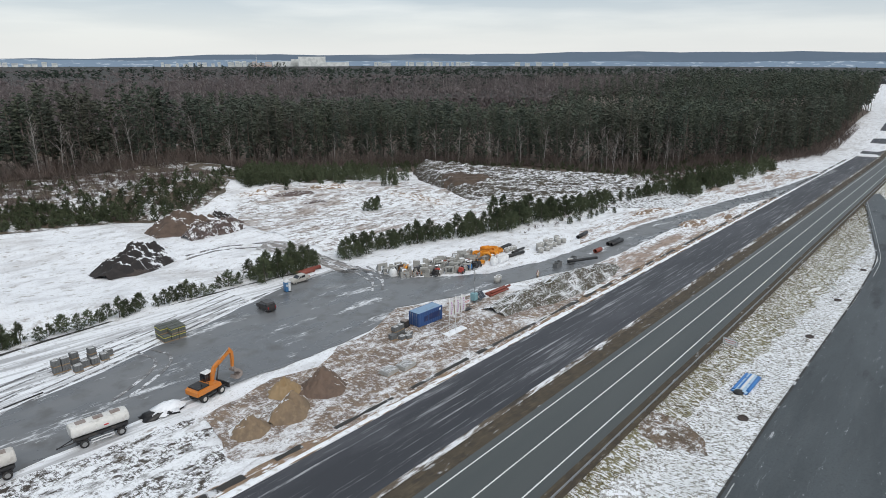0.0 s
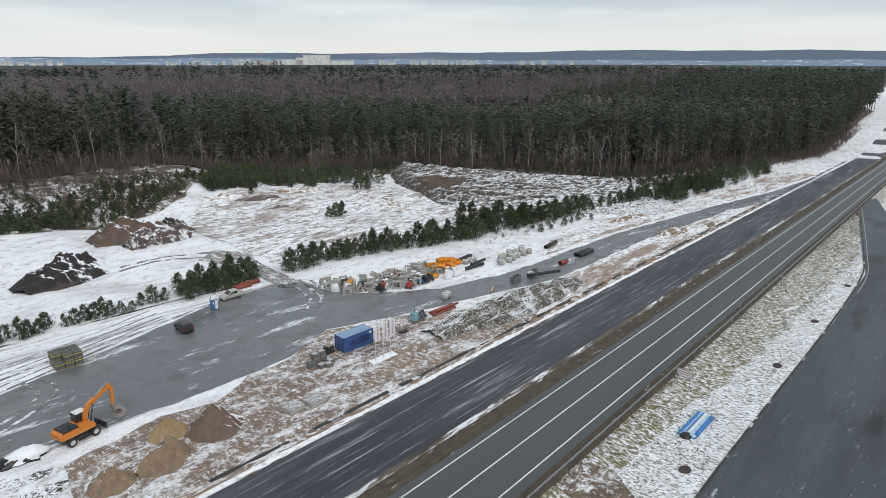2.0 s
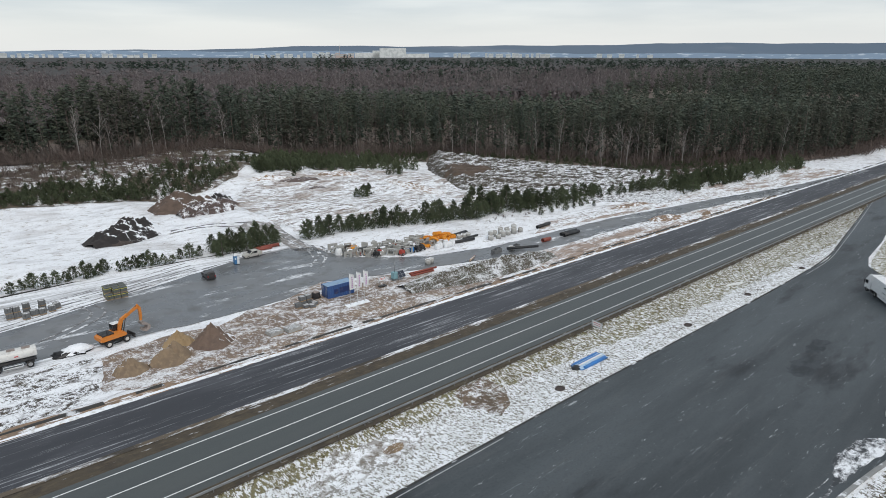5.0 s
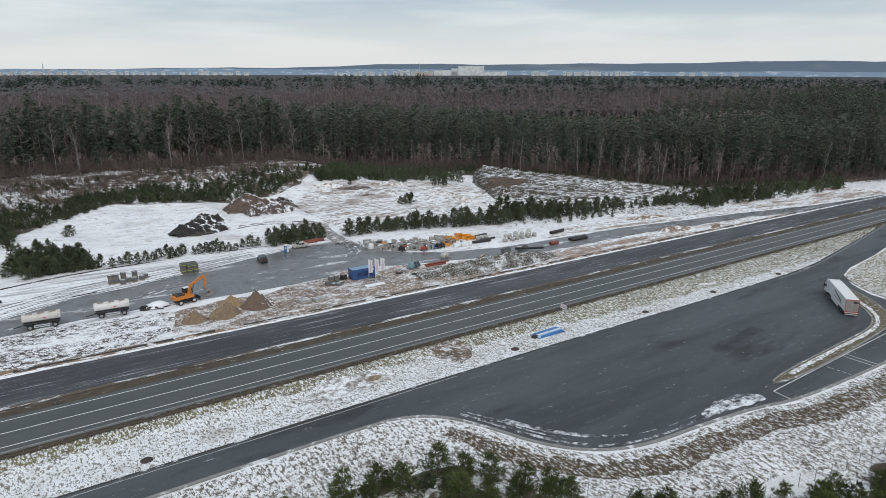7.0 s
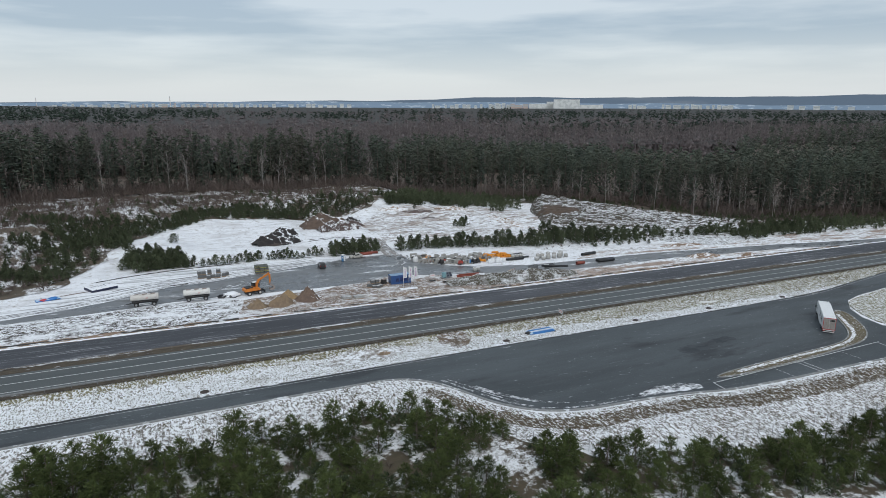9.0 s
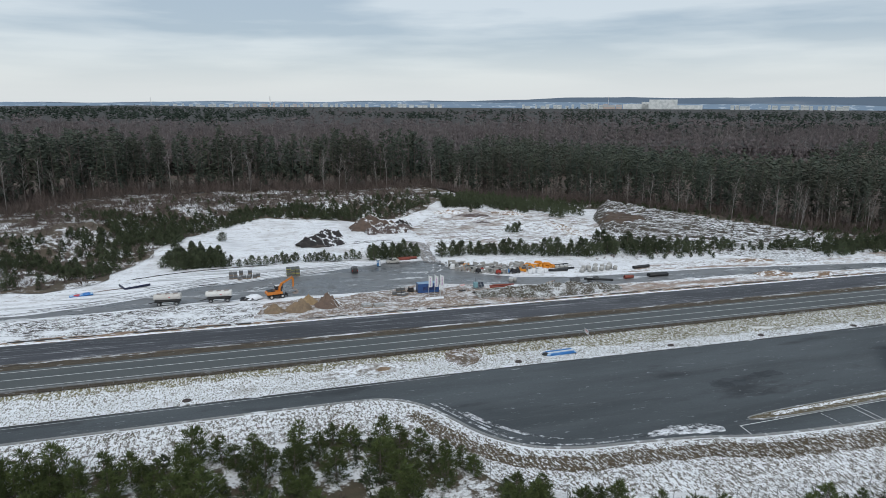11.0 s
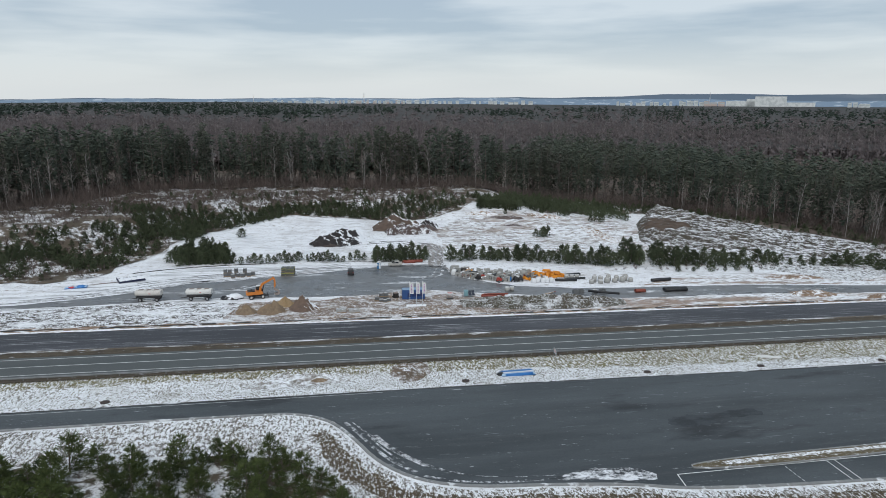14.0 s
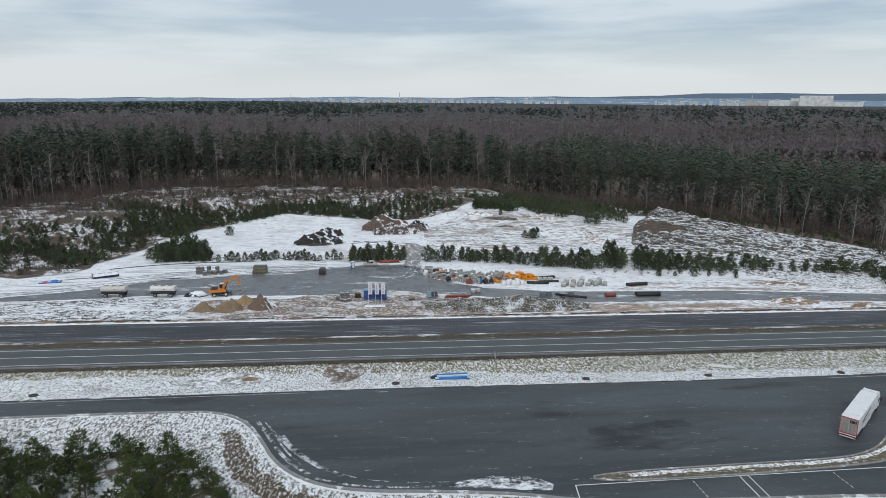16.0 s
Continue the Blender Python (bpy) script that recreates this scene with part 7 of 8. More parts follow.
pipe("brown_pipe", (36.8, 77.0), (43.6, 77.2), 0.42, "red_pipe", "long rust-brown plastic pipe lying in the snow", "brown pipes", bands=1)
pipe("brown_pipe", (37.2, 76.0), (41.0, 76.1), 0.40, "red_pipe", "long rust-brown plastic pipe lying in the snow", "brown pipes", bands=1)
for k, (py, dz) in enumerate(((35.4, 0), (36.1, 0), (36.8, 0), (35.75, 0.38))):
    pipe("brown_pipe", (52.6 + 0.3 * k, py + 0.3), (59.0 + 0.4 * k, py + 0.2), 0.22, "red_pipe", "slim rust-brown pipe in a small stack", "brown pipes", 0.08 + dz, bands=1)
pipe("brown_pipe", (98.3, 35.3), (101.4, 35.2), 0.55, "red_pipe", "short thick red-brown pipe on the snow", "brown pipes")
for nm, a, b, r, z in (("black_pipe", (107.9, 36.4), (115.4, 36.6), 0.48, 0.05), ("black_pipe", (107.7, 35.3), (114.9, 35.4), 0.48, 0.05), ("black_pipe", (109.5, 46.0), (116.4, 46.9), 0.5, 0.05), ("black_pipe", (79.6, 49.6), (86.2, 49.0), 0.42, 0.05), ("black_pipe", (84.0, 50.9), (90.0, 51.3), 0.30, 0.05)):
    pipe(nm, a, b, r, "black_pipe", "black ribbed plastic pipe lying on the snow", "black pipes", z)
pipe("black_pipe", (83.6, 35.0), (91.4, 31.4), 0.34, "black_pipe", "black plastic pipe lying across the grassy mound", "black pipes", 0.75)
for k in range(4):
    pipe("short_pipe", (70.5 + 0.5 * k, 35.4 + 0.35 * k), (73.4 + 0.5 * k, 36.8 + 0.35 * k), 0.16, ("tan_pipe", "tan_pipe", "plain_white", "red_pipe")[k], "short plastic pipe among site clutter", "short pipes", 0.1)


def ring_well(x, y, r, h, material="concrete", z=0.05, group="concrete well rings"):
    o = holder("concrete_ring", x, y, rt.uniform(0, 90), G(x, y) + z)
    bm = bmesh.new()
    pipe_shell(bm, (0, 0, 0), (0, 0, h), r, 0.13, 20)
    part("ring", bm, material, o)
    bm = bmesh.new()
    pipe_shell(bm, (0, 0, h - 0.07), (0, 0, h + 0.05), r - 0.02, 0.08, 20)
    part("rim", bm, "snow_cap", o, "snow on the rim")
    return tagged(o, "pale concrete well ring standing upright", "concrete ring", group)


for px, py, r, h in ((61.4, 40.1, 0.65, 1.3), (62.9, 40.6, 0.6, 1.2), (89.8, 46.2, 0.75, 1.1), (91.3, 47.6, 0.7, 1.9), (92.6, 45.9, 0.7, 1.0), (93.6, 48.3, 0.75, 1.6), (95.0, 46.6, 0.85, 1.5), (96.4, 48.6, 0.75, 1.9), (97.6, 46.8, 0.7, 1.1), (99.0, 48.5, 0.75, 1.5), (100.2, 47.0, 0.8, 1.6), (101.8, 48.4, 0.8, 1.9), (103.0, 46.9, 0.7, 1.2), (86.0, 35.6, 0.75, 1.0)):
    ring_well(px, py, r, h)


def trough(x, y, turn, w=1.4, d=1.2, h=1.0, name="concrete_chamber"):
    o = holder(name, x, y, turn, G(x, y) + 0.06)
    part("shell", boxes((-w / 2, -d / 2, 0, w / 2, -d / 2 + 0.14, h), (-w / 2, d / 2 - 0.14, 0, w / 2, d / 2, h), (-w / 2, -d / 2 + 0.14, 0, -w / 2 + 0.14, d / 2 - 0.14, h), (w / 2 - 0.14, -d / 2 + 0.14, 0, w / 2, d / 2 - 0.14, h), (-w / 2 + 0.14, -d / 2 + 0.14, 0, w / 2 - 0.14, d / 2 - 0.14, 0.12)), "grey_concrete", o)
    return tagged(o, "open grey concrete chamber box", "concrete box", "concrete chambers")


for px, py, tn in ((80.4, 36.3, 5), (82.4, 36.9, -8), (88.6, 36.2, 12)):
    trough(px, py, tn)

# ---- storage place: precast concrete, barriers, bags, coils ----
rs = random.Random(77)


def element(kind, x, y, turn, s, z=0.05):
    o = holder("precast_element", x, y, turn, land(x, y) + z)
    if kind == 0:  # headwall with wings and an opening
        part("headwall", boxes((-0.9 * s, -0.12, 0, -0.35 * s, 0.12, 1.2 * s), (0.35 * s, -0.12, 0, 0.9 * s, 0.12, 1.2 * s), (-0.35 * s, -0.12, 0.75 * s, 0.35 * s, 0.12, 1.2 * s), bevel=0.03), "concrete", o)
        part("wing", profile([(-0.0, 0), (1.0 * s, 0), (1.0 * s, 0.3 * s), (0, 1.15 * s)], 0.16), "concrete", o).matrix_basis = pose(-0.85 * s, 0.1, 0, 0, 0, 75)
        part("wing", profile([(-0.0, 0), (1.0 * s, 0), (1.0 * s, 0.3 * s), (0, 1.15 * s)], 0.16), "concrete", o).matrix_basis = pose(0.85 * s, 0.1, 0, 0, 0, 105)
    elif kind == 1:  # L-shaped retaining block
        part("stem", boxes((-0.6 * s, -0.1, 0, 0.6 * s, 0.1, 1.4 * s), bevel=0.03), "concrete", o)
        part("foot", boxes((-0.6 * s, 0.1, 0, 0.6 * s, 1.0 * s, 0.16), bevel=0.02), "concrete", o)
    elif kind == 2:  # leaning slab
        part("slab", boxes((-0.7 * s, -0.09, 0, 0.7 * s, 0.09, 1.5 * s, pose(0, 0, 0.03, rs.uniform(12, 35), 0, 0)), bevel=0.02), "grey_concrete", o)
    elif kind == 3:  # block with a snow cap
        part("block", boxes((-0.65 * s, -0.45 * s, 0, 0.65 * s, 0.45 * s, 0.8 * s), bevel=0.05), "concrete", o)
        q = part("snow", blobby(0.62 * s, 0.43 * s, 0.10, int(x * 9), 0.06, 3, 12, 1), "snow_cap", o)
        q.location = (0, 0, 0.79 * s)
    else:  # open frame
        part("frame", boxes((-0.7 * s, -0.35, 0, -0.5 * s, 0.35, 1.3 * s), (0.5 * s, -0.35, 0, 0.7 * s, 0.35, 1.3 * s), (-0.5 * s, -0.35, 1.1 * s, 0.5 * s, 0.35, 1.3 * s), (-0.5 * s, -0.35, 0, 0.5 * s, 0.35, 0.18 * s), bevel=0.025), "concrete", o)
    return tagged(o, ("pale precast headwall with wing walls", "L-shaped precast concrete retaining block", "leaning grey concrete slab", "concrete block under a cap of snow", "open concrete box culvert frame")[kind] + " in the storage place", "precast concrete", "precast concrete elements")


def lower_rim(x):
    """Front line of the storage place along the yard."""
    return 55.5 - 6.4 * min(1, max(0, (x - 50.5) / 13)) - 1.8 * min(1, max(0, (x - 63) / 20))


for row in range(7):
    for col in range(19):
        ex = 51.0 + col * 1.46 + rs.uniform(-0.5, 0.5)
        ey = lower_rim(ex) + 1.2 + row * 1.55 + rs.uniform(-0.45, 0.45)
        if ey > 66 - 0.16 * (ex - 50) or (ex > 71 and row < 2) or (ex > 66 and row in (0, 1)) or rs.random() < 0.03 or (ex < 55 and row == 0):
            continue
        element(rs.choice((0, 0, 1, 1, 2, 3, 3, 4, 4)), ex, ey, rs.uniform(-60, 60), rs.uniform(0.75, 1.4))

# white tank dome and barriers at the corner of the storage place
dome = holder("white_tank", 50.6, 60.6, 0, land(50.6, 60.6) + 0.05)
part("shell", blobby(0.95, 0.95, 1.7, 3, 0.02, 7, 18, 1), "plain_white", dome)
part("lid", tubes(((0, 0, 1.66), (0, 0, 1.78), 0.3), n=16), "rim_grey", dome)
tagged(dome, "white rounded plastic tank in the storage place", "tank")


def pipe_bundle(x, y, turn, n, label, material, r=0.28, length=3.0):
    o = holder("pipe_bundle", x, y, turn, land(x, y) + 0.08)
    for k in range(n):
        bm = bmesh.new()
        pipe_shell(bm, (-length / 2 + 0.15 * (k % 2), (k % 3) * r * 2.05, r + (k // 3) * r * 1.8), (length / 2, (k % 3) * r * 2.05, r + (k // 3) * r * 1.8), r, 0.03, 12)
        part("pipe", bm, material, o)
    return tagged(o, label, "pipe bundle", "pipe bundles")


pipe_bundle(55.4, 61.0, 28, 6, "bundle of bright yellow plastic pipes among concrete", "pipe_yellow")
for k in range(5):
    o = holder("barrier", 52.0 + 0.75 * k, 58.3 - 0.5 * k, 60, land(52.0, 58.3) + 0.05)
    part("board", boxes((-0.9, -0.03, 0.7, 0.9, 0.03, 0.95), (-0.9, -0.03, 0.3, 0.9, 0.03, 0.5), bevel=0.01), "machine_red" if k % 2 else "pipe_yellow", o)
    part("white_band", boxes(*[(-0.7 + q * 0.6, -0.036, 0.7, -0.4 + q * 0.6, 0.036, 0.95) for q in range(3)]), "plain_white", o)
    part("foot", boxes((-0.8, -0.3, 0, -0.6, 0.3, 0.1), (0.6, -0.3, 0, 0.8, 0.3, 0.1), (-0.74, -0.03, 0.1, -0.66, 0.03, 0.95), (0.66, -0.03, 0.1, 0.74, 0.03, 0.95)), "black_iron", o)
    tagged(o, "red and white traffic barrier stored in a row", "barrier", "traffic barriers")


def small_machine(x, y, turn, skin, label, name):
    o = holder(name, x, y, turn, land(x, y) + 0.06)
    part("body", boxes((-0.9, -0.5, 0.35, 0.6, 0.5, 1.15), bevel=0.08), skin, o)
    part("hood", boxes((-0.85, -0.42, 1.1, -0.1, 0.42, 1.45), bevel=0.06), skin, o)
    part("roll_bar", tubes(((0.2, -0.45, 1.1), (0.2, -0.45, 2.1), 0.04), ((0.2, 0.45, 1.1), (0.2, 0.45, 2.1), 0.04), ((0.2, -0.45, 2.1), (0.2, 0.45, 2.1), 0.04), n=6), "black_iron", o)
    part("seat", boxes((-0.1, -0.25, 1.12, 0.3, 0.25, 1.25), (0.22, -0.25, 1.2, 0.32, 0.25, 1.7), bevel=0.03), "black_iron", o)
    for wx in (-0.65, 0.65):
        for s in (-1, 1):
            wheel(o, wx, s * 0.55, 0.36, 0.36, 0.24)
    return tagged(o, label, "machine", "small machines")


small_machine(65.6, 50.9, 70, "machine_blue", "small blue wheeled site machine in the storage place", "site_machine")
small_machine(67.2, 50.6, 95, "black_iron", "small dark wheeled site machine in the storage place", "site_machine")
small_machine(69.0, 50.9, 80, "black_iron", "small dark wheeled site machine in the storage place", "site_machine")
small_machine(56.5, 53.4, 100, "black_iron", "small dark wheeled site machine in the storage place", "site_machine")
small_machine(58.2, 54.2, 60, "machine_red", "small red site machine among concrete elements", "site_machine")
small_machine(62.3, 50.4, 20, "machine_red", "small red site machine among concrete elements", "site_machine")


def big_bag(x, y):
    o = holder("big_bag", x, y, rs.uniform(-20, 20), land(x, y) + 0.05)
    bm = bmesh.new()
    prev = None
    for z, q in ((0, 0.44), (0.08, 0.52), (0.5, 0.56), (1.0, 0.52), (1.15, 0.42), (1.18, 0.2)):
        row = [bm.verts.new((q * math.copysign(abs(math.cos(a)) ** 0.5, math.cos(a)) * rs.uniform(0.95, 1.05), q * math.copysign(abs(math.sin(a)) ** 0.5, math.sin(a)), z)) for a in [k * math.tau / 16 for k in range(16)]]
        if prev:
            for k in range(16):
                bm.faces.new((prev[k], prev[(k + 1) % 16], row[(k + 1) % 16], row[k])).smooth = True
        prev = row
    bm.faces.new(prev)
    part("sack", bm, "bag_white", o)
    part("lifting_loop", tubes(*[((sx * 0.4, sy * 0.4, 1.05), (sx * 0.25, sy * 0.25, 1.45), 0.03) for sx in (-1, 1) for sy in (-1, 1)], n=5), "bag_white", o)
    o.scale = (1.15, 1.15, 1.15)
    return tagged(o, "white woven bulk bag, full, on snow", "bulk bag", "bulk bags")


for bx_, by_ in ((72.2, 48.4), (73.6, 48.9), (75.2, 48.5), (76.5, 48.6), (77.9, 48.8), (74.4, 50.1), (76.9, 50.2)):
    big_bag(bx_, by_)


def coil(x, y, z, tilt, turn, R=1.05):
    o = new("pipe_coil")
    bm = bmesh.new()
    for k in range(5):
        rr, zz = R + 0.14 * (k % 2), (k // 2) * 0.24
        prev = first = None
        for i in range(24):
            a = i * math.tau / 24
            c = Vector((rr * math.cos(a), rr * math.sin(a), zz))
            row = [bm.verts.new(c + Vector((math.cos(a) * 0.13 * math.cos(b), math.sin(a) * 0.13 * math.cos(b), 0.13 * math.sin(b)))) for b in [q * math.tau / 7 for q in range(7)]]
            if prev:
                for q in range(7):
                    bm.faces.new((prev[q], prev[(q + 1) % 7], row[(q + 1) % 7], row[q])).smooth = True
            else:
                first = row
            prev = row
        for q in range(7):
            bm.faces.new((prev[q], prev[(q + 1) % 7], first[(q + 1) % 7], first[q])).smooth = True
    part("hose", bm, "pipe_yellow", o)
    part("tie", tubes(((R - 0.3, 0, -0.16), (R - 0.3, 0, 0.66), 0.025), ((-R - 0.3, 0, -0.16), (-R - 0.3, 0, 0.66), 0.025), n=5), "black_iron", o)
    o.matrix_world = pose(x, y, land(x, y) + 0.2 + z, tilt, 0, turn)
    return tagged(o, "coil of orange-yellow drainage pipe", "pipe coil", "pipe coils")


for px, py, z, tl in ((72.8, 54.0, 0, 0), (75.4, 54.4, 0, 0), (78.2, 54.2, 0, 0), (81.0, 54.6, 0, 0), (83.6, 55.0, 0, 0), (74.2, 56.4, 0, 0), (77.0, 56.6, 0, 0), (79.8, 56.8, 0, 0), (82.6, 57.0, 0, 0), (76.8, 54.4, 0.75, 8), (79.8, 54.6, 0.75, -6), (82.2, 55.6, 0.75, 10), (79.0, 55.8, 1.4, 14), (74.6, 52.2, 0.7, 72), (78.4, 52.0, 0.7, 60), (71.2, 51.8, 0.2, 12), (75.2, 55.4, 0.75, 4)):
    coil(px, py, z, tl, rs.uniform(0, 180))
pipe_bundle(71.0, 54.8, 10, 5, "bundle of rust-brown pipes in the storage place", "red_pipe", 0.2, 3.4)
pipe_bundle(66.4, 58.2, -14, 6, "bundle of rust-brown pipes in the storage place", "red_pipe", 0.16, 4.0)
pipe_bundle(87.6, 55.2, 4, 6, "bundle of thin black pipes on the snow", "black_pipe", 0.18, 5.2)
for k in range(3):
    ring_well(84.6 + 1.7 * k, 53.0, 0.7, 0.9)

# ---- heaps ----
heap("sand_mound", -8.6, 28.6, 3.0, 2.6, 2.3, "sand", "low heap of brown sand dusted with snow", 3, 0, 1.0)
heap("sand_mound", -2.6, 28.4, 3.4, 2.9, 2.9, "sand", "heap of yellow-brown sand beside the yard", 4, 10, 0.9, tops=((-0.2, 0, 0.9), (0.25, 0.1, 1)))
heap("sand_mound", 0.6, 33.8, 2.7, 2.3, 2.3, "golden_sand", "small heap of golden sand", 5, 0, 0.8)
heap("soil_mound", 5.0, 30.6, 3.9, 3.5, 3.7, "brown_soil", "steep pointed heap of dark brown gravel", 6, 0, 1.05)
heap("soil_mound", 18.5, 112.5, 12, 8, 5.2, "black_soil", "black soil heap half covered with snow", 7, 20, 0.85, 0.16, tops=((-0.25, -0.1, 0.85), (0.25, 0.25, 1), (0.0, 0.1, 0.9)))
heap("gravel_mound", 14.5, 106.4, 4.6, 2.6, 1.3, "dark_lid", "small flat heap of dark gravel in the snow", 8, 5, 0.7)
heap("soil_mound", 44.0, 134.5, 11.5, 9, 6.0, "streaked_soil", "brown spoil heap with a snowy crest", 9, -12, 0.9, 0.14, tops=((-0.15, 0, 1), (0.35, 0.2, 0.7)))
heap("rubble_mound", 46.5, 125.5, 9.5, 5.5, 2.8, "snowy_rubble", "rubble heap of dark stones and snow", 10, 8, 0.6, 0.3, tops=((-0.4, 0, 0.8), (0, 0, 1), (0.45, 0, 0.9)))
heap("soil_mound", 57.0, 140.0, 5.5, 4, 2.8, "black_soil", "small dark soil heap in the snow", 11, 0, 0.7, 0.2)
heap("soil_mound", 55.5, 132.5, 5.0, 4, 2.0, "rocky_soil", "small rubble heap with snow in its hollows", 12, 0, 0.7, 0.25)
heap("earth_mound", 68.0, 28.4, 22.5, 5.8, 2.2, "weedy_mound", "long mound of topsoil with dead grass and snow", 13, -4, 0.75, 0.2, "mound", 60, ((-0.62, 0, 0.7), (-0.35, 0, 0.9), (0, 0, 1), (0.3, 0, 1), (0.55, 0.05, 0.8)))
M["bare_earth"] = mat("bare_earth", (0.10, 0.070, 0.050), 0.95, layers=[((0.065, 0.048, 0.038), 0.5, 0.45, 0.6, ONE, 0.8), (SNOW, 1.0, 0.62, 0.68, ONE, 0.7, 0.8)], bump=0.8, bump_scale=1.5)
M["snowy_spoil"] = mat("snowy_spoil", (0.060, 0.050, 0.038), 0.95, layers=[((0.085, 0.074, 0.050), 0.25, 0.45, 0.62, ONE, 0.7), (SNOW, 0.9, 0.545, 0.59, (0.8, 1.3, 1), 0.8, 0.8), ((0.055, 0.045, 0.034), 2.2, 0.50, 0.56, ONE, 0.85, 0.8)], bump=1.0, bump_scale=1.2, lie=((0.15, 0.35, 0.9), 1.24, 1.36, 1.2, 0.8))
SPOIL_A, SPOIL_B, SPOIL_W = (175.5, 157.0), (231.0, 82.0), 72.0


def spoil_mound():
    """A long tipped bank: steep at its northern end and behind, a broad clodded slope towards the road, lower to the east."""
    ax, ay = SPOIL_A
    length = math.hypot(SPOIL_B[0] - ax, SPOIL_B[1] - ay)
    dx, dy = (SPOIL_B[0] - ax) / length, (SPOIL_B[1] - ay) / length
    step = 0.7
    rows = []
    bm = bmesh.new()
    for i in range(int((length + 24) / step)):
        row = []
        for k in range(int((SPOIL_W + 20) / step)):
            u, c = -12 + i * step, -14 + k * step
            x, y = ax + dx * u + dy * c, ay + dy * u - dx * c
            wob = 2.6 * noise.noise(Vector((u * 0.09, c * 0.09, 1))) + 1.1 * noise.noise(Vector((u * 0.3, c * 0.3, 2)))
            crest = 6.9 * (1 - 0.86 * min(1, max(0, u / length)) ** 0.9)
            end = min(1, max(0, (u + 6 - 0.2 * max(0, c) - 0.004 * max(0, c) ** 2 + wob) / 5.5)) ** 0.7 * min(1, max(0, (length + 10 + wob - u) / 16))
            if c < 0:
                across = max(0, 1 + (c + wob) / 11)
            else:
                q = min(1, max(0, (c + wob) / SPOIL_W))
                across = (1 - q) ** 0.8 * (1 - 0.16 * math.sin(q * 9.5))
            h = crest * end * min(1, across)
            amp = min(1, h / 1.2)
            near = noise.voronoi(Vector((x * 0.36, y * 0.36, 0)))[0][0]
            clod = 0.85 * math.sqrt(max(0, 1 - (near / 0.75) ** 2)) + 0.34 * noise.noise(Vector((x * 0.7, y * 0.7, 5))) + 0.24 * noise.noise(Vector((x * 1.5, y * 1.5, 8))) - 0.3
            row.append(bm.verts.new((x, y, land(x, y) + h + amp * clod - (0.15 if h < 0.05 else 0.0))))
        rows.append(row)
    for i in range(len(rows) - 1):
        for k in range(len(rows[0]) - 1):
            q = (rows[i][k], rows[i + 1][k], rows[i + 1][k + 1], rows[i][k + 1])
            f = bm.faces.new(q)
            f.smooth = True
            bu, bc = (-12 + i * step - 17) / 9, (-14 + k * step - 36) / 9
            if math.hypot(bu, bc) < 1 + 0.7 * noise.noise(Vector((i * 0.12, k * 0.12, 4))):
                f.material_index = 1
    bmesh.ops.recalc_face_normals(bm, faces=bm.faces)
    ob = part("spoil_mound", bm, "snowy_spoil")
    ob.data.materials.append(M["bare_earth"])
    return tagged(ob, "large sloping mound of clodded spoil streaked with snow", "mound")


spoil_mound()
heap("clay_bank", 126.7, 119.4, 17, 4.2, 1.1, "clay_snow", "long bank of orange clay in the snow field", 25, -84, 0.6, 0.25)
heap("clay_bank", 152, 28.6, 8, 3.4, 1.1, "clay", "low heap of orange clay beside the site road", 15, -8, 0.7, 0.2)
heap("clay_bank", 169, 23.2, 3.4, 1.9, 1.0, "clay", "low heap of orange clay beside the site road", 16, 0, 0.7, 0.2)
heap("clay_bank", 116.9, 156.2, 10, 3.4, 1.4, "clay_snow", "long bank of orange clay in the snow field", 17, -40, 0.6, 0.25)
heap("clay_bank", 97.4, 154.3, 9, 2.2, 1.1, "rocky_soil", "low ridge of spoil in the snow field", 18, -20, 0.6, 0.25)
heap("clay_bank", 112.0, 157.0, 7, 2.2, 0.9, "clay", "low ridge of ochre clay in the snow field", 31, -50, 0.6, 0.25)
heap("clay_bank", 128.2, 122.0, 9, 2.0, 0.9, "clay", "low ridge of ochre clay in the snow field", 32, -86, 0.6, 0.25)
heap("spoil_ridge", 95.5, 141.0, 5, 1.6, 0.6, "rocky_soil", "low dark ridge of spoil in the snow field", 33, -20, 0.6, 0.25)
heap("clay_bank", 161.0, 46.5, 11, 2.0, 0.6, "clay", "low strip of ochre clay beside the site road", 34, -6, 0.6, 0.3)
heap("clay_bank", 86.8, 161.8, 8, 3.0, 1.0, "clay_snow", "low ridge of clay in the snow field", 19, -15, 0.6, 0.25)
M["verge_churn"] = mat("verge_churn", (0.175, 0.125, 0.09), 0.95, layers=[((0.11, 0.082, 0.06), 0.6, 0.45, 0.6, ONE, 0.8), (SNOW, 0.55, 0.50, 0.57, ONE, 0.9, 0.85), ((0.10, 0.085, 0.055), 4.0, 0.52, 0.58, ONE, 0.7, 0.8)], bump=1.0, bump_scale=2.5)
M["verge_scuff"] = mat("verge_scuff", SNOW, 0.95, layers=[((0.12, 0.10, 0.065), 1.1, 0.485, 0.55, ONE, 0.8, 0.85), ((0.15, 0.115, 0.08), 0.3, 0.52, 0.62, ONE, 0.7)], bump=1.0, bump_scale=2.5)
heap("sand_spill", 8.0, -12.6, 1.7, 1.0, 0.5, "sand", "small spill of orange sand on the verge", 20, 0, 0.8, 0.25)
cover("churned_verge", ragged([(22.6, -7.4), (29.0, -7.6), (29.4, -11.4), (27.0, -15.2), (23.6, -16.2), (21.8, -12.0)], 0.7, 0.5, rnd), "verge_churn", 0.10, "churned brown earth on the grass verge", "verge", 0.6)
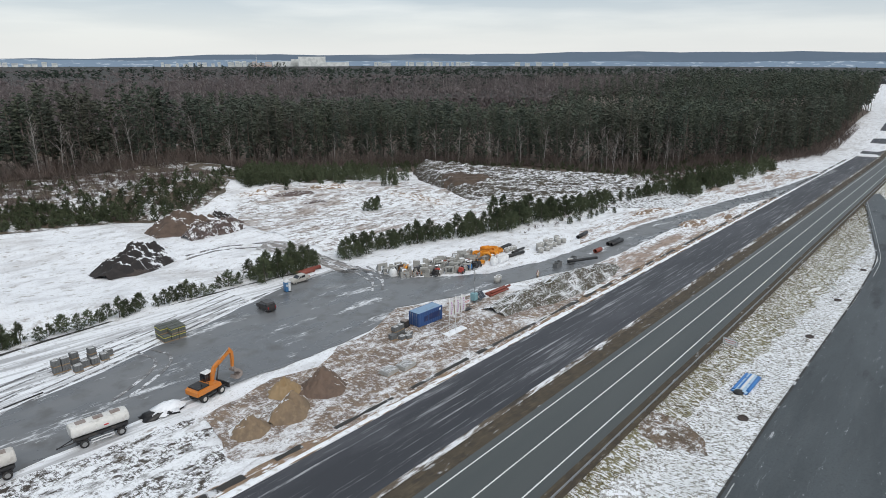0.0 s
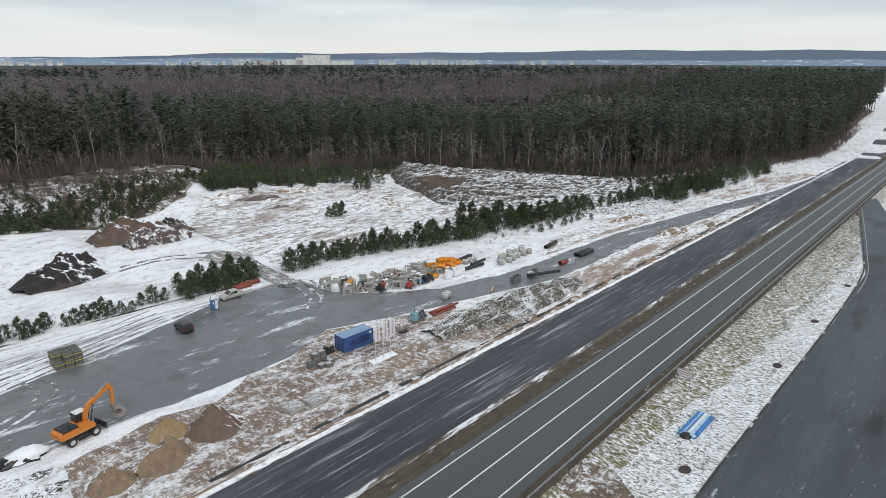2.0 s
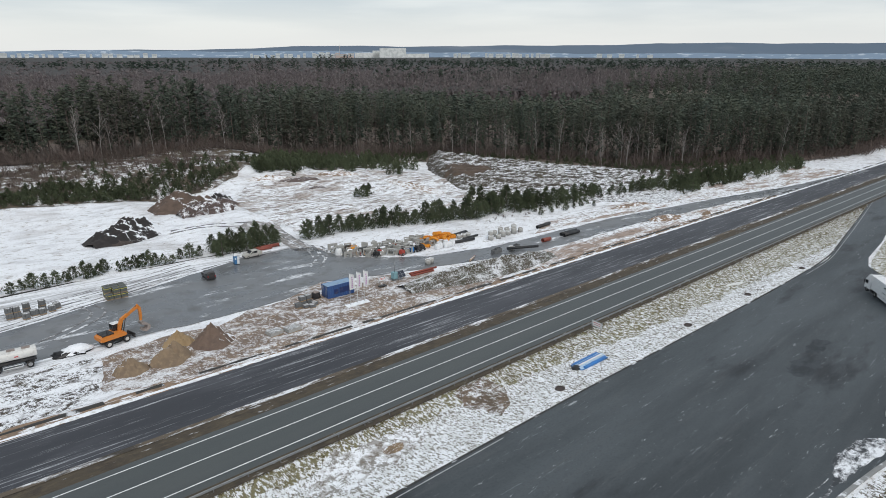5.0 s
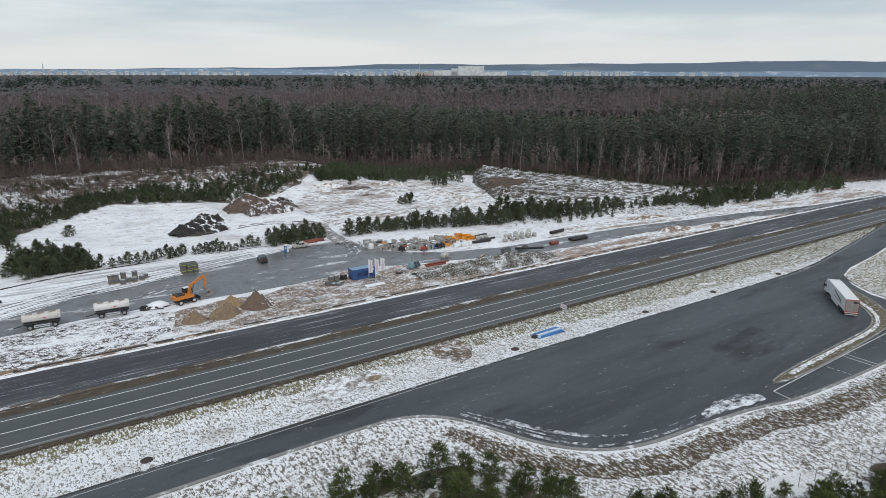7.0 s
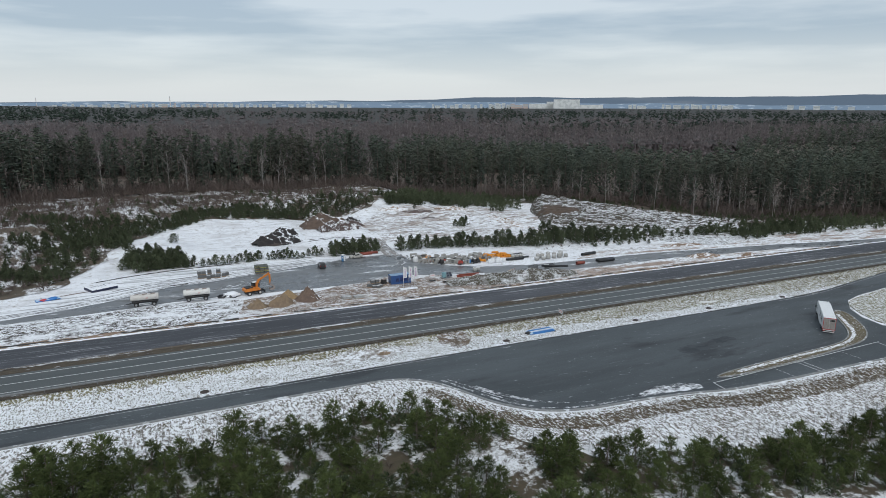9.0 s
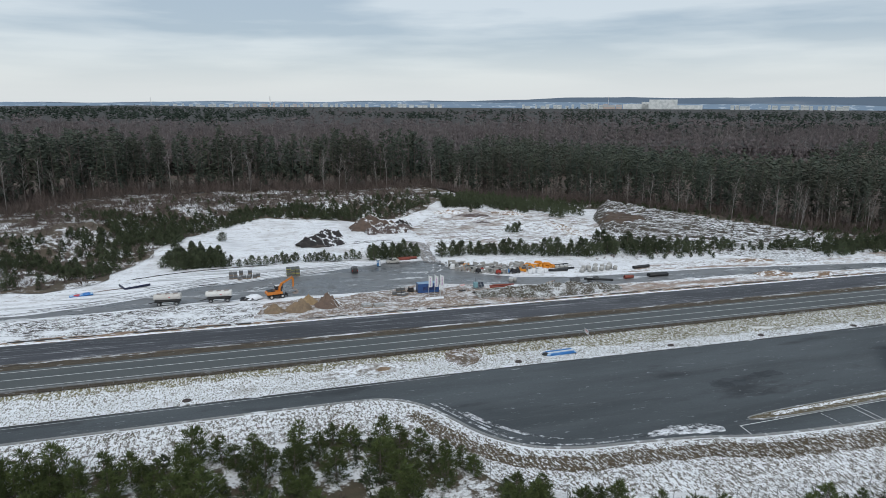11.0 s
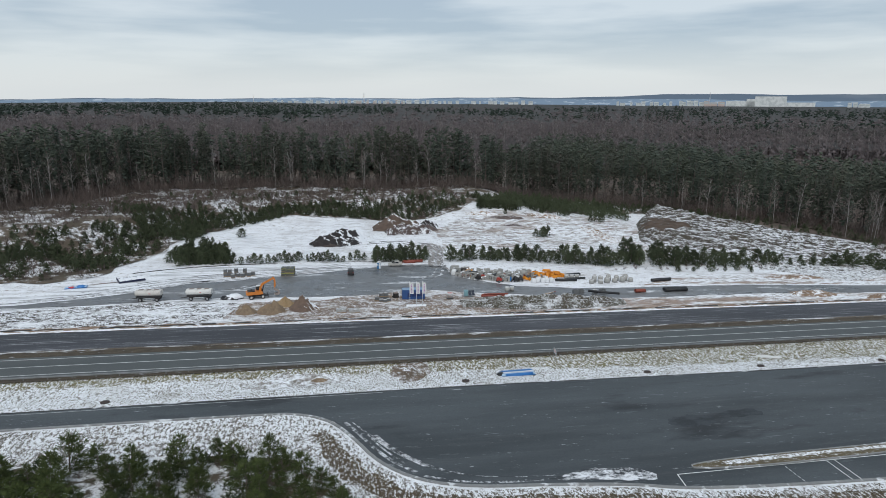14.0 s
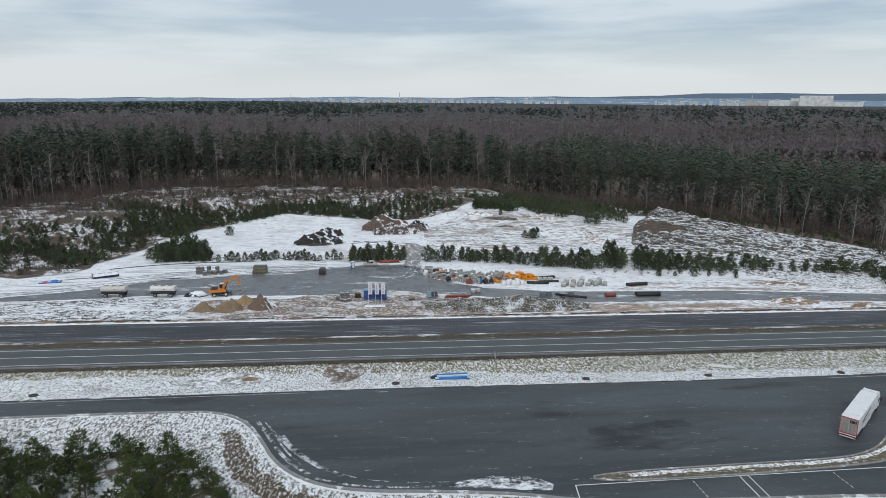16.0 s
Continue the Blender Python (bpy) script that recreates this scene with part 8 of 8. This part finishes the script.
cover("scuffed_verge", ragged([(-5.5, -14.6), (-2, -11), (2, -9.0), (9, -10.0), (14, -11.6), (13, -14.2), (6, -14.8), (0, -15.6)], 0.7, 0.8, rnd), "verge_scuff", 0.09, "scuffed snow and grass with wheel marks on the verge", "verge", 0.7)

# black sheeting with snow beside the excavator
sh = holder("tarpaulin_heap", -13.2, 41.2, -6, G(-13.2, 41.2) + 0.05)
part("sheeting", blobby(2.7, 1.5, 0.85, 5, 0.28, 6, 18), "black_sheet", sh, "black plastic sheeting")
q = part("snow", blobby(2.1, 1.35, 0.95, 6, 0.25, 6, 16), "snow_cap", sh, "snow on the sheeting")
q.location = (0.7, -0.15, 0.3)
tagged(sh, "heap under black plastic sheeting, half covered with snow", "tarpaulin")

# ---- along the highway ----
rail = new("guard_rail")
bm = bmesh.new()
prev = None
for k in range(0, 141):
    x = -160 + k * 4.0
    z = G(x, -6.9)
    row = [bm.verts.new((x, -6.9 + dy, z + dz)) for dy, dz in ((0, 0.45), (-0.07, 0.50), (-0.07, 0.56), (0, 0.61), (-0.07, 0.66), (-0.07, 0.72), (0, 0.77), (0.03, 0.77), (0.03, 0.45))]
    if prev:
        for i in range(8):
            bm.faces.new((prev[i], row[i], row[i + 1], prev[i + 1]))
    prev = row
part("beam", bm, "galvanised", rail)
pm = boxes((-0.05, -0.03, -0.3, 0.05, 0.09, 0.7), bevel=0.01)
pme = bpy.data.meshes.new("rail_post")
pm.to_mesh(pme)
pm.free()
pme.materials.append(M["galvanised"])
for k in range(0, 140):
    p = new("rail_post", pme)
    p.parent = rail
    p.location = (-160 + k * 4.0, -6.85, G(-160 + k * 4.0, -6.85))
tagged(rail, "galvanised steel guard rail along the highway", "guard rail")

for px, py in ((-27.7, -17.3), (72.4, -18.2), (98.0, -18.6), (127.0, -19.6), (35.2, -17.2)):
    o = holder("drain_inlet", px, py, 0, land(px, py) + 0.02)
    bm = bmesh.new()
    pipe_shell(bm, (0, 0, 0), (0, 0, 0.16), 0.95, 0.25, 18)
    part("collar", bm, "dark_lid", o)
    part("grate", tubes(((0, 0, 0.02), (0, 0, 0.09), 0.72), n=18), "dark_lid", o)
    o.scale = (0.8, 0.7, 1)
    tagged(o, "dark round drain inlet in the snowy verge", "drain", "drain inlets")


def fallen_frame(x, y, turn, w, d, skin, rim, label, name):
    o = holder(name, x, y, turn, land(x, y) + 0.12)
    bm = bmesh.new()
    prev = None
    for k in range(13):
        s = k / 12
        row = [bm.verts.new((-w / 2 + w * s, -d / 2 + d * q / 4, 0.18 + 0.22 * math.sin(q / 4 * math.pi) + 0.05 * math.sin(s * 19 + q))) for q in range(5)]
        if prev:
            for i in range(4):
                bm.faces.new((prev[i], row[i], row[i + 1], prev[i + 1])).smooth = True
        prev = row
    part("sheet", bm, skin, o)
    part("frame", tubes(((-w / 2, -d / 2, 0.12), (w / 2, -d / 2, 0.12), 0.12), ((-w / 2, d / 2, 0.12), (w / 2, d / 2, 0.12), 0.10), ((-w / 2, -d / 2, 0.12), (-w / 2, d / 2, 0.12), 0.1), ((w / 2, -d / 2, 0.12), (w / 2, d / 2, 0.12), 0.1), n=8), rim, o)
    for k in range(3):
        xx = -w / 4 + k * w / 4
        part("crossbar", tubes(((xx, -d / 2, 0.3), (xx, d / 2, 0.3), 0.05), n=6), rim, o)
    return tagged(o, label, "folded frame")


ff = fallen_frame(46.3, -14.7, -2, 6.6, 2.1, "tarp_light", "tarp_blue", "blue and white tarpaulin frame lying on the verge", "folded_tarpaulin")
part("blue_edge", boxes((-3.1, 0.66, 0.30, 3.1, 1.0, 0.42), bevel=0.02), "tarp_blue", ff)
part("black_end", blobby(0.9, 0.7, 0.5, 4, 0.2, 4, 12), "black_sheet", ff, "crumpled black end").location = (-3.3, 0, 0)
part("blue_fold", tubes(((-2.6, -0.95, 0.3), (2.9, -0.85, 0.3), 0.24), n=10), "tarp_blue", ff)
part("white_stripe", boxes((-2.9, -0.30, 0.44, 3.0, 0.05, 0.50), bevel=0.02), "plain_white", ff, "white stripe of the tarpaulin")
part("blue_stripe", boxes((-2.7, 0.12, 0.44, 3.1, 0.34, 0.49), bevel=0.02), "tarp_blue", ff)
fallen_frame(-42.6, 62.4, 22, 6.6, 5.0, "snow_cap", "navy_frame", "snow-covered panel with dark blue frame on the ground", "fallen_panel")
panel_side = bpy.data.objects["fallen_panel"]
part("side", boxes((-3.3, -2.62, 0.0, 3.3, -2.45, 0.55), (-3.42, -2.6, 0.0, -3.22, 2.5, 0.6), bevel=0.03), "navy_frame", panel_side, "dark blue side of the panel")
f2 = fallen_frame(-54.6, 55.6, 8, 5.2, 1.9, "tarp_light", "tarp_blue", "pale and blue crumpled banner frame in the snow", "crumpled_banner")
part("red_fold", blobby(0.9, 0.5, 0.45, 14, 0.2, 4, 12), "sign_red", f2, "crumpled red cloth").location = (-1.0, -0.6, 0.1)
part("blue_fold", blobby(1.3, 0.6, 0.6, 15, 0.25, 4, 12), "tarp_blue", f2, "crumpled blue cloth").location = (1.2, -0.3, 0.1)
for k in range(3):
    pipe("thin_pole", (-52 + k, 58.0 + 0.5 * k), (-46.5 + k, 59.6 + 0.5 * k), 0.06, "rusty_grey", "thin pole lying in the snow", "thin poles", 0.03)
pipe("thin_pole", (-26.0, 57.9), (-21.0, 58.8), 0.10, "black_iron", "dark pole lying in the snow", "thin poles", 0.03)

for px, py, turn, sx in ((103.0, -13.2, -14, 2.4), (105.2, -13.9, -8, 1.3), (107.6, -16.6, 30, 0.9)):
    o = part("plastic_sheet", blobby(sx, 0.32, 0.35, int(px), 0.3, 5, 16), "plain_white")
    o.matrix_world = pose(px, py, land(px, py) + 0.1, 0, 0, turn)
    tagged(o, "crumpled white plastic sheet lying on the verge", "plastic sheet", "plastic sheets")

# wire fence above the car park
FENCE = [(-60, -33.4), (-32, -34.6), (-18, -35.4), (-9, -36.0), (1, -37.6), (6, -42), (9.5, -49.5), (13.5, -57), (19.5, -62.6), (30, -66.3), (45, -69.3), (70, -72), (105, -74)]
fence = new("wire_fence")
pm = tubes(((0, 0, -0.2), (0, 0, 1.9), 0.04), n=6)
fme = bpy.data.meshes.new("post")
pm.to_mesh(fme)
pm.free()
fme.materials.append(M["galvanised"])
bm = bmesh.new()
last = None
for (ax, ay), (bx2, by2) in zip(FENCE, FENCE[1:]):
    n = max(1, round(math.hypot(bx2 - ax, by2 - ay) / 3.2))
    for k in range(n):
        px, py = ax + (bx2 - ax) * k / n, ay + (by2 - ay) * k / n
        p = new("post", fme)
        p.parent, p.location = fence, (px, py, land(px, py))
        if last:
            for zz in (0.25, 0.7, 1.15, 1.6, 1.85):
                tube(bm, (last[0], last[1], land(*last) + zz), (px, py, land(px, py) + zz), 0.008, n=3, cap=False)
        last = (px, py)
part("wire", bm, "galvanised", fence)
tagged(fence, "thin wire fence on steel posts above the bank", "fence")

# ---- town on the horizon ----
M["far_wall"] = mat("far_wall", (0.78, 0.80, 0.79), 0.9, layers=[((0.50, 0.53, 0.53), 0.05, 0.45, 0.6, ONE, 0.6)], spec=0.1)
M["far_pink"] = mat("far_pink", (0.60, 0.50, 0.46), 0.9, spec=0.1)
M["far_window"] = mat("far_window", (0.50, 0.54, 0.56), 0.5, spec=0.2)
rb = random.Random(9)


def block(name, az, dist, w, h, d, z0, skin, label, rows=0, cols=0, group="", category="building", steps=()):
    a = radians(az)
    o = new(name)
    o.matrix_world = pose(-5 + dist * math.sin(a), -125 + dist * math.cos(a), z0, 0, 0, -az)
    part("wall", boxes((-w / 2, -d / 2, -30, w / 2, d / 2, h)), skin, o)
    part("roof", boxes((-w / 2 - 0.5, -d / 2 - 0.5, h, w / 2 + 0.5, d / 2 + 0.5, h + 1.2)), "far_window", o)
    for x0, x1, hh in steps:
        part("wing", boxes((x0, -d / 2 + 2, -30, x1, d / 2 - 2, hh)), skin, o)
    for r in range(rows):
        z = h * (r + 0.35) / rows
        part("window_band", boxes((-w / 2 + 2, -d / 2 - 0.4, z, w / 2 - 2, -d / 2 + 0.1, z + h / rows * 0.4)), "far_window", o)
    return tagged(o, label, category, group)

for a0, a1, n, h0, skin in ((26.6, 31.4, 9, 9, "far_wall"), (31.6, 33.6, 6, 15, "far_wall"), (33.6, 35.2, 5, 12, "far_pink"), (43.4, 45.0, 4, 8, "far_wall"), (46.2, 51.6, 13, 11, "far_wall"), (-4.0, 13.5, 34, 9, "far_wall"), (2.0, 9.0, 9, 12, "far_pink"), (14.5, 20.0, 9, 7, "far_wall"), (55, 60, 5, 9, "far_wall")):
    for k in range(n):
        az_ = a0 + (a1 - a0) * (k + rb.uniform(0.2, 0.8)) / n
        block("apartment_block", az_, 4040 + rb.uniform(-40, 40), rb.uniform(11, 32), h0 + rb.uniform(-6, 4) + (6 if a0 > 20 else 4), 14, -10 if a0 > 20 else -2, skin, "pale apartment block in the far town", 1, 0, "far town blocks")
main = block("office_tower", 38.4, 4060, 156, 56, 50, -18, "far_wall", "large pale stepped building on the skyline", 0, 0, "", "building", ((-225, -79, 30), (-120, -79, 42), (79, 215, 24)))


def chimney(az_, z1, r, label):
    a = radians(az_)
    o = new("chimney")
    o.matrix_world = pose(-5 + 4180 * math.sin(a), -125 + 4180 * math.cos(a), -10, 0, 0, 0)
    for k in range(5):
        part("band", tubes(((0, 0, (z1 + 10) * k / 5), (0, 0, (z1 + 10) * (k + 1) / 5), r * (1 - 0.1 * k), r * (1 - 0.1 * (k + 1))), n=8), "far_pink" if k % 2 else "far_wall", o)
    return tagged(o, label, "chimney", "far chimneys")


chimney(5.2, 58, 3.2, "slim red and white chimney over the far town")
chimney(-4.0, 52, 1.6, "slim mast over the far town")
chimney(34.0, 66, 1.4, "slim mast over the far town")
